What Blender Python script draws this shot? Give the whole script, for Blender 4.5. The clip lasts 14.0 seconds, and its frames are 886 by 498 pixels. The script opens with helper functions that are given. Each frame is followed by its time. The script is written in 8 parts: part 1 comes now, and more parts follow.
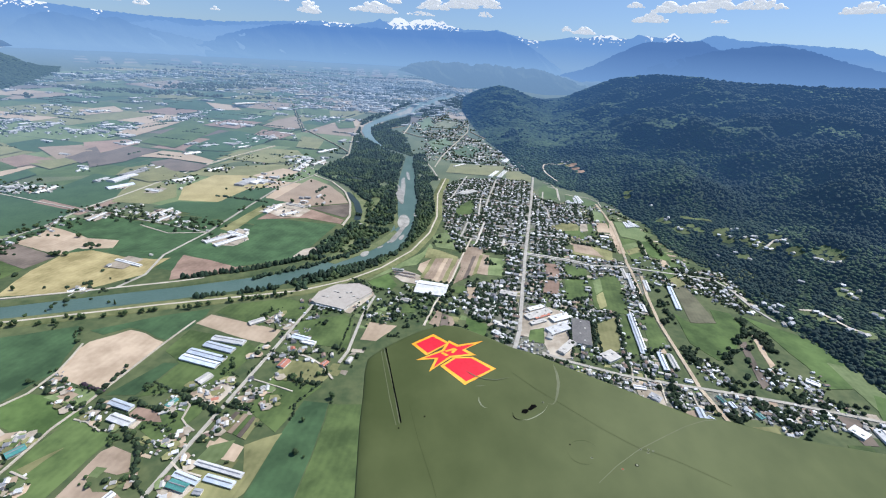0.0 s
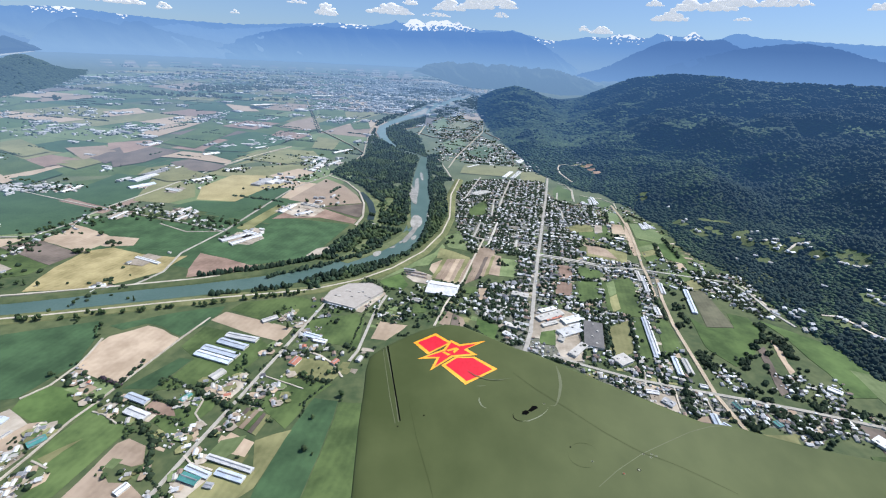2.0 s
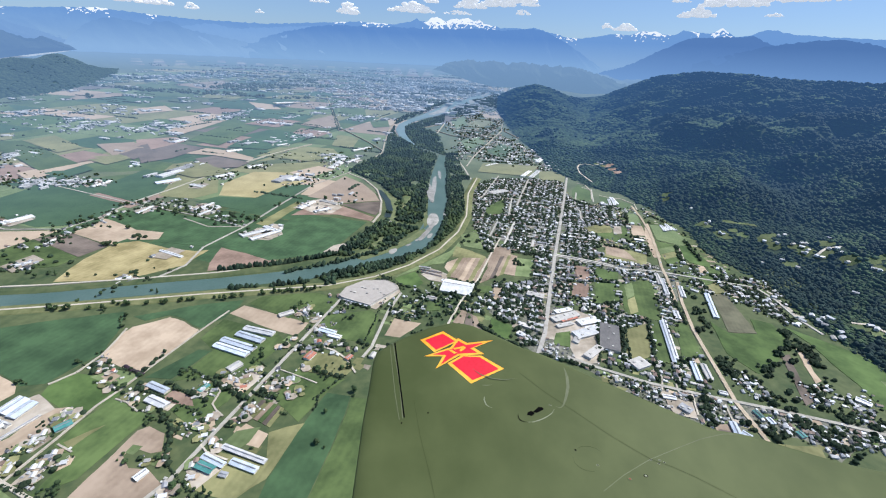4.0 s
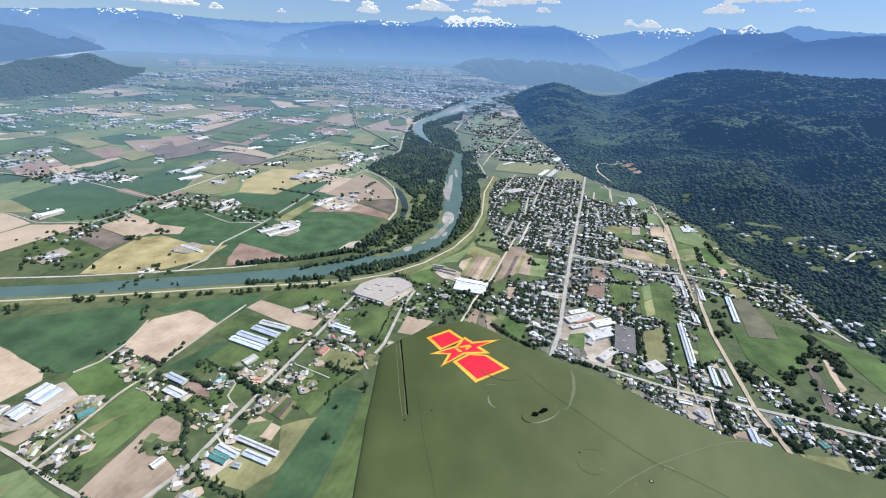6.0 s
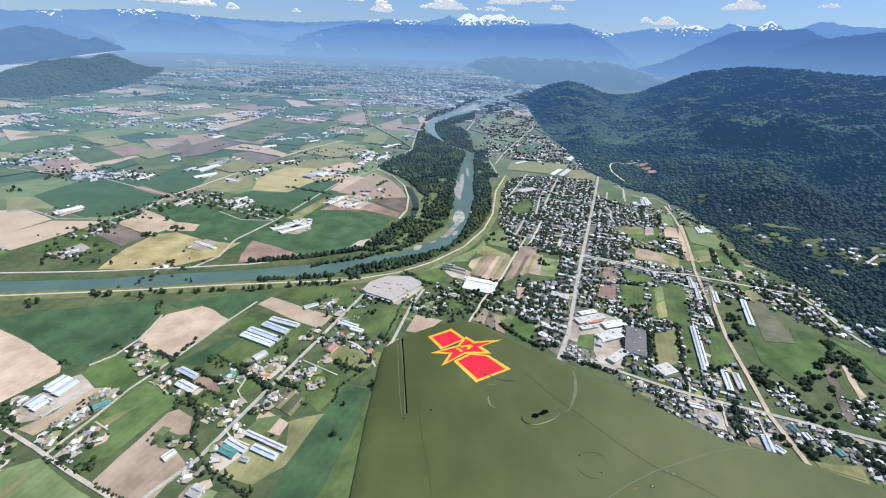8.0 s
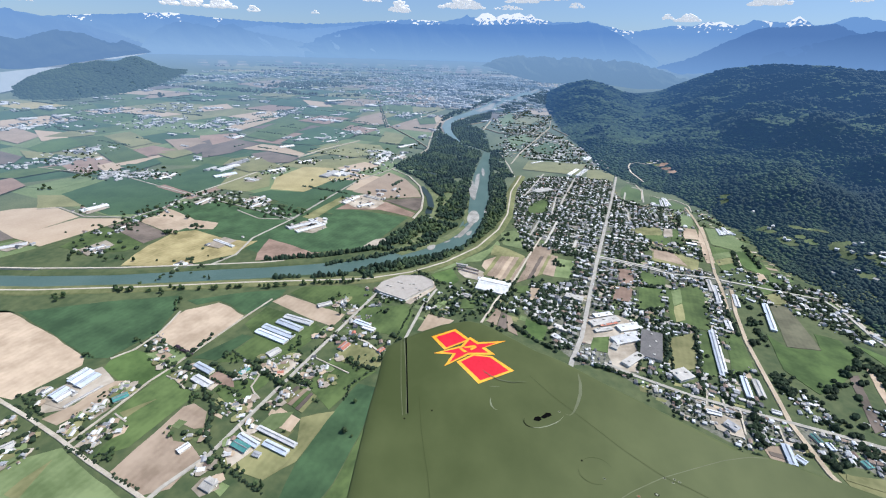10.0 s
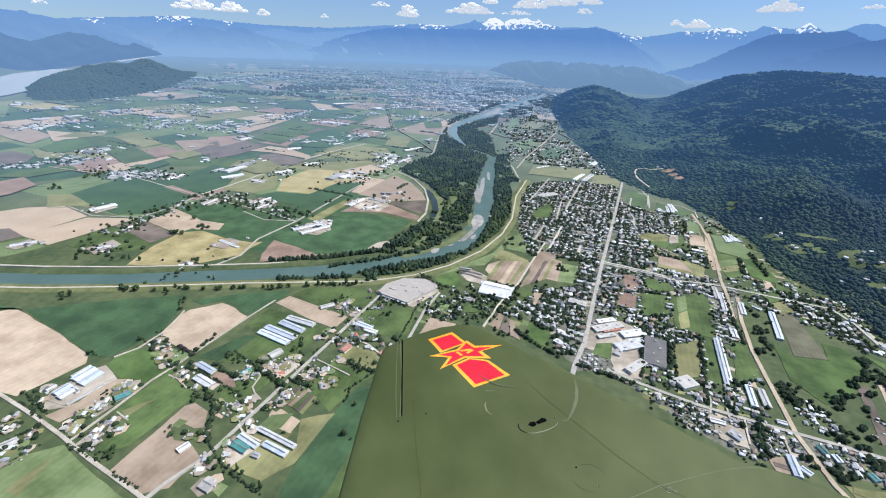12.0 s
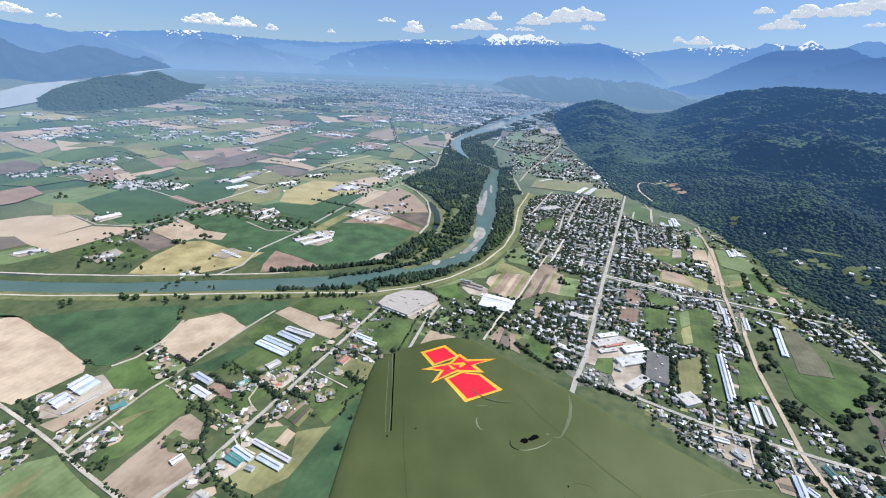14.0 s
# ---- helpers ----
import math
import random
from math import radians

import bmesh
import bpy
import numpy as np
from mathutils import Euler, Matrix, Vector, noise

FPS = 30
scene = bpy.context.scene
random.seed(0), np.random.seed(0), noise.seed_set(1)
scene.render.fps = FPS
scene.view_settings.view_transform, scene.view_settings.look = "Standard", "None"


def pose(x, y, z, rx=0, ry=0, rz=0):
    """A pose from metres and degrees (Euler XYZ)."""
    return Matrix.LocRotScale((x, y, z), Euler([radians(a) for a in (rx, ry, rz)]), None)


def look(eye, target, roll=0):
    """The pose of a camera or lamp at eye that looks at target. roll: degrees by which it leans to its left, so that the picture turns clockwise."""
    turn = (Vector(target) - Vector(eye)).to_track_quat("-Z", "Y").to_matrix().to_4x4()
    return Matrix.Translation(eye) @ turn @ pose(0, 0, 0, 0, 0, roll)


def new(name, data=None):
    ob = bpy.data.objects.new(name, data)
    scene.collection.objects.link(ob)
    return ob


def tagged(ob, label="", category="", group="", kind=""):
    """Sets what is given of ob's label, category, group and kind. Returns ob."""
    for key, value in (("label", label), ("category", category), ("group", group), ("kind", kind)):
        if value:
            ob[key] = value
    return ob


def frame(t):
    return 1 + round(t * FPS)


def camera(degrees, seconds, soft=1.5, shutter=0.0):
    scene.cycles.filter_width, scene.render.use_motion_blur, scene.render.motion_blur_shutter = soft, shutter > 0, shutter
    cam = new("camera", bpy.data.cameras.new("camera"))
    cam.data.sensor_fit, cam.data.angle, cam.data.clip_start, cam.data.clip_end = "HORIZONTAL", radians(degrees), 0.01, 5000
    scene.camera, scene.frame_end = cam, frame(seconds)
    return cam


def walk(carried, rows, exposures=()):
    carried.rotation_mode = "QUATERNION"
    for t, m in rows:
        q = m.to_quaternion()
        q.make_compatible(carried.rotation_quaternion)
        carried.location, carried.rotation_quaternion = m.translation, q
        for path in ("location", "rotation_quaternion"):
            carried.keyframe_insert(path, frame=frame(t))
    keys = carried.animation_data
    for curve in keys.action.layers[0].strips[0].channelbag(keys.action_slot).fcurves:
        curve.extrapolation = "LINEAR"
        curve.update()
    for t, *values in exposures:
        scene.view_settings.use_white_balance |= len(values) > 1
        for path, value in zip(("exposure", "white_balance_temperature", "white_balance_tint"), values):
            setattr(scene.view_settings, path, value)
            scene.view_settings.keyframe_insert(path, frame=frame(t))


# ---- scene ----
cam = camera(93.34, 14.0, soft=1.1)
PATH = [  # seconds, eye, bearing to the left, pitch, roll
    (0, (0.01, 0.01, 600.01), 0.000, -24.532, 3.481),
    (0.5, (2.39, -0.05, 599.82), 0.470, -24.457, 3.439),
    (1, (4.60, 0.17, 599.40), 0.910, -24.429, 3.494),
    (1.5, (6.34, 0.24, 598.77), 1.449, -24.395, 3.432),
    (2, (9.18, 0.40, 599.04), 2.221, -24.535, 3.049),
    (2.5, (10.20, 0.23, 599.26), 2.858, -24.633, 3.037),
    (3, (12.04, 0.56, 599.13), 3.513, -24.666, 3.009),
    (5.5, (21.63, 2.58, 597.95), 6.861, -25.138, 2.677),
    (6, (23.27, 2.91, 598.10), 7.407, -25.157, 2.645),
    (6.5, (25.31, 3.65, 597.84), 7.858, -25.254, 2.632),
    (7, (27.01, 3.87, 597.84), 8.258, -25.296, 2.536),
    (7.5, (28.71, 4.56, 598.02), 8.700, -25.408, 2.433),
    (8, (30.46, 5.20, 597.93), 9.241, -25.376, 2.367),
    (8.5, (32.07, 5.72, 597.21), 9.805, -25.342, 2.314),
    (9, (34.46, 6.85, 597.10), 10.541, -25.487, 2.064),
    (11.5, (43.36, 9.94, 596.59), 12.522, -25.269, 2.031),
    (12, (44.62, 10.41, 596.17), 12.571, -24.983, 2.179),
    (12.5, (46.67, 11.34, 595.66), 12.869, -24.647, 2.143),
    (13, (48.18, 11.66, 595.54), 13.074, -24.292, 2.213),
    (13.5, (49.73, 13.50, 596.05), 13.225, -24.019, 2.288),
    (14, (51.28, 14.29, 594.94), 13.163, -23.329, 2.505),
]


def aim(eye, yaw, pitch, roll):
    a, b = radians(yaw), radians(pitch)
    ahead = Vector((-math.sin(a) * math.cos(b), math.cos(a) * math.cos(b), math.sin(b)))
    return look(eye, Vector(eye) + ahead * 100, roll)


walk(cam, [(t, aim(eye, yaw, pitch, roll)) for t, eye, yaw, pitch, roll in PATH])

# the valley keeps its true size out to NEAR metres from the flight path; beyond that it is drawn in towards FAR
NEAR, FAR, MID, HIGH = 2600.0, 4700.0, (27.0, 5.0), 598.0


def place(x, y, z=0.0):
    """A point of the country, given in true metres, where it stands in the scene."""
    dx, dy = x - MID[0], y - MID[1]
    r = math.hypot(dx, dy)
    if r <= NEAR:
        return Vector((x, y, z))
    u = (r - NEAR) / (FAR - NEAR)
    s = (NEAR + (FAR - NEAR) * u / (u + 1)) / r
    return Vector((MID[0] + dx * s, MID[1] + dy * s, HIGH + (z - HIGH) * s))


def shrink(x, y):
    r = math.hypot(x - MID[0], y - MID[1])
    if r <= NEAR:
        return 1.0
    u = (r - NEAR) / (FAR - NEAR)
    return (NEAR + (FAR - NEAR) * u / (u + 1)) / r


def polar(theta, r):
    """True x, y at r metres from the path, theta degrees to the right of +y."""
    return MID[0] + r * math.sin(radians(theta)), MID[1] + r * math.cos(radians(theta))


# ---- light ----
SUN_AZ, SUN_EL = 72.0, 54.0
world = bpy.data.worlds.new("sky")
scene.world = world
world.use_nodes = True
wn = world.node_tree
sky = wn.nodes.new("ShaderNodeTexSky")
sky.sky_type, sky.sun_disc = "NISHITA", False
sky.sun_elevation, sky.sun_rotation = radians(SUN_EL), radians(SUN_AZ)
sky.altitude, sky.air_density, sky.dust_density, sky.ozone_density = 600, 1.0, 0.6, 1.4
cool = wn.nodes.new("ShaderNodeMix")
cool.data_type, cool.blend_type = "RGBA", "MULTIPLY"
cool.inputs[0].default_value, cool.inputs[7].default_value = 1.0, (0.72, 0.89, 1.22, 1)
wn.links.new(sky.outputs["Color"], cool.inputs[6])
veil = wn.nodes.new("ShaderNodeMix")  # the even whitish blue of hazy summer air
veil.data_type = "RGBA"
veil.inputs[0].default_value, veil.inputs[7].default_value = 0.32, (2.9, 4.7, 7.6, 1)
wn.links.new(cool.outputs[2], veil.inputs[6])
wn.links.new(veil.outputs[2], wn.nodes["Background"].inputs["Color"])
wn.nodes["Background"].inputs["Strength"].default_value = 0.082
sun_data = bpy.data.lights.new("sun", "SUN")
sun_data.energy, sun_data.angle, sun_data.color = 4.6, radians(0.53), (1.0, 0.985, 0.965)
sun = new("sun", sun_data)
sun_from = Vector((math.sin(radians(SUN_AZ)) * math.cos(radians(SUN_EL)), math.cos(radians(SUN_AZ)) * math.cos(radians(SUN_EL)), math.sin(radians(SUN_EL))))
sun.matrix_world = look(sun_from * 3000, (0, 0, 0))
scene.view_settings.exposure = 0.32

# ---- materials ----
# emission colours that stand in for the airlight over distant land
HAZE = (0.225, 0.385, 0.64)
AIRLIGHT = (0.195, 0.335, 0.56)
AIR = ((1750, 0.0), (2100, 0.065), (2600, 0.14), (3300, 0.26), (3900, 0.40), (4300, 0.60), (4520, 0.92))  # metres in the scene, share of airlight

WOODS_AIR = ((1000, 0.0), (1400, 0.035), (1700, 0.06), (2050, 0.115), (2600, 0.19), (3300, 0.305), (3900, 0.45), (4300, 0.63), (4600, 0.90))  # blue airlight painted over the wooded slopes, from their foot upward


def material(name, low, high, rough=0.9, wide=0.012, fine=0.15, rows=0.0, vary=0.15, island=False, metal=0.0, bump=0.4, haze=0.0, haze_colour=AIRLIGHT, row_turn=10.0, gloss=0.3, air=False, grain=0.45):
    """A worn, mottled surface between two colours. wide, fine: scales of its stains and grain per metre; rows: spacing
    of furrows in metres; vary: how far alike pieces differ; haze: the share of airlight painted in as emission, for the
    far backdrop alone; air: painted airlight that grows with distance from the path."""
    m = bpy.data.materials.new(name)
    m.use_nodes = True
    n, ln = m.node_tree.nodes, m.node_tree.links
    bsdf = n["Principled BSDF"]
    geo = n.new("ShaderNodeNewGeometry")
    big, small = n.new("ShaderNodeTexNoise"), n.new("ShaderNodeTexNoise")
    for tex, scale, detail in ((big, wide, 5), (small, fine, 4)):
        tex.inputs["Scale"].default_value, tex.inputs["Detail"].default_value = scale, detail
        ln.new(geo.outputs["Position"], tex.inputs["Vector"])
    mix = n.new("ShaderNodeMath")
    mix.operation = "MULTIPLY_ADD"
    ln.new(small.outputs["Fac"], mix.inputs[0])
    mix.inputs[1].default_value = grain
    half = n.new("ShaderNodeMath")
    half.operation = "MULTIPLY"
    half.inputs[1].default_value = 1.05 - grain
    ln.new(big.outputs["Fac"], half.inputs[0])
    ln.new(half.outputs[0], mix.inputs[2])
    value = mix.outputs[0]
    if rows:
        turn = n.new("ShaderNodeMapping")
        turn.inputs["Rotation"].default_value = (0, 0, radians(row_turn))
        ln.new(geo.outputs["Position"], turn.inputs["Vector"])
        wave = n.new("ShaderNodeTexWave")
        wave.wave_type, wave.bands_direction = "BANDS", "X"
        wave.inputs["Scale"].default_value = 0.314 / rows
        wave.inputs["Distortion"].default_value = 0.5
        wave.inputs["Detail"].default_value = 2
        ln.new(turn.outputs[0], wave.inputs["Vector"])
        add = n.new("ShaderNodeMath")
        add.operation = "MULTIPLY_ADD"
        add.inputs[1].default_value = 0.03
        ln.new(wave.outputs["Fac"], add.inputs[0])
        ln.new(value, add.inputs[2])
        sub = n.new("ShaderNodeMath")
        sub.operation = "SUBTRACT"
        sub.inputs[1].default_value = 0.015
        ln.new(add.outputs[0], sub.inputs[0])
        value = sub.outputs[0]
    ramp = n.new("ShaderNodeValToRGB")
    ramp.color_ramp.elements[0].position, ramp.color_ramp.elements[1].position = 0.38, 0.66
    ramp.color_ramp.elements[0].color, ramp.color_ramp.elements[1].color = (*low, 1), (*high, 1)
    ln.new(value, ramp.inputs["Fac"])
    colour = ramp.outputs["Color"]
    if vary:
        if island:
            pick = geo.outputs["Random Per Island"]
        else:
            pick = n.new("ShaderNodeObjectInfo").outputs["Random"]
        span = n.new("ShaderNodeMapRange")
        span.inputs["To Min"].default_value, span.inputs["To Max"].default_value = 1 - vary, 1 + vary
        ln.new(pick, span.inputs["Value"])
        scale = n.new("ShaderNodeVectorMath")
        scale.operation = "SCALE"
        ln.new(colour, scale.inputs[0])
        ln.new(span.outputs[0], scale.inputs["Scale"])
        colour = scale.outputs[0]
    ln.new(colour, bsdf.inputs["Base Color"])
    bsdf.inputs["Roughness"].default_value, bsdf.inputs["Metallic"].default_value = rough, metal
    bsdf.inputs["Specular IOR Level"].default_value = gloss
    if bump:
        relief = n.new("ShaderNodeBump")
        relief.inputs["Strength"].default_value, relief.inputs["Distance"].default_value = bump, 0.5
        ln.new(small.outputs["Fac"], relief.inputs["Height"])
        ln.new(relief.outputs[0], bsdf.inputs["Normal"])
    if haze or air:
        # the surface is mixed with a flat glow to imitate haze
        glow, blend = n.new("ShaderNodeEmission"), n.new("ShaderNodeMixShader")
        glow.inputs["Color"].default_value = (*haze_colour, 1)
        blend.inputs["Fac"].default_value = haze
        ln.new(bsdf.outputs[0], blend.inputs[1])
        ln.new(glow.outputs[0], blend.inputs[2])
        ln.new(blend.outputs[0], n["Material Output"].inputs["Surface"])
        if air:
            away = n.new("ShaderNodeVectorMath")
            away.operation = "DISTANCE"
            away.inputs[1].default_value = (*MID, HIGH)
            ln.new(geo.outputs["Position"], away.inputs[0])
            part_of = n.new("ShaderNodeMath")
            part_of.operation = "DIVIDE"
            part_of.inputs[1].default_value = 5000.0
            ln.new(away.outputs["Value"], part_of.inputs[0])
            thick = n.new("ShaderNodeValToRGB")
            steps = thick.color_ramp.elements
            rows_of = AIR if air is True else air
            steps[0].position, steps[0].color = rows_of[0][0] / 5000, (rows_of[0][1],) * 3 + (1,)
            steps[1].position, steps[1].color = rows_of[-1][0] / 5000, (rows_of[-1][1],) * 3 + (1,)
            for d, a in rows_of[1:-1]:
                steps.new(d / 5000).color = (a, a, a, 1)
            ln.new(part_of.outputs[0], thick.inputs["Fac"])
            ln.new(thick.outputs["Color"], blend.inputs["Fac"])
    return m


COVERS = {  # what grows or lies on the land: two colours, furrow spacing
    "fallow": ((0.085, 0.086, 0.055), (0.135, 0.130, 0.083), 10),
    "crop_dark": ((0.033, 0.070, 0.031), (0.055, 0.106, 0.047), 14),
    "crop_mid": ((0.052, 0.086, 0.028), (0.100, 0.144, 0.049), 12),
    "crop_light": ((0.105, 0.148, 0.058), (0.170, 0.215, 0.098), 12),
    "crop_bright": ((0.048, 0.088, 0.025), (0.088, 0.140, 0.043), 0),
    "dry": ((0.148, 0.153, 0.066), (0.240, 0.231, 0.109), 12),
    "straw": ((0.280, 0.235, 0.105), (0.420, 0.350, 0.178), 13),
    "soil_tan": ((0.385, 0.292, 0.205), (0.455, 0.358, 0.262), 14),
    "soil_brown": ((0.245, 0.183, 0.132), (0.325, 0.252, 0.188), 12),
    "soil_dark": ((0.110, 0.090, 0.074), (0.172, 0.138, 0.114), 12),
    "soil_red": ((0.210, 0.142, 0.108), (0.298, 0.208, 0.160), 12),
    "yard": ((0.265, 0.222, 0.168), (0.450, 0.395, 0.325), 0),
}
cover = {k: material(k, tuple(0.86 * c for c in a), tuple(1.1 * c for c in b), rows=r, wide=0.016, fine=0.09, bump=0.15, grain=0.22) for k, (a, b, r) in COVERS.items()}
# copies of the covers for distant land, with airlight painted in
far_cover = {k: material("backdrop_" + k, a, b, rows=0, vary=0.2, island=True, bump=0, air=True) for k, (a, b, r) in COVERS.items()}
grass = material("rough_grass", (0.038, 0.065, 0.027), (0.105, 0.125, 0.056), wide=0.009, fine=0.05, vary=0)
bank_grass = material("dry_bank_grass", (0.085, 0.105, 0.040), (0.185, 0.190, 0.088), wide=0.012, fine=0.08, vary=0)
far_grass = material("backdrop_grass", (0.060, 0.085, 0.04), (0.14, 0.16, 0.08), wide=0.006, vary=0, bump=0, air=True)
asphalt = material("worn_asphalt", (0.30, 0.28, 0.24), (0.41, 0.385, 0.335), wide=0.03, fine=0.12, bump=0)
pale_road = material("pale_concrete_road", (0.36, 0.34, 0.305), (0.48, 0.455, 0.41), wide=0.03, fine=0.12, bump=0)
gravel = material("pale_gravel", (0.33, 0.29, 0.23), (0.52, 0.47, 0.39), wide=0.03, fine=0.4)
dirt = material("graded_dirt", (0.34, 0.27, 0.19), (0.52, 0.43, 0.32), wide=0.02, fine=0.3)
water = material("silty_water", (0.064, 0.112, 0.096), (0.094, 0.148, 0.130), rough=0.35, wide=0.01, fine=0.2, vary=0, bump=0.05, gloss=0.15)
# air=True puts a bluish haze glow into the upper water
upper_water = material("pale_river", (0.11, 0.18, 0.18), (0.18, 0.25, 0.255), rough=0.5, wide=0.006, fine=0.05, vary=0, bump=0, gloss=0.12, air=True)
glade = material("glade_grass", (0.070, 0.105, 0.040), (0.175, 0.185, 0.095), wide=0.02, fine=0.2, vary=0.2)
slope_glade = material("slope_glade_grass", (0.055, 0.088, 0.036), (0.125, 0.150, 0.068), wide=0.03, fine=0.2, vary=0.25)
still_water = material("still_water", (0.024, 0.040, 0.040), (0.040, 0.060, 0.060), rough=0.45, wide=0.01, fine=0.2, vary=0, bump=0.05, gloss=0.15)
# gravel farther off also gets the painted haze glow
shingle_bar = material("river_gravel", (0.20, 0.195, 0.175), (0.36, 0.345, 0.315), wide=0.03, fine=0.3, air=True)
bark = material("bark", (0.07, 0.05, 0.035), (0.14, 0.10, 0.07), wide=0.2, fine=2)
leaf = material("broad_leaves", (0.016, 0.034, 0.013), (0.050, 0.080, 0.030), wide=0.08, fine=0.6, vary=0.3)
# river woods, with a blue haze glow painted in by distance
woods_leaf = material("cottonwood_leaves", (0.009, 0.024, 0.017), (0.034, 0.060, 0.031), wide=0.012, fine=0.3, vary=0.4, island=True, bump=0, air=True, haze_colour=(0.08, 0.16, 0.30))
leaf_stuff = material("mixed_leaves", (0.011, 0.025, 0.013), (0.036, 0.058, 0.027), wide=0.01, fine=0.3, vary=0.35, island=True)
# forest leaves and floor carry WOODS_AIR as a painted blue glow
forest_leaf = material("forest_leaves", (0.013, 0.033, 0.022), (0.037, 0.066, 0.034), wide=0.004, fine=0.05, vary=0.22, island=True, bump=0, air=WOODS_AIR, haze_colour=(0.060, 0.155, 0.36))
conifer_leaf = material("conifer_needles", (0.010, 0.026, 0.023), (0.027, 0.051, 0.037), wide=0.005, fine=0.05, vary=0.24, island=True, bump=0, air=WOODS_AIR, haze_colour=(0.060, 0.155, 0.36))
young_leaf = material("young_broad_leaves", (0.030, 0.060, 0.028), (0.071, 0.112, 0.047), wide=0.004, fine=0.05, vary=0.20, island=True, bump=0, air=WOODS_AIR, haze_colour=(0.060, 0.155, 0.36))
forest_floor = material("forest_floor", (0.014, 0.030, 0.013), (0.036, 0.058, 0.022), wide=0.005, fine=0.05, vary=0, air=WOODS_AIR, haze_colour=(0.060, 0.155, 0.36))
# distant leaves, their airlight painted in by distance
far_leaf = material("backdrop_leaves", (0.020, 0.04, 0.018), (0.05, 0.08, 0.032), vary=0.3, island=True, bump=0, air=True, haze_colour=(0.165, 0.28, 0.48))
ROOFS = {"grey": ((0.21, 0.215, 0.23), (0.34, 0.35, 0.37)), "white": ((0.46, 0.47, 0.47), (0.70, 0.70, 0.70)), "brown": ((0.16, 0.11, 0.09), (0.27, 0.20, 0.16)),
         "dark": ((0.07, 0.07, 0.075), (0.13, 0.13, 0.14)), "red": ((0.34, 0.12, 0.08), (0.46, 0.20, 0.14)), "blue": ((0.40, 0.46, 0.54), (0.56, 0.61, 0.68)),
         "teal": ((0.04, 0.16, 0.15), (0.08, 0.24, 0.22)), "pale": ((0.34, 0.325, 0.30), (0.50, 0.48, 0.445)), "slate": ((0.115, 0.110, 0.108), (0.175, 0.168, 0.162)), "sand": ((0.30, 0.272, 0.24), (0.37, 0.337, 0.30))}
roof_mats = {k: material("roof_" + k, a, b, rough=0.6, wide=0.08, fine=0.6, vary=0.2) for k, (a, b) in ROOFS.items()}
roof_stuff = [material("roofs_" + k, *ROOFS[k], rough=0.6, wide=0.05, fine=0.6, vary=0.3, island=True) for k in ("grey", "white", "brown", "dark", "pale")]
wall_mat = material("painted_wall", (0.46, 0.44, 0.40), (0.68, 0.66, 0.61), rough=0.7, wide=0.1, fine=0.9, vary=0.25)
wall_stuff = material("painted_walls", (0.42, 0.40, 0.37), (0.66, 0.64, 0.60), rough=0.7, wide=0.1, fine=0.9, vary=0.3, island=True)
# distant roofs paled by the same painted airlight
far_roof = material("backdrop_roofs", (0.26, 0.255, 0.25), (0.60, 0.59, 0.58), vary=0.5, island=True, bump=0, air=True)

# ---- builders ----


def mesh_from(name, verts, faces, mats, index=None, smooth=False):
    me = bpy.data.meshes.new(name)
    me.from_pydata([tuple(v) for v in verts], [], [tuple(f) for f in faces])
    for m in mats:
        me.materials.append(m)
    if index is not None:
        me.polygons.foreach_set("material_index", np.asarray(index, dtype=np.int32))
    if smooth:
        me.polygons.foreach_set("use_smooth", np.ones(len(me.polygons), dtype=bool))
    me.update()
    return me


def part(name, me, parent, label="", m=None):
    ob = new(name, me)
    ob.parent = parent
    if m is not None:
        ob.matrix_local = m
    if label:
        ob["label"] = label
    return ob


class Batch:
    """Many small pieces of one mesh: verts and faces gathered, then made into one object."""

    def __init__(self):
        self.v, self.f, self.i, self.n = [], [], [], 0

    def add(self, verts, faces, mat=0):
        self.v.append(np.asarray(verts, dtype=np.float32))
        self.f += [[k + self.n for k in f] for f in faces]
        self.i += list(mat) if isinstance(mat, (list, tuple)) else [mat] * len(faces)
        self.n += len(verts)

    def make(self, name, mats, label, category, smooth=False, kind="stuff"):
        if not self.v:
            return None
        ob = new(name, mesh_from(name, np.concatenate(self.v).tolist(), self.f, mats, self.i, smooth))
        return tagged(ob, label, category, kind=kind)


def inside(x, y, poly):
    hit = False
    for (ax, ay), (bx, by) in zip(poly, poly[1:] + poly[:1]):
        if (ay > y) != (by > y) and x < (bx - ax) * (y - ay) / (by - ay) + ax:
            hit = not hit
    return hit


def band_of(x, y):
    """Which depth of the far backdrop a place lies in; -1: none."""
    r = math.hypot(x - MID[0], y - MID[1])
    return -1 if r < 1750 else 0


FIELDS, ROADS = [], []  # outlines of fields and lines of roads, to keep houses off them


LABELS = {"fallow": "olive-brown fallow field with faint rows", "crop_dark": "dark green field of dense young crop", "crop_mid": "green pasture field with faint rows", "crop_light": "light green mown grass field",
          "crop_bright": "bright green grass meadow", "dry": "yellow-green drying hay field", "straw": "golden straw-coloured field with mowing lines",
          "soil_tan": "bare pale tan ploughed field", "soil_brown": "bare brown ploughed field", "soil_dark": "dark freshly tilled soil field",
          "soil_red": "reddish bare soil field", "yard": "pale gravel farmyard ground"}


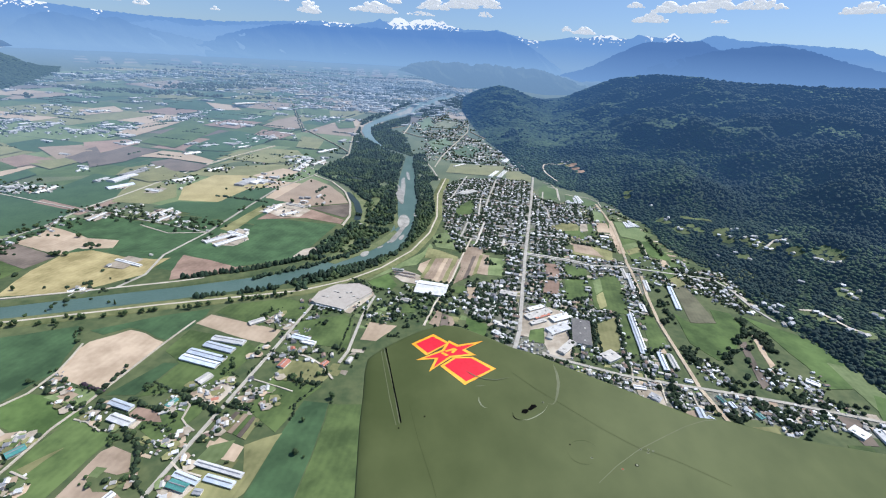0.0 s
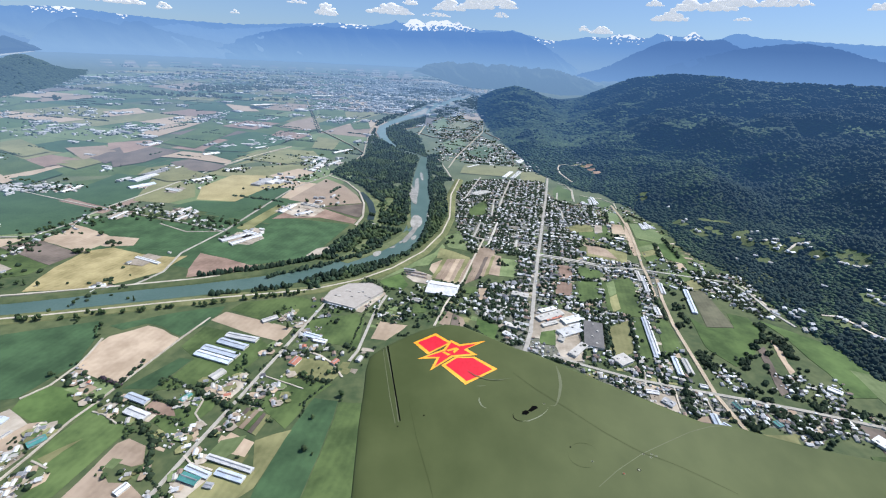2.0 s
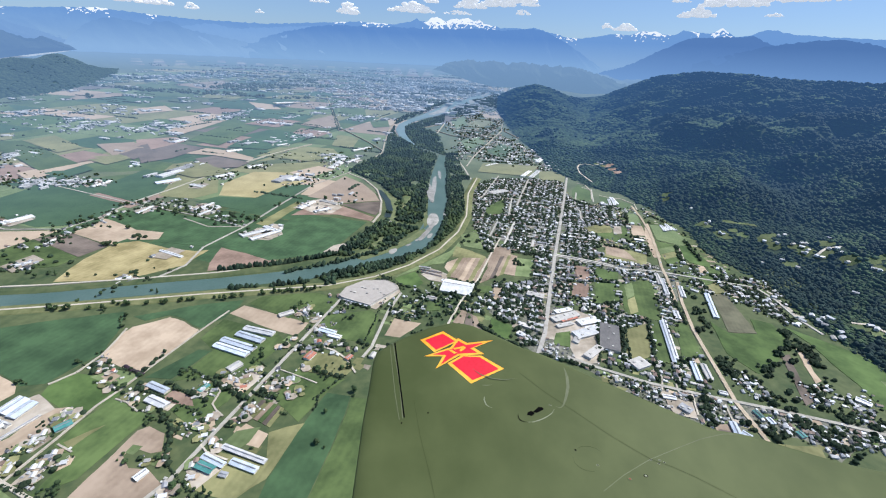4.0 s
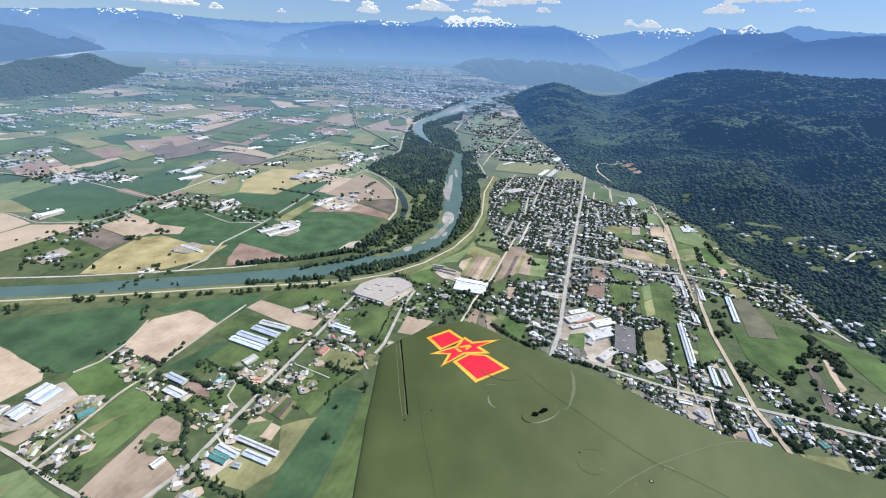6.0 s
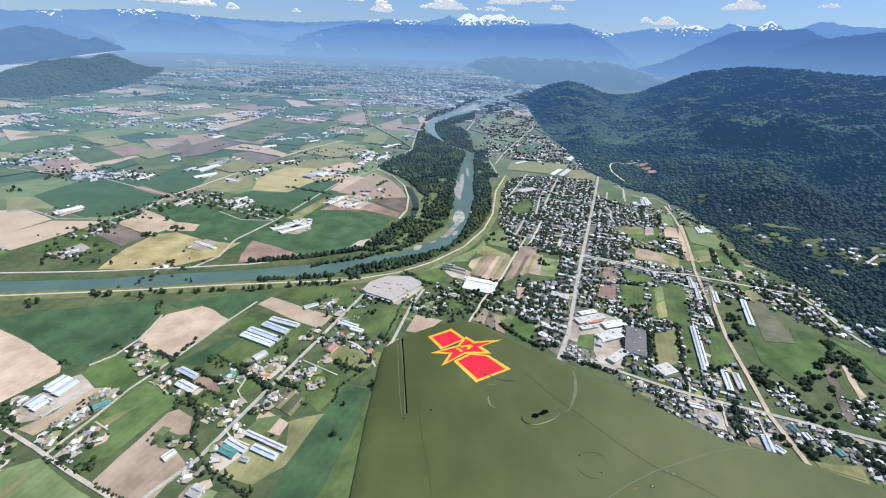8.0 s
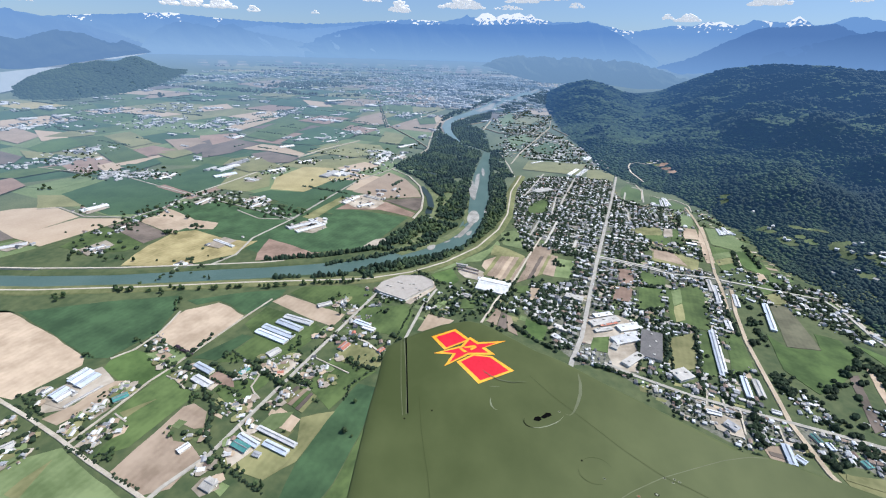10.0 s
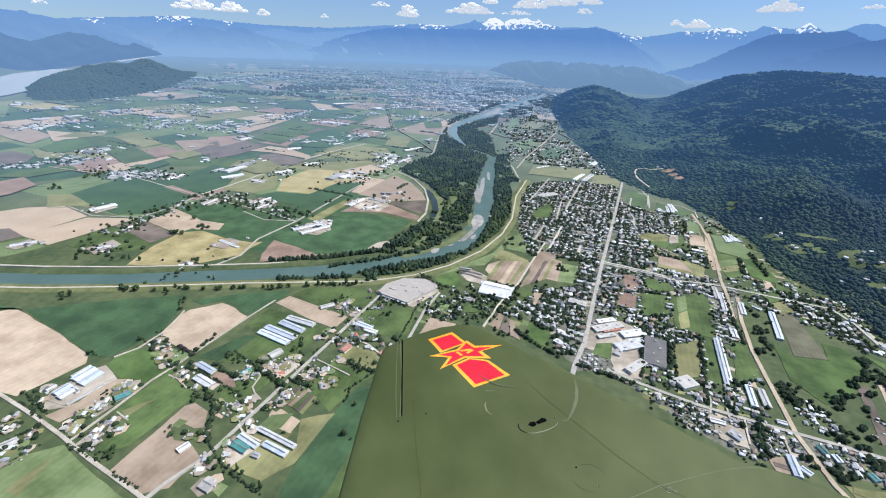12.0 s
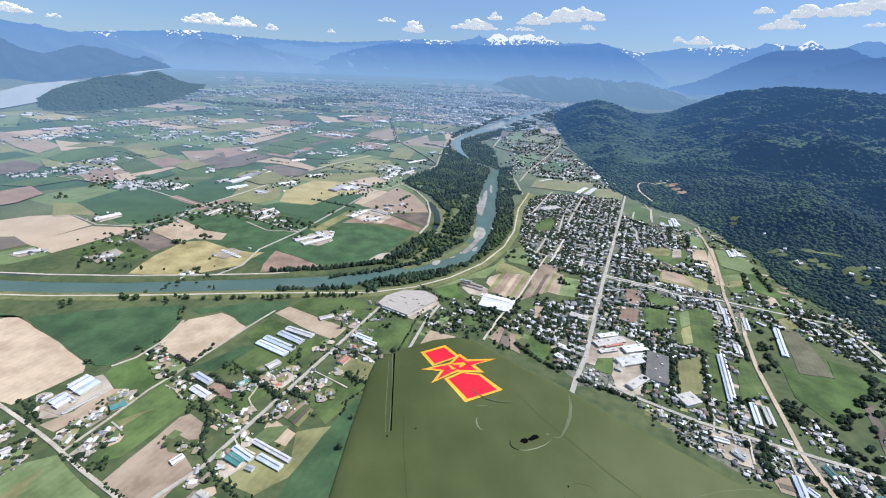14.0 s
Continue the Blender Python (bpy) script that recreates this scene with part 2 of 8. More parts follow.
def draped(poly, z, reach=170.0):
    """A region of the plan as small triangles that follow the land."""
    bm = bmesh.new()
    bm.faces.new([bm.verts.new((x, y, 0)) for x, y in poly])
    bmesh.ops.triangulate(bm, faces=bm.faces[:])
    for _ in range(6):
        far_edges = [e for e in bm.edges if e.calc_length() > reach]
        if not far_edges:
            break
        bmesh.ops.subdivide_edges(bm, edges=far_edges, cuts=1)
        bmesh.ops.triangulate(bm, faces=bm.faces[:])
    bm.normal_update()
    if sum(f.normal.z * f.calc_area() for f in bm.faces) < 0:
        bmesh.ops.reverse_faces(bm, faces=bm.faces[:])
    bm.verts.index_update()
    verts, faces = [place(v.co.x, v.co.y, z) for v in bm.verts], [tuple(v.index for v in f.verts) for f in bm.faces]
    bm.free()
    return verts, faces


def field(kind, *pts, lift=0.3):
    """A field as a low slab of its crop or soil. Fours of corners are cut into a grid, so that they follow the land."""
    pts = list(pts)
    FIELDS.append((list(pts), min(p[0] for p in pts), max(p[0] for p in pts), min(p[1] for p in pts), max(p[1] for p in pts)))
    band = band_of(sum(p[0] for p in pts) / len(pts), sum(p[1] for p in pts) / len(pts))
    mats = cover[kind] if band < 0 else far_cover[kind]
    far = max(math.hypot(x, y) for x, y in pts) > NEAR
    lift += 0.006 * len(FIELDS)
    if len(pts) == 4 and far:
        a, b, c, d = [Vector((x, y)) for x, y in pts]
        n = max(2, min(14, int(max((a - b).length, (b - c).length) / 110)))
        verts, faces = [], []
        for i in range(n + 1):
            for j in range(n + 1):
                q = a.lerp(b, i / n).lerp(d.lerp(c, i / n), j / n)
                verts.append(place(q.x, q.y, lift * 4))
        for i in range(n):
            for j in range(n):
                faces.append((i * (n + 1) + j, (i + 1) * (n + 1) + j, (i + 1) * (n + 1) + j + 1, i * (n + 1) + j + 1))
    elif far:
        verts, faces = draped(pts, lift * 4)
    else:
        k = len(pts)
        area = sum(a[0] * b[1] - b[0] * a[1] for a, b in zip(pts, pts[1:] + pts[:1]))
        if area < 0:
            pts.reverse()
        ragged = []  # worn, uneven edges
        for (ax, ay), (bx, by) in zip(pts, pts[1:] + pts[:1]):
            n = max(1, int(math.hypot(bx - ax, by - ay) / 22))
            for q in range(n):
                x, y = ax + (bx - ax) * q / n, ay + (by - ay) * q / n
                ragged.append((x + 2.2 * noise.noise(Vector((x / 30, y / 30, 0.5))), y + 2.2 * noise.noise(Vector((x / 30, y / 30, 9.5)))))
        pts, k = ragged, len(ragged)
        verts = [place(x, y, lift) for x, y in pts] + [place(x, y, -1.0) for x, y in pts]
        faces = [tuple(range(k))] + [(i, i + k, (i + 1) % k + k, (i + 1) % k) for i in range(k)]
    ob = new("field", mesh_from("field", verts, faces, [mats]))
    return tagged(ob, LABELS[kind], "field", kind="structure")


def strip(name, mat, width, pts, label, lift=1.1, crown=0.0, category="road"):
    """A road, track, dyke or bank along a line, with a raised middle where crown is given."""
    line, lift = [], lift + 0.004 * len(ROADS)
    ROADS.append((pts, width))
    for (ax, ay), (bx, by) in zip(pts, pts[1:]):
        n = max(1, int(math.hypot(bx - ax, by - ay) / 60))
        line += [(ax + (bx - ax) * k / n, ay + (by - ay) * k / n) for k in range(n)]
    line.append(pts[-1])
    verts, faces = [], []
    for k, (x, y) in enumerate(line):
        ax, ay = line[max(0, k - 1)]
        bx, by = line[min(len(line) - 1, k + 1)]
        d = Vector((bx - ax, by - ay)).normalized()
        far = math.hypot(x, y) > NEAR
        for side, z in ((-1, -1.0), (-0.86, lift), (-0.3, lift + crown), (0.3, lift + crown), (0.86, lift), (1, -1.0)):
            verts.append(place(x + d.y * side * width / 2, y - d.x * side * width / 2, z * (4 if far else 1)))
    for k in range(len(line) - 1):
        for j in range(5):
            a = k * 6 + j
            faces.append((a, a + 1, a + 7, a + 6))
    ob = new(name, mesh_from(name, verts, faces, [mat]))
    return tagged(ob, label, category, kind="structure")


# ---- land ----
def land_sheet():
    radii = [0, 150, 300, 450, 600, 800, 1000, 1300, 1600, 1900, 2200, 2500] + [2600 * 1.045 ** k for k in range(1, 55)]
    angles = [a for a in range(-180, 180, 2)]
    verts, faces, index = [place(*MID, 0)], [], []
    for r in radii[1:]:
        for a in angles:
            verts.append(place(*polar(a, r), 0))
    n = len(angles)
    for j in range(n):
        faces.append((0, 1 + (j + 1) % n, 1 + j))
        index.append(0)
    for i in range(len(radii) - 2):
        r = radii[i + 1]
        for j in range(n):
            a, b = 1 + i * n + j, 1 + i * n + (j + 1) % n
            faces.append((a, b, b + n, a + n))
            index.append(0 if r < 1700 else 1)
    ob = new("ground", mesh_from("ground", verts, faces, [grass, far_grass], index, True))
    return tagged(ob, "flat valley floor of rough grass between the fields", "ground", kind="structure")


land_sheet()


def table(rows, x):
    """Straight-line reading of a table of (x, value)."""
    if x <= rows[0][0]:
        return rows[0][1]
    for (a, p), (b, q) in zip(rows, rows[1:]):
        if x <= b:
            return p + (q - p) * (x - a) / (b - a)
    return rows[-1][1]


def smoothed(rows, x, w=0.8):
    return (table(rows, x - w) + 2 * table(rows, x) + table(rows, x + w)) / 4

# the wooded mountain beside the valley: foot and crest by bearing
FOOT = [(1.0, 5600), (2.4, 4380), (4.0, 3600), (7.2, 2950), (8.9, 2560), (11.6, 2430), (14.7, 2275), (18.4, 2235), (20.7, 2110), (22.6, 2055), (23.8, 1940), (25.9, 1900), (27.3, 1825), (28.4, 1690), (30.3, 1620), (33.3, 1575), (35.8, 1550), (37.3, 1500), (39.0, 1415), (42.0, 1335), (46.0, 1281), (51.3, 1206), (60.0, 1080), (80.0, 1000)]
CREST = [(-0.69, -5.71), (0.62, -4.69), (1.00, -4.60), (1.61, -4.11), (3.25, -3.36), (5.54, -2.72), (6.94, -3.03), (8.69, -3.57), (10.10, -4.06), (11.43, -4.23), (12.99, -4.05), (14.66, -3.19), (16.80, -2.14), (18.60, -1.32), (20.41, -0.88), (23.43, -0.44), (27.73, -0.38), (30.47, -0.68), (36.49, -0.66), (43.42, -0.44), (55.00, -0.30), (80.00, 0.00)]
CREST_AT = [(1.0, 6800), (6.0, 6000), (9.0, 5600), (12.0, 6300), (14.0, 6800), (18.0, 6400), (23.0, 6000), (30.0, 5300), (40.0, 4700), (60.0, 4200), (80.0, 4200)]


def mountain_height(theta, r):
    foot, top = smoothed(FOOT, theta, 0.6), smoothed(CREST_AT, theta, 1.5)
    high = max(0.0, HIGH + top * math.tan(radians(smoothed(CREST, theta, 0.3))))
    s = (r - foot) / (top - foot)
    if s <= 0:
        return -3.0
    x, y = polar(theta, r)
    lumps = noise.fractal(Vector((x / 700, y / 700, 3.1)), 0.9, 2.1, 4)
    body = high * (s ** 1.2 if s < 1 else max(0.0, 1 - (s - 1) * 1.3))
    bench = 1 - 2 * abs(noise.fractal(Vector((x / 520, y / 520, 8.8)), 0.9, 2.1, 3))
    return body + (lumps * 0.30 + bench * 0.075) * high * math.sin(math.pi * min(1, s)) + 2


def wooded_mountain():
    verts, faces, na, nr = [], [], 220, 90
    for i in range(na + 1):
        th = 1.0 + 79.0 * i / na
        foot, top = smoothed(FOOT, th, 0.6), smoothed(CREST_AT, th, 1.5)
        for j in range(nr + 1):
            r = foot - 20 + (top * 1.25 - foot) * (j / nr) ** 1.3
            verts.append(place(*polar(th, r), mountain_height(th, r)))
    for i in range(na):
        for j in range(nr):
            a = i * (nr + 1) + j
            faces.append((a, a + 1, a + nr + 2, a + nr + 1))
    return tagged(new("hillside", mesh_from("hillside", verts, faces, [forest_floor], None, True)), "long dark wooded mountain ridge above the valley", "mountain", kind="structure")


wooded_mountain()

# the lower wooded hill across the plain, and its river
HILL_FOOT = [(-58.42, 6406), (-55.25, 6226), (-52.17, 6256), (-49.77, 6468), (-47.21, 6879), (-45.59, 7394), (-43.89, 8372), (-42.16, 9696), (-39.79, 11628), (-38.90, 11953)]
HILL_CREST = [(-58.59, -5.24), (-56.85, -4.53), (-55.92, -4.04), (-54.95, -3.43), (-53.55, -2.91), (-52.17, -2.57), (-50.96, -2.24), (-49.96, -1.89), (-48.26, -1.74), (-46.25, -1.63), (-45.26, -1.88), (-44.02, -2.30), (-42.71, -2.63), (-40.47, -2.76), (-39.02, -2.82)]


def hill_height(th, r):
    foot = smoothed(HILL_FOOT, th, 0.6)
    top = foot * 1.22
    high = max(4.0, HIGH + top * math.tan(radians(smoothed(HILL_CREST, th, 0.3))))
    s = (r - foot) / (top - foot)
    x, y = polar(th, r)
    z = high * (math.sin(max(0, min(1, s)) * math.pi / 2) if s < 1 else max(0.0, 1 - (s - 1) ** 2 * 1.4))
    return z + noise.fractal(Vector((x / 800, y / 800, 7.7)), 0.9, 2.1, 4) * high * 0.22 * math.sin(math.pi * max(0, min(1, s / 1.9))) - 40


def far_hill():
    verts, faces, na, nr = [], [], 60, 24
    for i in range(na + 1):
        th = HILL_CREST[0][0] + (HILL_CREST[-1][0] - HILL_CREST[0][0]) * i / na
        foot = smoothed(HILL_FOOT, th, 0.6)
        for j in range(nr + 1):
            r = foot * (1 + 0.22 * 1.9 * j / nr)
            verts.append(place(*polar(th, r), hill_height(th, r)))
    for i in range(na):
        for j in range(nr):
            a = i * (nr + 1) + j
            faces.append((a, a + 1, a + nr + 2, a + nr + 1))
    # haze over the hill is painted as a share of blue emission
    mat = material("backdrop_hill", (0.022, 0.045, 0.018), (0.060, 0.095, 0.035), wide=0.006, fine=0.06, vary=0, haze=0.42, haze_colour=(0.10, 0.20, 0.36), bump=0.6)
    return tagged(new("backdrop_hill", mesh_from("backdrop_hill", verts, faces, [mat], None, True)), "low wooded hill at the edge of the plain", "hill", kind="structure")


far_hill()


def mountain_range(name, skyline, radius, low, haze, haze_colour, seed, rough=0.5, snow=(), label="", foot_haze=HAZE, clear=-1.5):
    """A far range: a slope with ridges and gullies that rises to its skyline, given by bearing and height angle in degrees.
    snow: stretches (from, to, height angle) above which snow lies."""
    verts, faces, white, rows = [], [], [], 32
    lo, hi = skyline[0][0], skyline[-1][0]
    peak = max(e for _, e in skyline)
    cols = int((hi - lo) / 0.11)
    for i in range(cols + 1):
        th = lo + (hi - lo) * i / cols
        top = table(skyline, th) + rough * 0.30 * noise.fractal(Vector((th * 2.2, seed, 0)), 0.8, 2.0, 4)
        line = min([e for a, b, e in snow if a <= th <= b] + [90])
        for j in range(rows + 1):
            s = 1 - (1 - j / rows) ** 1.5
            base = low if isinstance(low, float) else table(low, th)
            el = base + (top - base) * s
            spur = 1 - 2 * abs(noise.fractal(Vector((th * 0.34 + s * 0.9, s * 1.3, seed)), 0.9, 2.1, 2))
            ridge = spur + 0.10 * noise.fractal(Vector((th * 1.6 + s, s * 5.0, seed + 3)), 0.8, 2.1, 3)
            r = radius - 60 * (1 - s) - 40 * ridge * math.sin(math.pi * min(1, s * 0.9 + 0.05))
            x, y = polar(th, r)
            verts.append((x, y, HIGH + r * math.tan(radians(el))))
            bare = noise.fractal(Vector((th * 3.0 + el * 2.0, el * 7.0, seed + 8)), 0.8, 2.1, 4)
            white.append(max(0.0, min(1.0, (el - line) / 0.34 + 0.02 + bare * 3.0)) if line < 80 else 0.0)
    for i in range(cols):
        for j in range(rows):
            a = i * (rows + 1) + j
            faces.append((a, a + 1, a + rows + 2, a + rows + 1))
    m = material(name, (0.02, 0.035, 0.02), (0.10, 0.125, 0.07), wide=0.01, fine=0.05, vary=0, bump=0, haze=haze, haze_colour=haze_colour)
    # valley haze painted into the emission: foot_haze low down, haze_colour towards the peaks
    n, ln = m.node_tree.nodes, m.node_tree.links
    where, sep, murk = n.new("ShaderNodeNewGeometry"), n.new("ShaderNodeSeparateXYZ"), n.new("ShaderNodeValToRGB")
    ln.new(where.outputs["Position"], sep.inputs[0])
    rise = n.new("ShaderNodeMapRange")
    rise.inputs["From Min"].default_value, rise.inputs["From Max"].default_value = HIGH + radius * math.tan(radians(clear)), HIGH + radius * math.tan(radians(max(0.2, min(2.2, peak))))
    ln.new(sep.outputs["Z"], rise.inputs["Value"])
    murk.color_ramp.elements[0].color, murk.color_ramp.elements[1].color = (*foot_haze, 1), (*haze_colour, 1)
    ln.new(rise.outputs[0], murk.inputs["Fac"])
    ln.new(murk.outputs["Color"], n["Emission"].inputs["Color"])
    me = mesh_from(name, verts, faces, [m], None, True)
    if snow:
        me.attributes.new("snow", "FLOAT", "POINT").data.foreach_set("value", white)
        tell = n.new("ShaderNodeAttribute")
        tell.attribute_name = "snow"
        cut = n.new("ShaderNodeMapRange")
        cut.inputs["From Min"].default_value, cut.inputs["From Max"].default_value = 0.40, 0.60
        ln.new(tell.outputs["Fac"], cut.inputs["Value"])
        mix = n.new("ShaderNodeMix")
        mix.data_type = "RGBA"
        base = n["Principled BSDF"].inputs["Base Color"]
        ln.new(base.links[0].from_socket, mix.inputs[6])
        mix.inputs[7].default_value = (0.88, 0.90, 0.93, 1)
        ln.new(cut.outputs[0], mix.inputs[0])
        ln.new(mix.outputs[2], base)
        # snow gets a pale glow, so slopes turned from the sun stay bright
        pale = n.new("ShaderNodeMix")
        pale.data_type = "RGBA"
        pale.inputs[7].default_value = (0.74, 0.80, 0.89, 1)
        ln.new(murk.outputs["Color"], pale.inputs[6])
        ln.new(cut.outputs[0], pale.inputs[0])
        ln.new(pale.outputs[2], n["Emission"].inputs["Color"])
    return tagged(new(name, me), label, "mountains", kind="structure")


SNOW = [(-50.63, -48.73, 1.99), (-44.53, -42.95, 2.38), (-42.96, -41.28, 2.45), (-38.15, -37.26, 2.45), (-19.57, -17.91, 2.78), (-16.24, -14.35, 2.90), (-14.35, -12.31, 2.96), (-8.91, -6.73, 3.11), (-6.73, -4.56, 3.19), (-4.56, -2.34, 3.26), (-2.33, 0.00, 3.27), (7.30, 9.66, 2.37), (13.86, 14.89, 2.90), (15.55, 17.48, 3.02), (17.49, 19.62, 3.00), (21.49, 22.29, 3.12), (23.41, 25.38, 3.30)]
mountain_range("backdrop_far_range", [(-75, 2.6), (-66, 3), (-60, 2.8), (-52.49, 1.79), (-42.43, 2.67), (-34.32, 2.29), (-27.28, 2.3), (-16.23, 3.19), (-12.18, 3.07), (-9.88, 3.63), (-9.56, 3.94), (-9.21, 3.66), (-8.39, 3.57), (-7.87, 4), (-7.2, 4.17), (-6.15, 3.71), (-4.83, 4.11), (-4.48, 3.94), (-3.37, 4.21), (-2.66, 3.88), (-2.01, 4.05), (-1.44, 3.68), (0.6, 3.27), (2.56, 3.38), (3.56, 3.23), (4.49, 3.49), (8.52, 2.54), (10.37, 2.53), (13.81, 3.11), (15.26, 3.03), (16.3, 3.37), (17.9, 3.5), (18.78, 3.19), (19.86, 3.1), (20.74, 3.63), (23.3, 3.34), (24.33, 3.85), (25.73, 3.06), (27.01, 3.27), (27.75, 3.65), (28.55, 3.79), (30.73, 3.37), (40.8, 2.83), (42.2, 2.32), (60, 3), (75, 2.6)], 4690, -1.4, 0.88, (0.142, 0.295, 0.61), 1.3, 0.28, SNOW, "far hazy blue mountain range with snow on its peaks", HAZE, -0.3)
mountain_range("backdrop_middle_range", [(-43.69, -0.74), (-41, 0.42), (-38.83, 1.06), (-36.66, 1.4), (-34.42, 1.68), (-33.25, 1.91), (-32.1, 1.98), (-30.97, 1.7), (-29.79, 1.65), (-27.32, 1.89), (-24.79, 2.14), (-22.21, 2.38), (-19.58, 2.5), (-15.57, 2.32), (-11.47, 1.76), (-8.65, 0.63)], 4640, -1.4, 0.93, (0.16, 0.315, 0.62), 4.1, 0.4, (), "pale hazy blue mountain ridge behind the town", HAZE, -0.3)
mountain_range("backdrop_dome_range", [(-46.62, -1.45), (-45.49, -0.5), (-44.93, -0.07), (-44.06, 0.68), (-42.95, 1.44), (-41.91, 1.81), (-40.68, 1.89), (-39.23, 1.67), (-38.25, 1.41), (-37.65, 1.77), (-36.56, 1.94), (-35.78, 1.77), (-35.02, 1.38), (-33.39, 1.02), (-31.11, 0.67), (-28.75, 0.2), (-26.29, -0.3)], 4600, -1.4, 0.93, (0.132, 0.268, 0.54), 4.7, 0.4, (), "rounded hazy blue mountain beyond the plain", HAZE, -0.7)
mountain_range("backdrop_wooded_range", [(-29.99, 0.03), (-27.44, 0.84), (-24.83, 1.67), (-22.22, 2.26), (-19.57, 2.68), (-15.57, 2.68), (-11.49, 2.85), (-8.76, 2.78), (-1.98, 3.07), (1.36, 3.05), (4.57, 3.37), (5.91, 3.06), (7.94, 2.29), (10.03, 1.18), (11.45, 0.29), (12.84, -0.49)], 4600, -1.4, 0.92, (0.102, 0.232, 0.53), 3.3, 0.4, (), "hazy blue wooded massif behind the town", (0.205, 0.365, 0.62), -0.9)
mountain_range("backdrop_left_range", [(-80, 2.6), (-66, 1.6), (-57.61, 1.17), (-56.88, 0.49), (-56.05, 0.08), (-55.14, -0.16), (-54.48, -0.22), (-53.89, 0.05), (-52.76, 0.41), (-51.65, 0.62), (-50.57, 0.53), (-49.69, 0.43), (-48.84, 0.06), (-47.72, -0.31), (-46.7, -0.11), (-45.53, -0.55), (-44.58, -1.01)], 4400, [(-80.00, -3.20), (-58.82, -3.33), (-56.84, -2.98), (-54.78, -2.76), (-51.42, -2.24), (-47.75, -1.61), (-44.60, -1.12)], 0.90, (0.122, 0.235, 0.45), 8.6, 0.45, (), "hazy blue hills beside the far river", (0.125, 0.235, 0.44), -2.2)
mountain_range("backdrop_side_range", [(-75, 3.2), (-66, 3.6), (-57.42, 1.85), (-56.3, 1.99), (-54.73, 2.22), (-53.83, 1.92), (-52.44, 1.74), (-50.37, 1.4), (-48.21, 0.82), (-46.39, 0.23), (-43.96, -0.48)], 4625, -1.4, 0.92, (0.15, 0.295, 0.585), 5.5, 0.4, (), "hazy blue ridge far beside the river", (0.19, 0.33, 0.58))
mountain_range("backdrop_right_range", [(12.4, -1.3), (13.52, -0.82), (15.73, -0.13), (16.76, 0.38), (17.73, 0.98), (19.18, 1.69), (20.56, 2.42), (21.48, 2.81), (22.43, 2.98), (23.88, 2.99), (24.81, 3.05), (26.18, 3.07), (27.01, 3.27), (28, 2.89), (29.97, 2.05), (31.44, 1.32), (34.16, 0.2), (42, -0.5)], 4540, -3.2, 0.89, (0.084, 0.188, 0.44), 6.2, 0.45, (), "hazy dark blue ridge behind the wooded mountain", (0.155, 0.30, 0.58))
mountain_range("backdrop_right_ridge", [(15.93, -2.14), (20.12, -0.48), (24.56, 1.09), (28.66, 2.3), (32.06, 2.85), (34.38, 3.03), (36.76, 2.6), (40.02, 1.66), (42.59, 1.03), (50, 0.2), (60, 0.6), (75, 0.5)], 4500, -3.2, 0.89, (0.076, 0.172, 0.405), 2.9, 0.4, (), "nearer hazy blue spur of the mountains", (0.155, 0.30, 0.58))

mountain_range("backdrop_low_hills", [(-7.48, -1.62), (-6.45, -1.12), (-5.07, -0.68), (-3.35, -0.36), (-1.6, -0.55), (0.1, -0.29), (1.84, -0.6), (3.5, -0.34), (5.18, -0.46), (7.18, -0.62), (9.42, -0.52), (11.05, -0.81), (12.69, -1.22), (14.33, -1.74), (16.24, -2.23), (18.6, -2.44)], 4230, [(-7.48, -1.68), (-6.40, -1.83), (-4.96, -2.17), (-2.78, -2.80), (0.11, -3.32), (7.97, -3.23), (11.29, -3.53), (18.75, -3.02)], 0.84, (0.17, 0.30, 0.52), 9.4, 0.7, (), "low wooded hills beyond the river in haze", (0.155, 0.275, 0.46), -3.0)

# ---- clouds ----
# the haze share here is a white glow that lifts shaded undersides
cloud_mat = material("cloud", (0.78, 0.80, 0.83), (0.92, 0.92, 0.93), rough=1.0, wide=0.01, fine=0.05, vary=0, bump=0, haze=0.55, haze_colour=(0.76, 0.81, 0.88))


def cloud(theta, el, wide, tall):
    """A small fair-weather cloud: a flat-bottomed heap of puffs. wide, tall: degrees."""
    bm = bmesh.new()
    r = 4760
    x, y = polar(theta, r)
    w, h = r * radians(wide), r * radians(tall)
    side = Vector((math.cos(radians(theta)), -math.sin(radians(theta)), 0))
    puffs = max(18, int(52 * wide / 3))
    for k in range(puffs):
        u = random.uniform(-1, 1)
        rise = random.random() ** 1.4 * (1 - abs(u) ** 1.6)
        size = h * random.uniform(0.06, 0.21) * (1.15 - 0.6 * abs(u))
        at = side * u * w * 0.5 + Vector((0, 0, rise * h * 0.62 - h * 0.25))
        m = Matrix.Translation(at) @ Matrix.Diagonal((size * random.uniform(1.2, 2.2), size * 1.2, size * random.uniform(0.7, 1.0), 1))
        bmesh.ops.create_icosphere(bm, subdivisions=2, radius=1.0, matrix=m)
    for v in bm.verts:
        v.co += Vector(noise.noise_vector(v.co / (h * 0.16 + 4))) * h * 0.09
        if v.co.z < -h * 0.34:
            v.co.z = -h * 0.34 + (v.co.z + h * 0.34) * 0.2
    me = bpy.data.meshes.new("cloud")
    bm.to_mesh(me)
    bm.free()
    me.materials.append(cloud_mat)
    me.polygons.foreach_set("use_smooth", np.ones(len(me.polygons), dtype=bool))
    ob = new("cloud", me)
    ob.location = (x, y, HIGH + r * math.tan(radians(el)))
    return tagged(ob, "small white fair-weather cumulus cloud", "cloud", "clouds above the mountains", "structure")


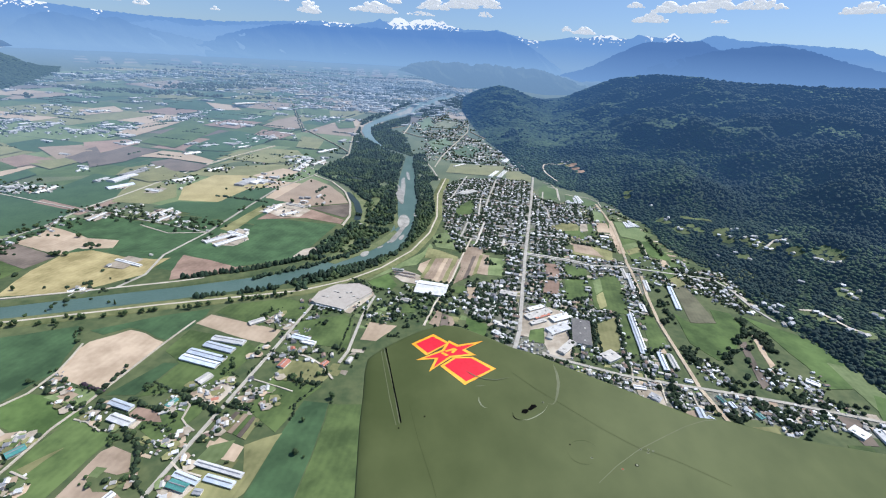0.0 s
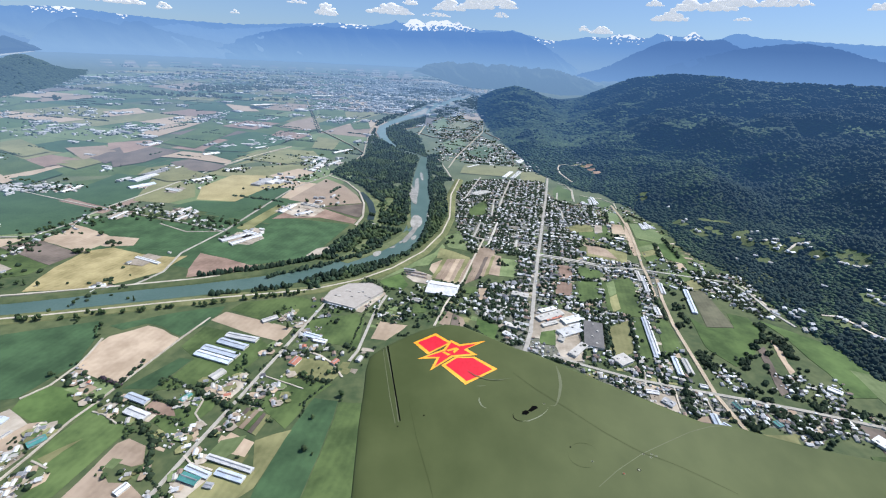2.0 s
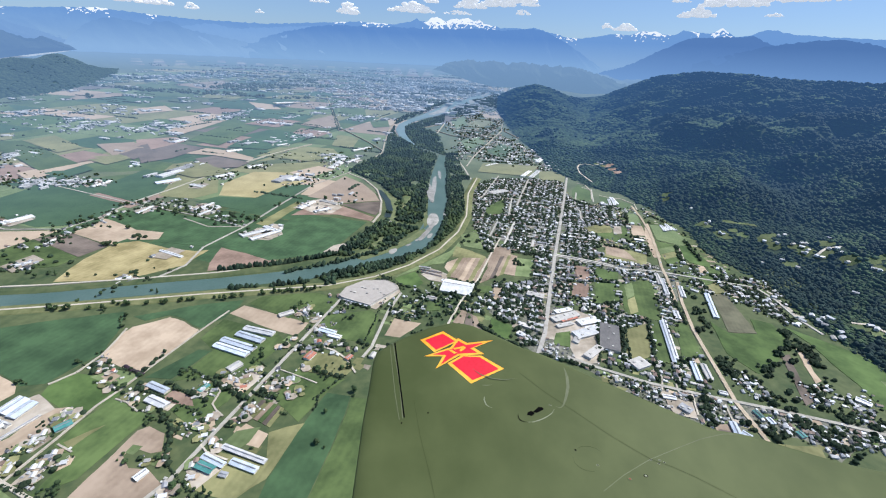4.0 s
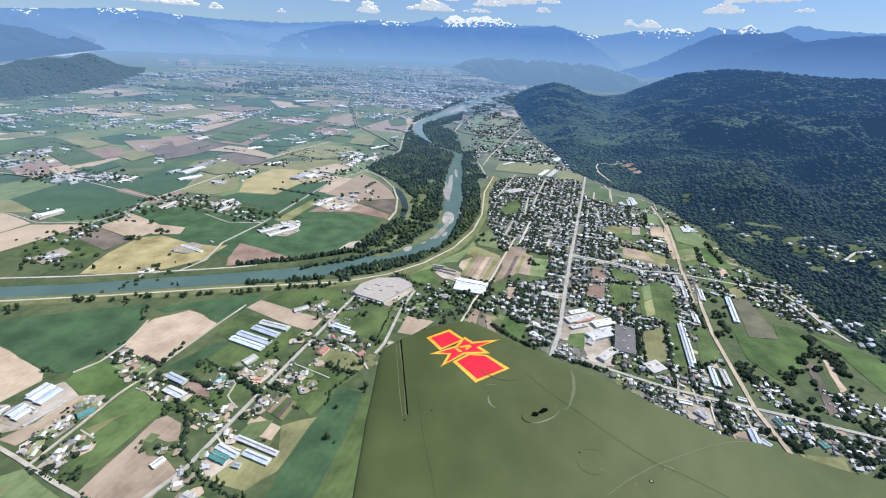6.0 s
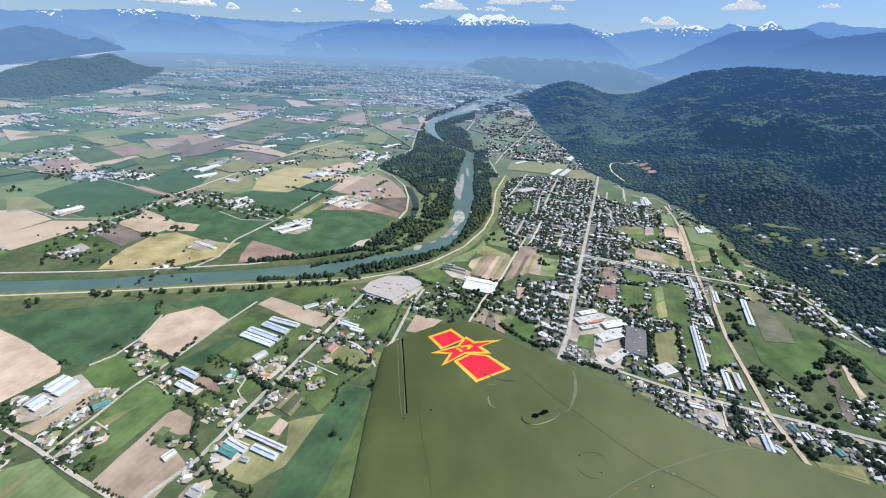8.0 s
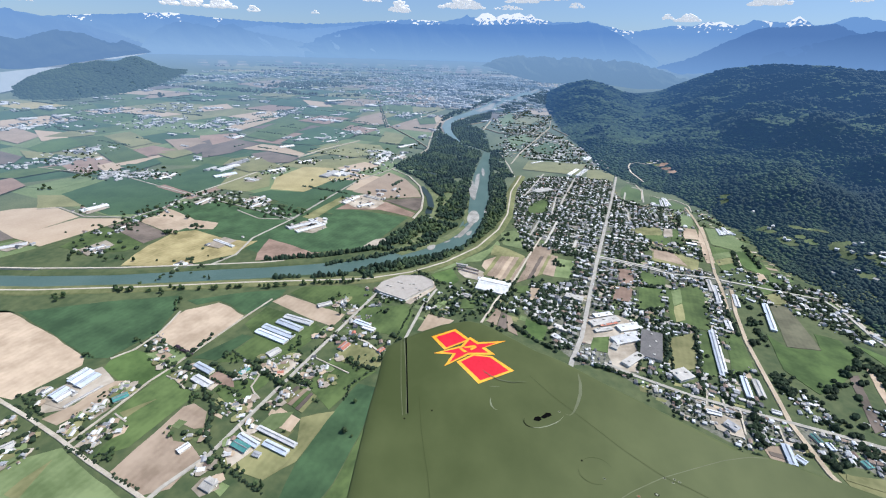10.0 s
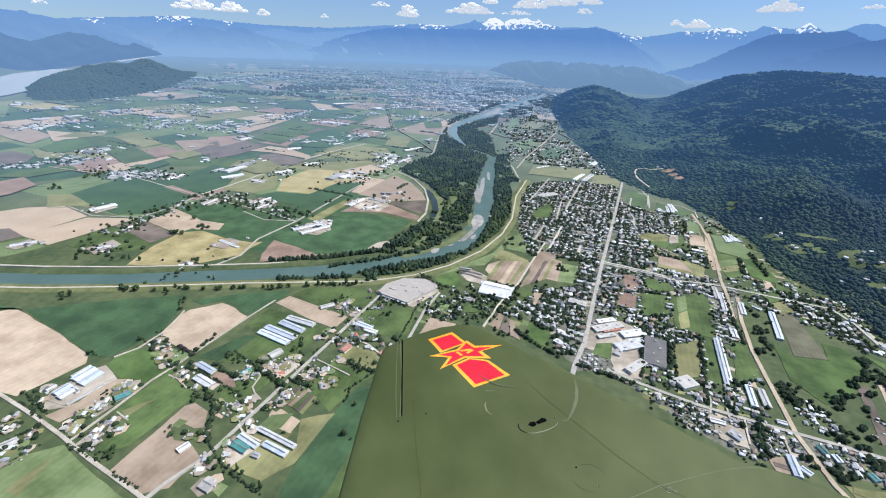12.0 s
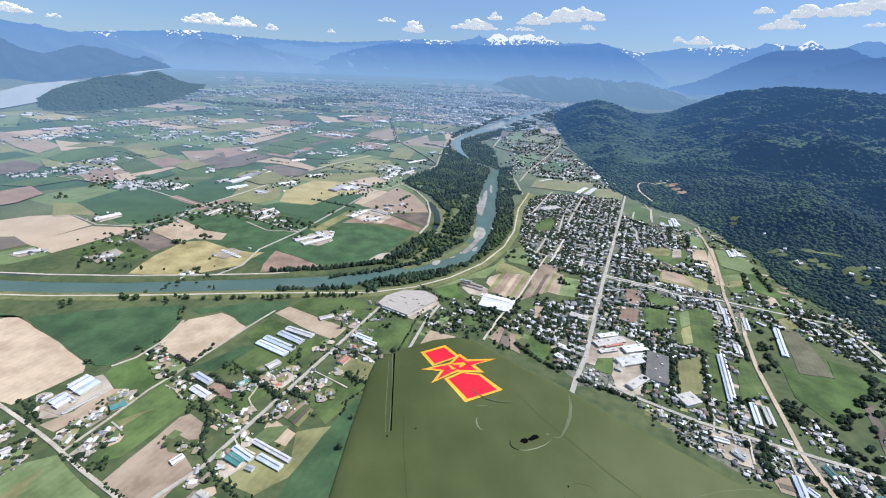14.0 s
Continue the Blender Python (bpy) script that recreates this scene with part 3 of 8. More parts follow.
cloud(-56.3, 3.41, 3.21, 1.19)
cloud(-53.3, 3.08, 1.12, 0.60)
cloud(-40.6, 3.84, 4.60, 1.36)
cloud(-37.2, 3.82, 3.07, 1.36)
cloud(-34, 3.53, 1.26, 0.94)
cloud(-17.6, 4.49, 2.23, 1.53)
cloud(-10.2, 4.91, 5.58, 1.36)
cloud(-7.9, 5.93, 1.67, 1.11)
cloud(-3.2, 5.7, 3.49, 1.53)
cloud(0, 6.1, 3.90, 1.87)
cloud(2.2, 6.41, 2.93, 1.53)
cloud(3.8, 6.03, 2.09, 1.11)
cloud(-4.7, 4.71, 3.49, 0.68)
cloud(3, 4.99, 1.67, 0.77)
cloud(19.8, 6.51, 1.88, 0.79)
cloud(21.6, 5.25, 3.57, 1.23)
cloud(23.5, 6.3, 4.02, 1.47)
cloud(25.9, 6.3, 3.39, 1.47)
cloud(27.7, 6.75, 3.12, 1.80)
cloud(14.7, 3.78, 2.51, 1.02)
cloud(12.8, 3.87, 1.12, 0.77)
cloud(28.4, 5.1, 1.61, 0.56)
cloud(-20.8, 5.06, 2.09, 0.68)
cloud(-27.4, 3.52, 0.84, 0.51)
cloud(31.4, 6.57, 4.68, 1.23)
cloud(39.6, 6.17, 3.57, 1.35)
cloud(-17.4, 4.14, 2.09, 0.85)

# ---- fields, roads and water, as they lie ----
field("soil_tan", (-1250, 467), (-1217, 546), (-1148, 610), (-946, 560), (-815, 518), (-800, 501), (-833, 397), (-874, 397), (-1153, 417))
field("crop_dark", (-1122, 611), (-970, 700), (-815, 772), (-773, 710), (-756, 659), (-740, 627), (-757, 585), (-771, 531), (-809, 520), (-941, 561))
field("crop_dark", (-1364, 525), (-1215, 611), (-1124, 610), (-1151, 612), (-1222, 549))
field("soil_tan", (-741, 628), (-747, 669), (-755, 699), (-751, 721), (-714, 750), (-698, 769), (-652, 759), (-625, 743), (-598, 735), (-612, 657), (-617, 585), (-670, 595), (-717, 609))
field("crop_dark", (-779, 758), (-664, 831), (-569, 871), (-565, 846), (-573, 787), (-599, 742), (-627, 750), (-658, 768), (-705, 778), (-741, 746))
field("soil_tan", (-571, 809), (-555, 848), (-367, 802), (-375, 749), (-432, 761))
field("crop_mid", (-550, 858), (-533, 895), (-399, 939), (-334, 918), (-338, 847), (-402, 854), (-421, 812))
field("crop_mid", (-570, 783), (-430, 757), (-387, 728), (-417, 623), (-548, 574), (-525, 670), (-578, 707))
field("crop_dark", (-607, 573), (-556, 671), (-528, 669), (-553, 579))
field("crop_bright", (-752, 503), (-761, 527), (-743, 566), (-699, 562), (-612, 530), (-640, 476), (-689, 483))
field("crop_mid", (-632, 461), (-620, 521), (-549, 498), (-524, 483), (-534, 441), (-546, 365), (-587, 329), (-589, 367), (-587, 400), (-632, 412))
field("soil_brown", (-535, 322), (-524, 456), (-512, 468), (-477, 459), (-457, 427), (-473, 421), (-509, 426), (-511, 410), (-486, 393), (-456, 394), (-421, 375), (-427, 321), (-461, 300))
field("crop_light", (-785, 255), (-686, 308), (-646, 339), (-571, 315), (-466, 289), (-669, 171))
field("soil_tan", (-738, 375), (-715, 416), (-709, 479), (-680, 488), (-678, 424), (-700, 371))
field("crop_dark", (-244, 590), (-197, 588), (-193, 545), (-196, 447), (-197, 385), (-207, 350), (-262, 339), (-270, 401), (-258, 518))
field("crop_mid", (-190, 543), (-194, 586), (-119, 590), (-90, 349), (-203, 350), (-195, 384), (-194, 446))
field("soil_tan", (-365, 476), (-356, 498), (-308, 484), (-310, 455), (-350, 461))
field("dry", (-309, 487), (-257, 516), (-272, 405), (-304, 364), (-329, 381), (-285, 429))
field("crop_mid", (-351, 836), (-237, 881), (-210, 864), (-199, 749), (-327, 764))
field("dry", (-327, 643), (-313, 699), (-262, 702), (-212, 668), (-226, 638), (-274, 636))
field("soil_tan", (-178, 784), (-169, 855), (-101, 848), (-115, 821), (-141, 784))
field("dry", (-392, 416), (-372, 439), (-281, 430), (-286, 396), (-305, 365), (-344, 368), (-380, 377))
field("crop_light", (-709, 559), (-675, 588), (-617, 579), (-624, 544))
field("soil_tan", (-688, 564), (-677, 581), (-652, 572), (-658, 553))
field("crop_mid", (-504, 508), (-486, 574), (-415, 597), (-416, 541), (-439, 474))
field("crop_mid", (-334, 559), (-327, 643), (-273, 633), (-223, 630), (-245, 593), (-268, 516))
field("soil_red", (-534, 531), (-530, 553), (-487, 541), (-468, 523), (-509, 522))
field("yard", (-779, 410), (-788, 432), (-762, 496), (-736, 491), (-732, 432), (-719, 402), (-753, 383))
field("yard", (-681, 365), (-681, 378), (-647, 364), (-653, 354))
field("yard", (-629, 343), (-630, 350), (-625, 392), (-615, 403), (-600, 399), (-605, 373), (-615, 347))
field("soil_tan", (-600, 377), (-601, 394), (-582, 399), (-576, 385), (-587, 372))
field("yard", (-448, 578), (-410, 625), (-385, 613), (-397, 570), (-424, 569))
field("yard", (-399, 400), (-379, 425), (-346, 411), (-367, 371))
field("yard", (-396, 328), (-394, 346), (-376, 356), (-357, 337), (-375, 320))
field("soil_tan", (-447, 489), (-422, 514), (-406, 487), (-418, 470))
field("dry", (-648, 257), (-649, 281), (-638, 319), (-628, 283), (-620, 255))
field("dry", (-622, 419), (-599, 448), (-586, 463), (-596, 434), (-602, 412))
field("crop_light", (-372, 451), (-363, 480), (-328, 496), (-330, 463), (-347, 440))
field("yard", (-421, 374), (-407, 381), (-387, 366), (-399, 353))
field("yard", (-684, 461), (-668, 484), (-638, 471), (-651, 444), (-673, 446))
field("crop_mid", (-475, 687), (-425, 724), (-402, 708), (-426, 655))
field("yard", (-682, 411), (-675, 437), (-648, 424), (-654, 396))
field("straw", (-1100, 867), (-1123, 935), (-1138, 999), (-1140, 1113), (-1084, 1147), (-964, 1116), (-869, 1112), (-829, 1127), (-840, 1017), (-895, 954), (-945, 905))
field("soil_red", (-775, 1046), (-804, 1152), (-593, 1100), (-611, 1063), (-751, 997))
field("crop_dark", (-818, 1168), (-784, 1258), (-685, 1318), (-704, 1433), (-630, 1500), (-411, 1476), (-446, 1251), (-472, 1174), (-613, 1095))
field("yard", (-792, 1273), (-771, 1335), (-697, 1343), (-663, 1296), (-687, 1237), (-750, 1236))
field("soil_brown", (-747, 1719), (-698, 2088), (-574, 1983), (-477, 1844), (-425, 1738), (-570, 1671))
field("soil_dark", (-572, 1647), (-421, 1731), (-391, 1646), (-397, 1558))
field("soil_red", (-718, 1482), (-692, 1589), (-556, 1629), (-397, 1531), (-398, 1486), (-546, 1530), (-654, 1500))
field("yard", (-730, 1579), (-721, 1659), (-663, 1710), (-594, 1664), (-555, 1614), (-572, 1537), (-637, 1518))
field("dry", (-801, 1368), (-764, 1638), (-715, 1613), (-735, 1519), (-747, 1353))
field("crop_dark", (-1296, 1306), (-1336, 1368), (-1258, 1433), (-836, 1329), (-868, 1155), (-1012, 1151), (-1064, 1238), (-1167, 1238))
field("soil_tan", (-1322, 1225), (-1343, 1299), (-1290, 1283), (-1159, 1229), (-1059, 1228), (-1036, 1170), (-1114, 1150))
field("soil_tan", (-1340, 1163), (-1331, 1222), (-1125, 1183), (-1148, 1101))
field("soil_dark", (-1404, 1093), (-1342, 1163), (-1145, 1092), (-1167, 1009), (-1319, 1065))
field("crop_mid", (-1386, 915), (-1425, 1082), (-1315, 1062), (-1165, 1005), (-1172, 945), (-1263, 903))
field("soil_tan", (-2190, 960), (-1923, 1057), (-1875, 1130), (-1761, 1193), (-1576, 1136), (-1596, 948), (-1671, 838), (-1788, 753))
field("soil_tan", (-1605, 934), (-1560, 1123), (-1391, 1170), (-1416, 1037), (-1448, 904))
field("soil_dark", (-1784, 790), (-1805, 918), (-1702, 965), (-1589, 930), (-1630, 842), (-1671, 729))
field("crop_light", (-1733, 763), (-1611, 831), (-1561, 924), (-1443, 892), (-1478, 806), (-1613, 698))
field("crop_dark", (-1888, 1317), (-1907, 1605), (-1393, 1454), (-1354, 1246), (-1487, 1179), (-1664, 1228))
field("crop_dark", (-1657, 1577), (-1698, 1944), (-1434, 1897), (-1354, 1670), (-1377, 1482))
field("straw", (-1115, 1643), (-1197, 1819), (-1172, 2043), (-1009, 2072), (-837, 1932), (-955, 1648))
field("crop_dark", (-1159, 1546), (-1106, 1629), (-951, 1641), (-912, 1867), (-792, 1894), (-791, 1697), (-884, 1519), (-861, 1352), (-931, 1491))
field("dry", (-1487, 1891), (-1250, 1855), (-1144, 1679), (-1194, 1577), (-1343, 1575))
field("dry", (-1962, 1280), (-1864, 1309), (-1664, 1228), (-1751, 1197), (-1800, 1158))
field("soil_tan", (-995, 2077), (-905, 2252), (-789, 2209), (-866, 2000))
field("crop_light", (-168, 3291), (-33, 3522), (19, 3246), (-103, 2947))
field("dry", (-191, 4184), (-43, 4665), (105, 4435), (-71, 3888))
field("crop_mid", (25, 2994), (167, 3303), (242, 3074), (121, 2791))
field("crop_light", (-340, 4312), (-244, 4803), (-165, 4196), (-242, 3815))
field("soil_tan", (-57, 5156), (140, 5428), (165, 4765), (-16, 4771))
field("crop_light", (156, 1268), (219, 1263), (185, 1139), (143, 1140))
field("soil_red", (319, 1134), (361, 1127), (341, 1048), (296, 1052))
field("soil_red", (340, 1249), (384, 1244), (368, 1156), (329, 1153))
field("crop_mid", (382, 1146), (445, 1154), (425, 1038), (351, 1004))
field("crop_mid", (402, 1248), (471, 1224), (457, 1171), (388, 1168))
field("crop_bright", (70, 900), (122, 875), (112, 818), (68, 826))
field("dry", (393, 899), (468, 944), (439, 810), (383, 779), (376, 815))
field("crop_mid", (453, 1153), (558, 1188), (510, 963), (474, 965), (425, 984))
field("crop_mid", (476, 946), (508, 958), (474, 790), (439, 791))
field("crop_mid", (533, 935), (574, 975), (555, 835), (501, 801))
field("fallow", (708, 1131), (755, 1142), (749, 1069), (738, 945), (666, 942))
field("crop_bright", (640, 983), (664, 938), (736, 942), (756, 1016), (803, 1001), (800, 929), (723, 835), (652, 785), (617, 849))
field("crop_bright", (827, 990), (917, 921), (983, 842), (900, 715), (848, 711), (855, 784), (847, 845), (847, 926))
field("crop_light", (914, 805), (993, 777), (1002, 707), (925, 585), (898, 637), (903, 716))
field("crop_bright", (930, 701), (976, 681), (920, 560), (869, 608))
field("soil_dark", (744, 861), (766, 870), (734, 778), (720, 714), (694, 699))
field("soil_tan", (800, 907), (816, 903), (783, 813), (779, 783), (760, 771), (777, 833))
field("dry", (579, 591), (652, 596), (630, 523), (592, 547))
field("crop_mid", (662, 566), (690, 556), (676, 478), (635, 486))
field("soil_dark", (792, 636), (833, 625), (816, 565), (788, 563))
field("soil_brown", (481, 619), (525, 630), (518, 588), (483, 592))
field("crop_mid", (755, 561), (800, 564), (784, 485), (735, 492))
field("dry", (430, 1613), (554, 1646), (514, 1476), (483, 1514))
field("dry", (17, 2594), (358, 2620), (288, 2345), (-9, 2374))
field("dry", (353, 2493), (512, 2531), (464, 2285), (329, 2299))
field("crop_light", (504, 2190), (572, 2112), (543, 1971), (466, 1990))
field("yard", (-475, 1185), (-460, 1240), (-425, 1267), (-399, 1217), (-418, 1190), (-449, 1169), lift=1.2)
field("dry", (474, 1412), (589, 1373), (575, 1287), (458, 1340))
field("crop_mid", (480, 2133), (528, 2250), (578, 2143), (549, 1998), (515, 1954), (484, 1996), (465, 2034))
field("crop_mid", (604, 2075), (648, 2044), (636, 1940), (583, 1957))
field("crop_mid", (665, 2006), (729, 1967), (705, 1897), (644, 1895))
field("crop_mid", (467, 1553), (541, 1573), (562, 1514), (534, 1481), (461, 1524))
field("crop_light", (667, 1828), (712, 1826), (686, 1700), (632, 1698))
field("crop_mid", (685, 1520), (745, 1496), (726, 1434), (665, 1442))
field("crop_mid", (790, 1332), (814, 1292), (801, 1264), (768, 1274))
field("crop_mid", (582, 1630), (616, 1639), (586, 1494), (558, 1497))
field("dry", (486, 1646), (556, 1653), (542, 1579), (472, 1560))
field("soil_brown", (481, 1433), (539, 1424), (560, 1322), (468, 1360))
field("dry", (540, 1423), (610, 1383), (578, 1292), (561, 1321))
field("crop_light", (662, 1432), (723, 1424), (710, 1365), (647, 1362))
field("soil_tan", (643, 1676), (685, 1675), (667, 1568), (612, 1564))
field("soil_tan", (764, 1350), (777, 1341), (768, 1281), (741, 1275))
field("soil_tan", (705, 1705), (721, 1710), (673, 1468), (654, 1372), (627, 1365), (643, 1460), (664, 1567))
field("crop_light", (724, 1698), (771, 1698), (805, 1649), (815, 1543), (776, 1494), (695, 1533))
field("crop_bright", (756, 1489), (803, 1501), (806, 1410), (801, 1327), (772, 1328), (739, 1352), (733, 1414))
field("yard", (563, 1655), (594, 1651), (577, 1571), (543, 1557))
field("crop_mid", (52, 1788), (128, 1892), (125, 1698), (33, 1631))
field("crop_bright", (-211, 1054), (-159, 1110), (-125, 1047), (-137, 1018), (-187, 1025))
field("yard", (-139, 1096), (-115, 1140), (-58, 1109), (-65, 1055), (-112, 1067))
field("crop_light", (-42, 1424), (17, 1478), (44, 1306), (-24, 1326))
field("crop_light", (-46, 1355), (-68, 1278), (-138, 1174), (-181, 1116), (-212, 1060), (-163, 1113), (-118, 1163), (-81, 1180), (-50, 1282), (-34, 1324))
field("soil_tan", (-75, 1150), (-71, 1190), (-35, 1229), (45, 1187), (28, 1077), (-22, 1079), (-50, 1107))
field("dry", (-53, 1319), (-3, 1294), (52, 1255), (45, 1191), (-36, 1233), (-58, 1236))
field("soil_brown", (61, 1266), (88, 1355), (139, 1331), (118, 1167), (57, 1183))
field("soil_brown", (129, 1292), (157, 1281), (143, 1140), (109, 1146))
field("crop_mid", (-100, 944), (-63, 947), (-62, 911), (-94, 904))
field("crop_mid", (37, 1053), (77, 1069), (70, 1020), (39, 1021))
field("soil_tan", (77, 1062), (101, 1058), (90, 989), (75, 991))
field("yard", (222, 937), (297, 976), (346, 941), (308, 763), (262, 753), (249, 828), (199, 838))
field("crop_mid", (227, 862), (264, 875), (253, 812), (216, 816))
field("yard", (-327, 920), (-317, 984), (-195, 1020), (-179, 985), (-224, 887))
field("yard", (-775, 404), (-782, 478), (-758, 507), (-699, 481), (-726, 401))
field("dry", (-65, 1096), (-36, 1233), (-22, 1235), (-53, 1093))
field("soil_brown", (-52, 1093), (-22, 1235), (-8, 1236), (-39, 1091))
field("soil_brown", (-38, 1091), (-7, 1236), (6, 1238), (-26, 1088))
field("soil_tan", (-25, 1088), (7, 1238), (21, 1240), (-13, 1085))
field("soil_brown", (-12, 1085), (22, 1240), (35, 1241), (1, 1083))
field("dry", (1, 1082), (36, 1242), (50, 1243), (14, 1080))
field("soil_brown", (15, 1080), (51, 1243), (64, 1245), (27, 1077))
field("soil_brown", (36, 1073), (77, 1257), (88, 1262), (50, 1087))
field("soil_brown", (51, 1088), (89, 1263), (101, 1268), (64, 1101))
field("soil_dark", (65, 1102), (101, 1268), (113, 1273), (79, 1116))
field("soil_brown", (80, 1117), (114, 1274), (125, 1279), (94, 1131))
field("dry", (94, 1131), (126, 1279), (137, 1285), (108, 1145))
field("soil_dark", (-366, 515), (-354, 554), (-346, 552), (-358, 512))
field("dry", (-357, 512), (-346, 552), (-338, 550), (-349, 509))
field("soil_brown", (-348, 509), (-338, 550), (-330, 548), (-340, 506))
field("crop_mid", (-339, 506), (-330, 548), (-322, 545), (-331, 503))
field("soil_dark", (-330, 502), (-321, 545), (-314, 543), (-322, 499))
field("dry", (-321, 499), (-313, 543), (-305, 541), (-313, 496))
field("soil_brown", (-24, 866), (-5, 924), (8, 915), (1, 853))
field("soil_dark", (3, 852), (9, 914), (22, 905), (28, 839))
field("soil_brown", (30, 838), (22, 905), (35, 896), (55, 825))
field("crop_light", (465, 1139), (495, 1163), (479, 1083), (451, 1061))
field("dry", (450, 1056), (478, 1078), (463, 997), (437, 979))
field("crop_mid", (716, 1233), (768, 1281), (765, 1218), (718, 1188))
field("dry", (718, 1185), (765, 1214), (762, 1150), (721, 1140))
field("crop_light", (665, 1442), (735, 1483), (728, 1440), (662, 1401))
field("dry", (662, 1398), (728, 1437), (721, 1394), (659, 1357))
field("crop_mid", (659, 1355), (721, 1391), (714, 1348), (656, 1314))
field("dry", (-1631, 2056), (-1562, 2167), (-1267, 1999), (-1274, 1930), (-1371, 1852), (-1587, 1929))
field("soil_dark", (-1604, 2199), (-1551, 2293), (-1287, 2210), (-1287, 2088), (-1371, 2052), (-1474, 2096))
field("soil_tan", (-1736, 2299), (-1711, 2469), (-1548, 2445), (-1316, 2313), (-1296, 2238), (-1560, 2307))
field("soil_dark", (-1957, 2213), (-1964, 2544), (-1732, 2480), (-1725, 2177), (-1793, 2031))
field("soil_red", (-2258, 2565), (-2100, 2724), (-1952, 2621), (-1970, 2304), (-1986, 2238))
field("crop_mid", (-1969, 2662), (-2115, 3345), (-1784, 3317), (-1690, 2566))
field("crop_dark", (-1642, 2681), (-1640, 3262), (-1309, 3106), (-1260, 2870), (-1356, 2557), (-1615, 2537))
field("dry", (-1218, 2358), (-1184, 2702), (-974, 2697), (-850, 2490), (-995, 2324))
field("dry", (-1233, 2386), (-1326, 2343), (-1304, 2602), (-1212, 2689))
field("soil_red", (-1991, 3415), (-1943, 3857), (-1639, 3736), (-1680, 3340))
field("soil_tan", (-2309, 2899), (-2411, 3366), (-2215, 3522), (-2155, 3079), (-2129, 2763))
field("crop_dark", (-2536, 4324), (-2158, 4280), (-1767, 4206), (-1650, 4034), (-1648, 3730), (-2182, 3804))
field("crop_light", (-2075, 4116), (-1865, 4357), (-1774, 4838), (-1538, 4349), (-1692, 4104))
field("soil_brown", (-1585, 3850), (-1508, 4266), (-1228, 3588), (-1300, 3446), (-1564, 3546))
field("crop_mid", (-1805, 4883), (-1812, 5158), (-1533, 4405), (-1824, 4384))
field("soil_tan", (-2757, 4858), (-2397, 4748), (-2141, 4407), (-2352, 4327))
field("crop_dark", (-3262, 4886), (-2838, 4799), (-2466, 4371), (-2599, 4222), (-2884, 4340))
field("crop_mid", (-1708, 4949), (-1359, 4799), (-1176, 4225), (-1409, 4179))
field("crop_mid", (-1075, 3978), (-975, 4252), (-831, 3735), (-951, 3636))
field("dry", (-1119, 3204), (-921, 3115), (-863, 2750), (-1023, 2802))
field("soil_red", (-1489, 3377), (-1196, 3281), (-1225, 3040), (-1457, 3144))
field("crop_mid", (-5133, 6041), (-5168, 6928), (-3709, 4982), (-3981, 4671))
field("dry", (-3624, 5458), (-3094, 5480), (-3033, 5061), (-3475, 4983))
field("dry", (-4193, 8797), (-3851, 9217), (-3028, 7864), (-3150, 7061), (-3658, 7225))
field("soil_tan", (-3316, 3799), (-3251, 4149), (-2955, 3871), (-3043, 3554))
field("soil_brown", (-4753, 6441), (-4789, 7588), (-3940, 6938), (-3870, 5829))
field("crop_light", (-5165, 3094), (-4939, 3137), (-4266, 2650), (-4329, 2570))
field("crop_mid", (-4390, 3024), (-4429, 3633), (-3999, 3339), (-4003, 2813))
field("crop_mid", (-4495, 3720), (-4919, 4457), (-4504, 4427), (-4186, 3744))
field("soil_tan", (-3404, 2334), (-3145, 2335), (-2936, 2194), (-2996, 2073))
field("soil_brown", (-4116, 2436), (-3611, 2366), (-3164, 2197), (-3036, 1968), (-3351, 2051), (-3794, 2235))
field("crop_bright", (-2863, 1895), (-3011, 2156), (-2844, 2313), (-2686, 2206), (-2630, 1932), (-2649, 1818))
field("soil_dark", (-2925, 1690), (-2917, 1796), (-2679, 1739), (-2574, 1621), (-2651, 1518))
field("dry", (-2850, 1846), (-2592, 1845), (-2524, 1762), (-2624, 1717))
field("soil_tan", (-2155, 1709), (-2139, 1906), (-2016, 1930), (-1999, 1622))
field("soil_red", (-2306, 1961), (-2280, 2195), (-2022, 2128), (-2104, 1922))
field("crop_dark", (-2063, 1749), (-2005, 1920), (-1902, 1862), (-1899, 1665))
field("dry", (-2111, 2034), (-2135, 2206), (-1913, 2125), (-1925, 1956))
field("soil_brown", (-2361, 2369), (-2213, 2490), (-2016, 2343), (-2045, 2135))
field("soil_dark", (-2090, 2208), (-2107, 2473), (-1914, 2272), (-1881, 2089))
field("soil_red", (-2321, 1312), (-2303, 1425), (-2123, 1353), (-2083, 1222), (-2100, 1173))
field("crop_light", (-2123, 1353), (-2093, 1513), (-1953, 1516), (-1978, 1354))
field("crop_mid", (-2942, 2214), (-2814, 2329), (-2064, 1940), (-2107, 1772), (-2413, 1945))
field("dry", (-2814, 2329), (-2795, 2522), (-2349, 2265), (-2363, 2116))
field("dry", (-3111, 2176), (-3171, 2376), (-3077, 2512), (-2896, 2336), (-2961, 2229))
field("crop_mid", (-2432, 1381), (-2431, 1524), (-2311, 1654), (-2222, 1614), (-2282, 1422))
field("yard", (419, 684), (466, 672), (459, 629), (436, 634), (417, 640), (413, 659))
field("soil_dark", (486, 611), (524, 605), (516, 595), (486, 602))
field("dry", (591, 593), (644, 581), (639, 569), (585, 580))
strip("bank", grass, 44, [(-1284, 770), (-1085, 828), (-890, 908), (-712, 984), (-614, 1032), (-528, 1076), (-408, 1150)], "grassy canal bank", lift=2.0, crown=3.0, category='bank')
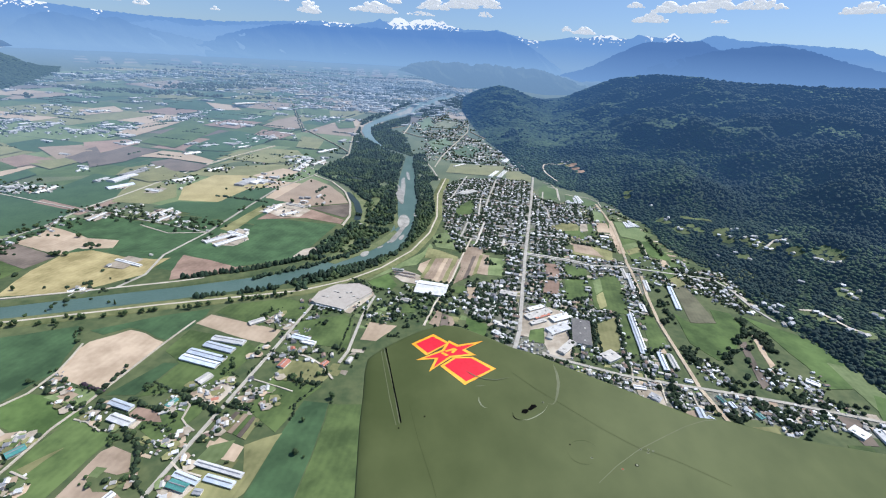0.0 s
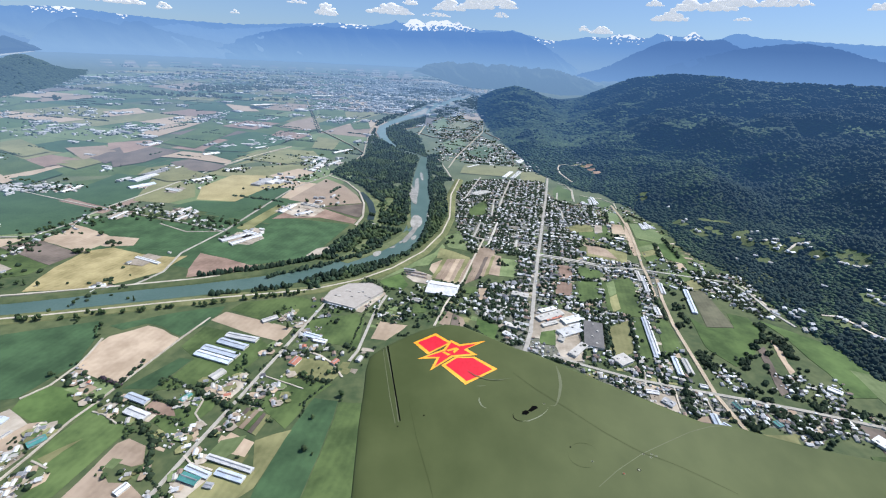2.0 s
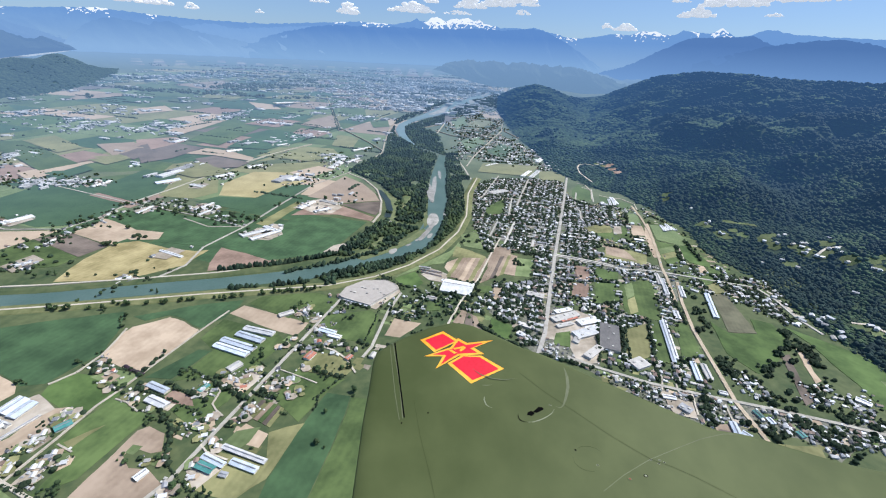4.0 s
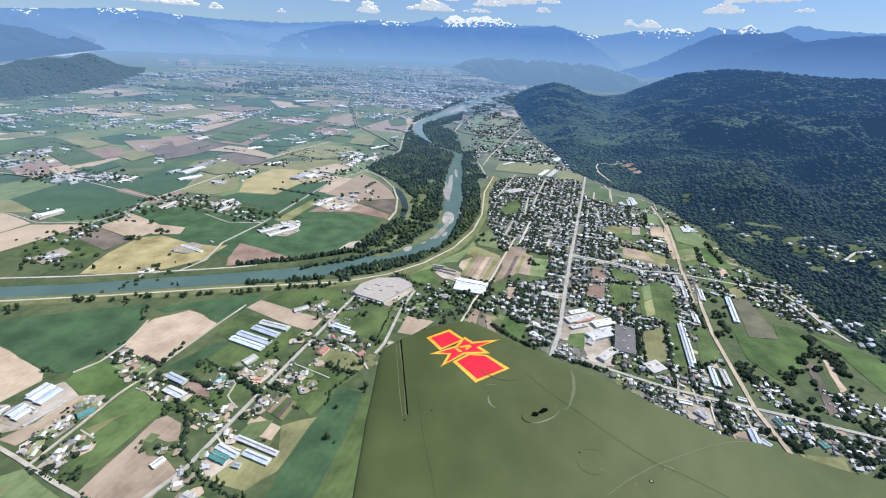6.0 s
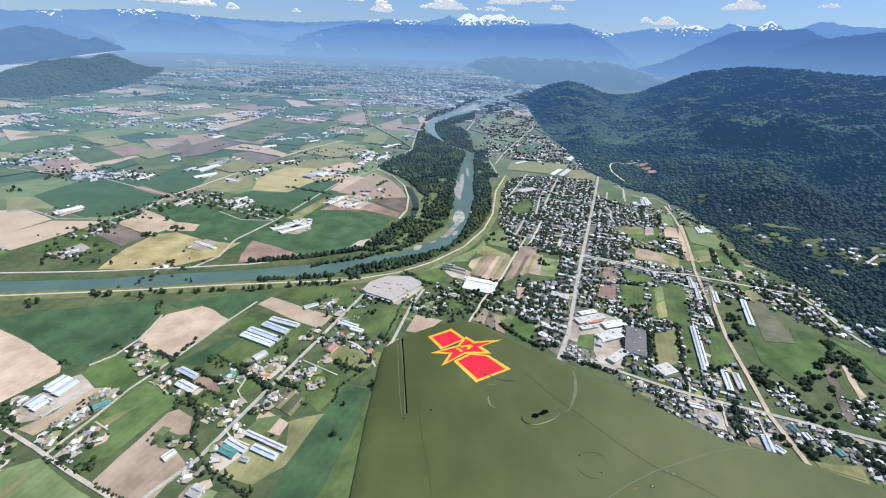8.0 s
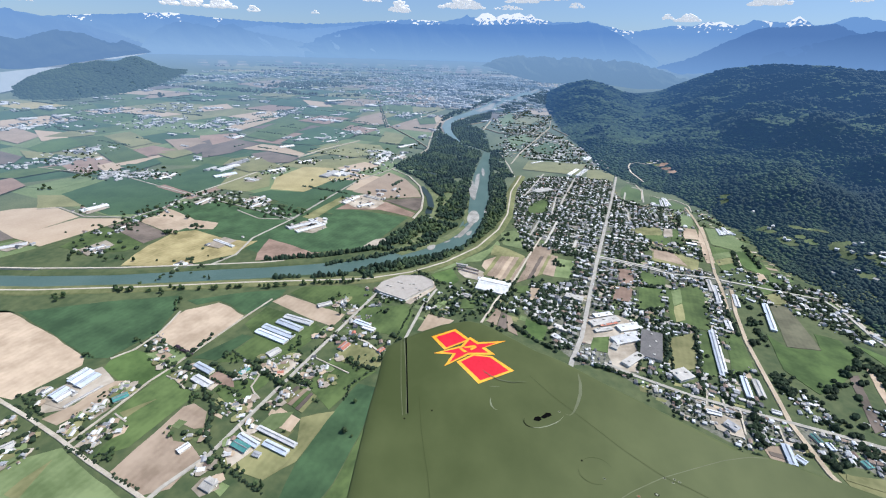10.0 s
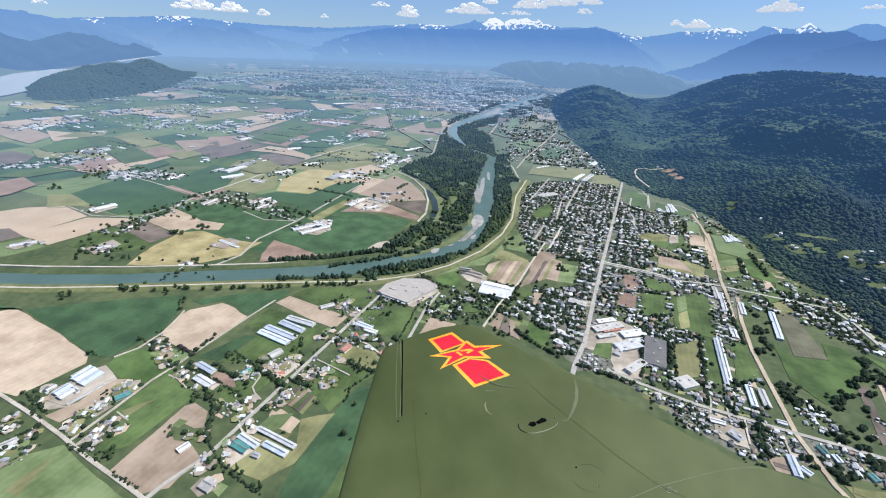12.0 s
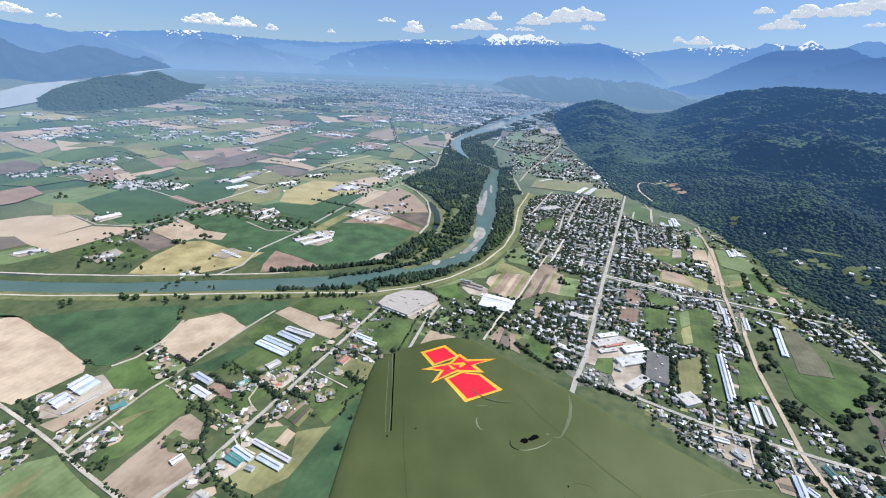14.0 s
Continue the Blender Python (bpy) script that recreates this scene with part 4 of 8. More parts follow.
strip("bank", bank_grass, 46, [(-1489, 618), (-1184, 695), (-945, 776), (-692, 872), (-469, 948), (-381, 978), (-269, 1050), (-186, 1142), (-106, 1277), (-55, 1448), (-33, 1619), (-41, 1929), (-9, 2227)], "grassed flood dyke along the river", lift=2.0, crown=3.5, category='bank')
strip("track", gravel, 8, [(-1644, 704), (-1303, 784), (-1102, 843), (-900, 916), (-717, 987), (-662, 1015)], "pale gravel road on top of the dyke", lift=5.2)
strip("track", gravel, 7, [(-1483, 614), (-1182, 693), (-943, 774), (-691, 869), (-467, 945), (-380, 975), (-269, 1047), (-185, 1138), (-106, 1272), (-54, 1442), (-33, 1619), (-41, 1929), (-9, 2227)], "pale track on top of the flood dyke", lift=5.8)
strip("road", pale_road, 11.5, [(105, 456), (136, 587), (175, 771), (201, 860), (236, 1053), (278, 1278), (342, 1595), (436, 2072), (498, 2400)], "straight pale main street through the town", lift=1.8)
for line, wide in (([(109, 2317), (25, 1902)], 8), ([(273, 2289), (208, 1958), (180, 1800)], 8), ([(94, 1592), (61, 1424)], 8), ([(162, 1600), (116, 1370)], 9), ([(225, 1434), (206, 1338)], 10),
                   ([(166, 1916), (141, 1673)], 7), ([(495, 2093), (456, 1904)], 8), ([(449, 1889), (460, 1800), (444, 1693)], 8), ([(205, 1571), (338, 1553)], 6), ([(205, 1492), (320, 1462)], 6), ([(220, 1745), (366, 1709)], 6),
                   ([(286, 1322), (334, 1312), (414, 1291), (468, 1272)], 8), ([(543, 2200), (586, 2171), (552, 1960)], 7), ([(20, 1895), (160, 1915), (392, 1850)], 6), ([(70, 1430), (210, 1400), (300, 1385)], 6)):
    strip("street", pale_road, wide, line, "pale residential street between houses and trees", lift=1.7)
strip("road", asphalt, 7.5, [(-445, 296), (-439, 319), (-411, 382), (-401, 450), (-385, 548), (-366, 671), (-345, 807), (-321, 958), (-310, 1005)], "straight country road past farms", lift=1.8)
strip("road", gravel, 7, [(-1069, 424), (-869, 394), (-754, 371), (-671, 352), (-581, 328), (-466, 302), (-380, 280)], "wide country road beside a field", lift=1.8)
strip("road", gravel, 4.5, [(-645, 345), (-639, 419), (-635, 495), (-624, 544), (-618, 588), (-595, 731), (-577, 818)], "narrow farm road between fields", lift=1.8)
strip("road", asphalt, 7, [(-2384, 1598), (-2110, 1581), (-1903, 1616), (-1393, 1470), (-1058, 1399), (-826, 1331), (-859, 1143), (-832, 1019), (-860, 933)], "country road between fields on the plain", lift=1.8)
strip("road", asphalt, 9, [(-826, 1331), (-812, 1601), (-792, 1894), (-703, 2148), (-657, 2439), (-644, 2694), (-697, 2972), (-801, 3577), (-876, 4268)], "road along the edge of the river woods", lift=1.8)
strip("track", gravel, 9, [(-703, 2148), (-578, 2047), (-476, 1892), (-416, 1733), (-383, 1576), (-387, 1470)], "curved pale dyke track round a field", lift=3.0)
strip("road", asphalt, 9, [(-1382, 1489), (-1359, 1669), (-1336, 1941), (-1317, 2182), (-1255, 2472), (-1162, 2794)], "road past farmhouses on the plain", lift=1.8)
strip("road", asphalt, 8, [(-1794, 1154), (-1730, 1190), (-1562, 1142), (-1396, 1181), (-1368, 1299), (-1382, 1457)], "country road with farms", lift=1.8)
strip("road", dirt, 10, [(592, 504), (579, 542), (564, 585), (555, 686), (562, 757), (569, 840), (578, 936), (603, 1068), (638, 1195)], "broad graded dirt corridor", lift=1.8)
strip("road", dirt, 10, [(584, 1061), (615, 1209), (627, 1292), (667, 1466), (697, 1631), (714, 1792), (721, 1941)], "broad graded dirt corridor along the hill", lift=1.9)
strip("road", asphalt, 9, [(241, 776), (299, 749), (400, 716), (501, 697), (611, 680), (725, 659), (821, 637), (931, 612)], "cross road lined with houses", lift=1.8)
for line in ([(454, 722), (448, 679)], [(476, 698), (463, 639)], [(530, 677), (523, 632), (526, 606)], [(433, 741), (418, 698)]):
    strip("lane", gravel, 4, line, "short pale drive between houses", lift=1.7)
strip("road", asphalt, 9, [(278, 1312), (399, 1283), (494, 1252), (596, 1258), (716, 1233), (871, 1203), (890, 1132), (890, 1039), (909, 970)], "cross street at the foot of the hill", lift=1.8)
strip("road", asphalt, 7, [(-206, 700), (-196, 739), (-192, 881), (-177, 979)], "lane behind the large roofed building", lift=1.8)
strip("lane", gravel, 6, [(-36, 853), (-11, 965), (28, 1084), (64, 1258), (101, 1419)], "gravel lane between plots", lift=1.8)
strip("lane", gravel, 5, [(-310, 724), (-272, 712), (-238, 690), (-206, 651)], "farm drive", lift=1.8)
strip("lane", gravel, 6, [(-1079, 1361), (-946, 1305), (-826, 1331)], "farm lane", lift=1.8)
strip("lane", gravel, 4, [(-742, 566), (-738, 624), (-747, 669), (-759, 712)], "grassy lane between fields", lift=1.8)
strip("lane", gravel, 3.5, [(-403, 507), (-424, 519), (-438, 531), (-440, 546), (-442, 562), (-454, 572)], "curved farm drive", lift=1.8)
strip("lane", gravel, 3.5, [(-405, 447), (-387, 435), (-371, 431), (-346, 426)], "curved farm drive", lift=1.8)
strip("lane", gravel, 3.5, [(-615, 516), (-590, 512), (-554, 495)], "farm drive", lift=1.8)
strip("lane", gravel, 3.5, [(-627, 415), (-592, 405)], "farm drive", lift=1.8)
strip("lane", gravel, 3, [(-363, 638), (-301, 620), (-272, 611)], "farm drive", lift=1.8)
strip("lane", gravel, 4, [(-764, 530), (-742, 566)], "grassy lane between fields", lift=1.8)
strip("road", asphalt, 8, [(-81, 2487), (-44, 2784), (40, 3254), (154, 3888), (171, 4347)], "road along the foot of the hills", lift=1.8)
strip("road", asphalt, 8, [(498, 2400), (480, 2534), (456, 2744), (409, 2981), (362, 3378), (266, 3643), (179, 3899)], "road along the foot of the mountain", lift=1.8)
for line in ([(-556, 3780), (-422, 4032)], [(-388, 3552), (-387, 4089)], [(-417, 3690), (-248, 3480), (-135, 3483), (155, 3684)], [(-172, 2743), (-90, 2433), (-41, 2200)]):
    strip("lane", asphalt, 9, line, "pale lane between farms beside the river woods", lift=1.8)
strip("canal_water", water, 70, [(-1613, 637), (-1232, 731), (-1045, 790), (-858, 868), (-683, 937), (-587, 980), (-503, 1021)], "turquoise silty canal water", lift=0.9, category='river')
for line in ([(533, 2284), (571, 2252), (578, 2143), (551, 1998)], [(604, 2075), (648, 2044), (699, 2041), (742, 1970), (731, 1890)], [(752, 1478), (729, 1370)]):
    strip("lane", gravel, 5, line, "pale lane below the wooded slope", lift=1.8)
strip("railway", asphalt, 6, [(-1181, 3414), (-1496, 4186), (-1862, 5088), (-2261, 6041)], "straight pale track on the plain", lift=1.8)
strip("railway", asphalt, 6, [(-1200, 3498), (-1030, 3278), (-806, 2974), (-657, 2744)], "straight pale track on the plain", lift=1.8)
WOODS_D = [(-815, 3890), (-750, 3546), (-648, 3226), (-497, 2902), (-292, 2707), (-276, 2645), (-429, 2223), (-578, 2414), (-660, 2867), (-746, 3311)]
WOODS_NORTH = [(-815, 3890), (-768, 4329), (-703, 4814), (-616, 5618), (-550, 6384), (-661, 5966), (-746, 5073), (-847, 4569), (-881, 4175)]
WOODS_SOUTH = [(-403, 5293), (-276, 5921), (-131, 6019), (-101, 5303), (-313, 4691)]
WOODS_SPUR = [(-244, 6700), (-45, 7042), (126, 8089), (256, 7066), (234, 5701), (-56, 5995)]
WOODS_BEND = [(-227, 2772), (-166, 2875), (-100, 2361), (-41, 2200), (-141, 2160), (-208, 2454)]
NEAR_LEFT = [(-593, 326), (-559, 511), (-529, 675), (-345, 807), (-212, 668), (-262, 504), (-300, 357), (-393, 313)]
EAST = [(306, 1134), (277, 982), (352, 967), (316, 765), (365, 754), (409, 714), (527, 675), (566, 838), (581, 1020), (603, 1140), (601, 1248), (414, 1271)]
WEST = [(-345, 807), (-327, 920), (-234, 871), (-220, 874), (-107, 987), (32, 1004), (72, 916), (39, 859), (-101, 863), (-166, 778), (-177, 675), (-229, 646), (-292, 568), (-354, 554), (-342, 677)]
UPPER = [(-159, 2611), (-176, 3288), (-348, 4114), (-311, 5026), (-66, 5439), (195, 4779), (154, 3888), (22, 3137), (-55, 2647)]
HEDGES = [(414, 1008), (371, 777), (472, 950), (418, 719), (603, 1206), (566, 954), (-617, 579), (-618, 655), (-550, 568), (-447, 535), (-519, 505), (-459, 457), (-464, 456), (-430, 399), (-464, 578), (-375, 550), (39, 859), (144, 784), (181, 772), (295, 742), (344, 965), (310, 763), (-300, 716), (-249, 738), (-292, 650), (-223, 630), (425, 1038), (345, 1006), (366, 1149), (453, 1153)]
RIVER = [(-532, 1025), (-512, 1041), (-402, 1128), (-313, 1206), (-249, 1302), (-200, 1420), (-190, 1589), (-226, 1874), (-256, 2172), (-266, 2425), (-274, 2737), (-210, 2691), (-178, 2319), (-148, 1992), (-124, 1818), (-115, 1564), (-121, 1387), (-153, 1265), (-262, 1155), (-381, 1070), (-481, 974), (-507, 975)]
RIVER_UP = [(-486, 2928), (-641, 3256), (-744, 3581), (-786, 3906), (-752, 4249), (-679, 4671), (-591, 5427), (-525, 6143), (-330, 6732), (-277, 7290), (-111, 7772), (9, 8689), (57, 8163), (-50, 7246), (-155, 6580), (-208, 6043), (-358, 6017), (-426, 5536), (-461, 4910), (-524, 4664), (-628, 4365), (-690, 4076), (-701, 3806), (-653, 3504), (-579, 3261), (-456, 2942)]
BAR_A = [(-252, 2105), (-254, 2220), (-217, 2127), (-185, 1932), (-183, 1817), (-205, 1837), (-224, 1969)]
BAR_B = [(-187, 1544), (-182, 1633), (-151, 1614), (-137, 1539), (-150, 1486), (-171, 1480)]
BAR_C = [(-132, 1647), (-122, 1708), (-102, 1655), (-102, 1587), (-120, 1569)]
BAR_D = [(-134, 1815), (-116, 1837), (-103, 1759), (-119, 1724)]
BAR_E = [(-193, 1354), (-173, 1437), (-160, 1544), (-148, 1510), (-160, 1413), (-178, 1333)]
BAR_F = [(-254, 1995), (-246, 2082), (-196, 1872), (-188, 1749), (-220, 1820)]
BAR_G = [(-236, 2350), (-213, 2293), (-196, 2144), (-219, 2205)]
LEFT_BANK = [(-533, 1029), (-514, 1045), (-403, 1132), (-314, 1210), (-250, 1307), (-201, 1426), (-191, 1596), (-226, 1874), (-256, 2172), (-266, 2425), (-274, 2737)]
RIGHT_BANK = [(-210, 2691), (-178, 2319), (-148, 1992), (-124, 1818), (-115, 1564), (-121, 1387), (-153, 1265), (-262, 1155), (-381, 1070), (-432, 1021)]
WOODS_A = [(-712, 2195), (-665, 2467), (-610, 2761), (-653, 3273), (-500, 3004), (-368, 2812), (-284, 2699), (-270, 2289), (-238, 1917), (-202, 1606), (-209, 1446), (-258, 1315), (-327, 1220), (-414, 1163), (-423, 1233), (-391, 1409), (-345, 1500), (-336, 1662), (-395, 1842), (-501, 2005), (-590, 2088)]
WOODS_B = [(-203, 2694), (-128, 2336), (-69, 2016), (-43, 1630), (-68, 1473), (-113, 1323), (-192, 1168), (-291, 1066), (-405, 996), (-424, 1026), (-291, 1127), (-151, 1252), (-114, 1383), (-105, 1560), (-119, 1819), (-165, 2201)]
WOODS_C = [(-706, 3804), (-677, 4005), (-575, 4397), (-443, 4762), (-405, 4196), (-538, 3824), (-388, 3552), (-293, 3108), (-230, 2735), (-300, 2813), (-448, 2946), (-566, 3241), (-648, 3507)]
TOWN = [(10, 2122), (87, 2257), (467, 2331), (444, 1901), (539, 1889), (610, 1698), (484, 1520), (442, 1408), (436, 1297), (395, 1266), (365, 1148), (306, 1134), (278, 990), (223, 951), (175, 771), (133, 812), (128, 879), (65, 922), (69, 1077), (188, 1112), (222, 1307), (63, 1311), (-2, 1342), (2, 1564), (-39, 1843)]
TOWN_EAST = [(449, 1969), (544, 1914), (658, 2029), (731, 1890), (653, 1462), (598, 1317), (468, 1284), (436, 1297), (442, 1408)]
CROSS = [(439, 1310), (620, 1306), (661, 1255), (627, 1115), (569, 1044), (557, 1083), (559, 1168), (532, 1210), (427, 1213)]
FOOT_ROW = [(736, 1281), (797, 1274), (899, 1256), (910, 1206), (835, 1134), (778, 1135), (691, 1136), (660, 1202)]
ROW_A = [(584, 782), (633, 787), (639, 697), (568, 687)]
ROW_B = [(685, 732), (784, 793), (764, 704), (679, 685)]
ROW_C = [(785, 744), (841, 749), (824, 699), (758, 697)]
ROW_D = [(569, 679), (653, 672), (644, 625), (573, 599)]
ROW_E = [(744, 678), (817, 673), (790, 602), (706, 576)]
ROW_F = [(384, 762), (428, 757), (475, 708), (488, 654), (423, 663), (371, 693)]
WORKS = [(211, 975), (277, 982), (348, 951), (308, 754), (261, 749), (240, 766), (191, 756), (173, 752)]
VILLAGE = [(-59, 2711), (1, 3129), (128, 3756), (258, 3458), (393, 3012), (490, 2606), (469, 2343), (330, 2485), (155, 2641)]
SUBURB = [(664, 1257), (765, 1292), (934, 1252), (919, 1058), (861, 993), (821, 1032), (762, 1103), (688, 1164), (613, 1154)]
SUBURB_B = [(268, 749), (398, 710), (499, 691), (568, 687), (730, 666), (843, 663), (890, 630), (889, 570), (801, 589), (733, 611), (667, 567), (634, 610), (529, 616), (438, 609), (367, 655)]
SUBURB_C = [(771, 721), (853, 765), (848, 711), (800, 667), (751, 663)]
ORCHARD = [(-220, 874), (-176, 940), (-90, 976), (-11, 965), (35, 934), (24, 892), (-46, 876), (-114, 855), (-183, 844)]


# ---- water and gravel bars ----
def sheet(name, poly, mat, lift, label, category, low=-1.0):
    """A flat sheet with a rim, over a region of the plan, its long edges cut so that it follows the land."""
    if min(math.hypot(x, y) for x, y in poly) > NEAR:
        return tagged(new(name, mesh_from(name, *draped(poly, lift * 5), [mat])), label, category, kind="structure")
    pts = []
    for (ax, ay), (bx, by) in zip(poly, poly[1:] + poly[:1]):
        n = max(1, int(math.hypot(bx - ax, by - ay) / 120)) if math.hypot(ax, ay) > NEAR * 0.9 else 1
        pts += [(ax + (bx - ax) * k / n, ay + (by - ay) * k / n) for k in range(n)]
    if sum(a[0] * b[1] - b[0] * a[1] for a, b in zip(pts, pts[1:] + pts[:1])) < 0:
        pts.reverse()
    k = len(pts)
    z = [lift * (5 if math.hypot(x, y) > NEAR else 1) for x, y in pts]
    verts = [place(x, y, h) for (x, y), h in zip(pts, z)] + [place(x, y, low) for x, y in pts]
    faces = [tuple(range(k))] + [(i, i + k, (i + 1) % k + k, (i + 1) % k) for i in range(k)]
    return tagged(new(name, mesh_from(name, verts, faces, [mat])), label, category, kind="structure")


def rounded(poly):
    """The outline with its corners cut twice."""
    for _ in range(2):
        poly = [q for (ax, ay), (bx, by) in zip(poly, poly[1:] + poly[:1]) for q in ((ax * .75 + bx * .25, ay * .75 + by * .25), (ax * .25 + bx * .75, ay * .25 + by * .75))]
    return poly


BACKWATERS = [[(-583, 2150), (-490, 2140), (-358, 2050)], [(-470, 1890), (-447, 1853), (-393, 1752), (-355, 1631), (-345, 1540)]]
WOOD_GLADES = [[(-453, 1916), (-382, 1813), (-326, 1744), (-325, 1592), (-286, 1472), (-328, 1491), (-351, 1633), (-396, 1779)],
               [(-375, 1169), (-343, 1255), (-331, 1334), (-307, 1350), (-302, 1250), (-234, 1335), (-187, 1460), (-167, 1427), (-215, 1307), (-263, 1230), (-332, 1152)],
               [(-212, 1602), (-204, 1652), (-170, 1520), (-185, 1462)], [(-331, 1829), (-303, 1868), (-296, 1700), (-307, 1598)]]
sheet("river_water", RIVER, water, 1.0, "turquoise silty river bend", "river")
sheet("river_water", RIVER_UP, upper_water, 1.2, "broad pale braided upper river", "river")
for bar in ([(-634, 4698), (-561, 5192), (-509, 5992), (-473, 5013), (-558, 4693)], [(-279, 6581), (-129, 6979), (-156, 6237), (-242, 6098)], [(-145, 7392), (-7, 8384), (17, 8131), (-79, 7332)]):
    sheet("gravel_bar", bar, shingle_bar, 1.6, "pale gravel bank of the upper river", "gravel bar")
for k, bar in enumerate(([(-273, 1242), (-246, 1266), (-243, 1227), (-261, 1208)], [(-230, 1283), (-203, 1318), (-211, 1288)], [(-201, 1341), (-189, 1357), (-191, 1327)], [(-165, 1390), (-145, 1424), (-145, 1378), (-157, 1362)], [(-246, 2161), (-230, 2226), (-222, 2131), (-232, 2098)])):
    sheet("gravel_bar", rounded(bar), shingle_bar, 1.5 + 0.06 * k, "narrow pale gravel streak in the shallow river", "gravel bar")
for line, wide in zip(BACKWATERS, (34, 30)):
    strip("backwater", still_water, wide, line, "dark still backwater in the river woods", lift=1.3, category="river")
for glade_poly in WOOD_GLADES:
    sheet("glade", glade_poly, glade, 1.4, "olive grassy opening in the river woods", "clearing")
sheet("gravel_bar", rounded([(-341, 1508), (-307, 1497), (-282, 1452), (-314, 1463)]), shingle_bar, 2.4, "pale sandy bank of the backwater", "gravel bar")
for k, bar in enumerate((BAR_A, BAR_B, BAR_C, BAR_D, BAR_E, BAR_F, BAR_G)):
    mx, my = sum(p[0] for p in bar) / len(bar), sum(p[1] for p in bar) / len(bar)
    sheet("gravel_bar", [(mx + (x - mx) * (0.62 if k == 0 else 1.06), my + (y - my) * 1.04) for x, y in rounded(bar)], shingle_bar, 1.8 + 0.06 * k, "pale gravel bar in the river", "gravel bar")

# ---- patchwork of the farther plain ----
AXIS_U, AXIS_V = Vector((0.17, 0.985)), Vector((0.985, -0.17))
patch = [Batch() for _ in range(2)]
KINDS = [q for q in COVERS if q != "fallow"]
single = []
rng = random.Random(11)


def plain_at(x, y, limit=12000):
    """Whether open farmland of the far plain lies here."""
    th, r = math.degrees(math.atan2(x - MID[0], y - MID[1])), math.hypot(x - MID[0], y - MID[1])
    if r < 1500 or r > limit or th > 8:
        return False
    if th > 1 and r > table(FOOT, th) - 150:
        return False
    if HILL_FOOT[0][0] - 1 < th < HILL_FOOT[-1][0] and r > table(HILL_FOOT, th) - 60:
        return False
    for region in (WOODS_A, WOODS_B, WOODS_C, WOODS_D, WOODS_NORTH, RIVER_UP, RIVER, TOWN, VILLAGE):
        if inside(x, y, region):
            return False
    if y < 6500 and x > -330 + (y - 1500) * 0.02:
        return False
    return y > 1050 + 0.16 * (-x) * 0.5


def split(u0, u1, v0, v1):
    du, dv = u1 - u0, v1 - v0
    c = AXIS_U * ((u0 + u1) / 2) + AXIS_V * ((v0 + v1) / 2)
    size = 190 + 0.035 * c.length
    if max(du, dv) > size * rng.uniform(1.2, 2.6):
        k = rng.uniform(0.35, 0.65)
        if du > dv:
            split(u0, u0 + du * k, v0, v1), split(u0 + du * k, u1, v0, v1)
        else:
            split(u0, u1, v0, v0 + dv * k), split(u0, u1, v0 + dv * k, v1)
        return
    if not plain_at(c.x, c.y, 21000) or rng.random() < 0.12:
        return
    kind = rng.choices(range(len(KINDS)), (6, 8, 8, 1, 6, 2, 6, 10, 14, 8, 12) if c.length > 5200 and -16 < math.degrees(math.atan2(c.x, c.y)) < 3 else (16, 20, 16, 3, 14, 5, 9, 9, 6, 4, 0))[0]
    n = max(1, int(max(du, dv) / 130))
    verts, faces = [], []
    e = 4
    for i in range(n + 1):
        for j in range(n + 1):
            p = AXIS_U * (u0 + e + (du - 2 * e) * i / n) + AXIS_V * (v0 + e + (dv - 2 * e) * j / n)
            verts.append(place(p.x, p.y, 0.15 if p.length < NEAR else 1.0))
    for i in range(n):
        for j in range(n):
            a = i * (n + 1) + j
            faces.append((a, a + 1, a + n + 2, a + n + 1))
    if c.length < 6500 and len(single) < 280:
        word = KINDS[kind]
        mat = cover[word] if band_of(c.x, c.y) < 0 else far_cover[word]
        single.append(tagged(new("field", mesh_from("field", verts, faces, [mat])), LABELS[word], "field", kind="structure"))
    else:
        patch[band_of(c.x, c.y) + 1].add(verts, faces, kind)


split(900, 21000, -19000, 1500)
for k, b in enumerate(patch):
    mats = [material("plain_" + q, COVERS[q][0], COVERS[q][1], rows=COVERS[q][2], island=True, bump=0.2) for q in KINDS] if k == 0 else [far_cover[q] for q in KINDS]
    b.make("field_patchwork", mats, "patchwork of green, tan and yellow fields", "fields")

# ---- trees ----


def clump(radius, height, rings, sides, seed, base=0.0, taper=0.55):
    """A ragged leafy clump as rings of jittered points."""
    r = random.Random(seed)
    verts, faces = [(r.uniform(-.1, .1) * radius, r.uniform(-.1, .1) * radius, base + height)], []
    for i in range(rings):
        s = (i + 1) / (rings + 0.3)
        wide = radius * math.sin(math.pi * (0.12 + taper * s)) if i < rings - 1 else radius * 0.45
        for j in range(sides):
            a = 2 * math.pi * (j + 0.5 * (i % 2)) / sides
            q = wide * r.uniform(0.72, 1.25)
            verts.append((q * math.cos(a), q * math.sin(a), base + height * (1 - s) * r.uniform(0.9, 1.1)))
    for j in range(sides):
        faces.append((0, 1 + j, 1 + (j + 1) % sides))
    for i in range(rings - 1):
        for j in range(sides):
            a, b = 1 + i * sides + j, 1 + i * sides + (j + 1) % sides
            faces += [(a, a + sides, b), (b, a + sides, b + sides)]
    return verts, faces


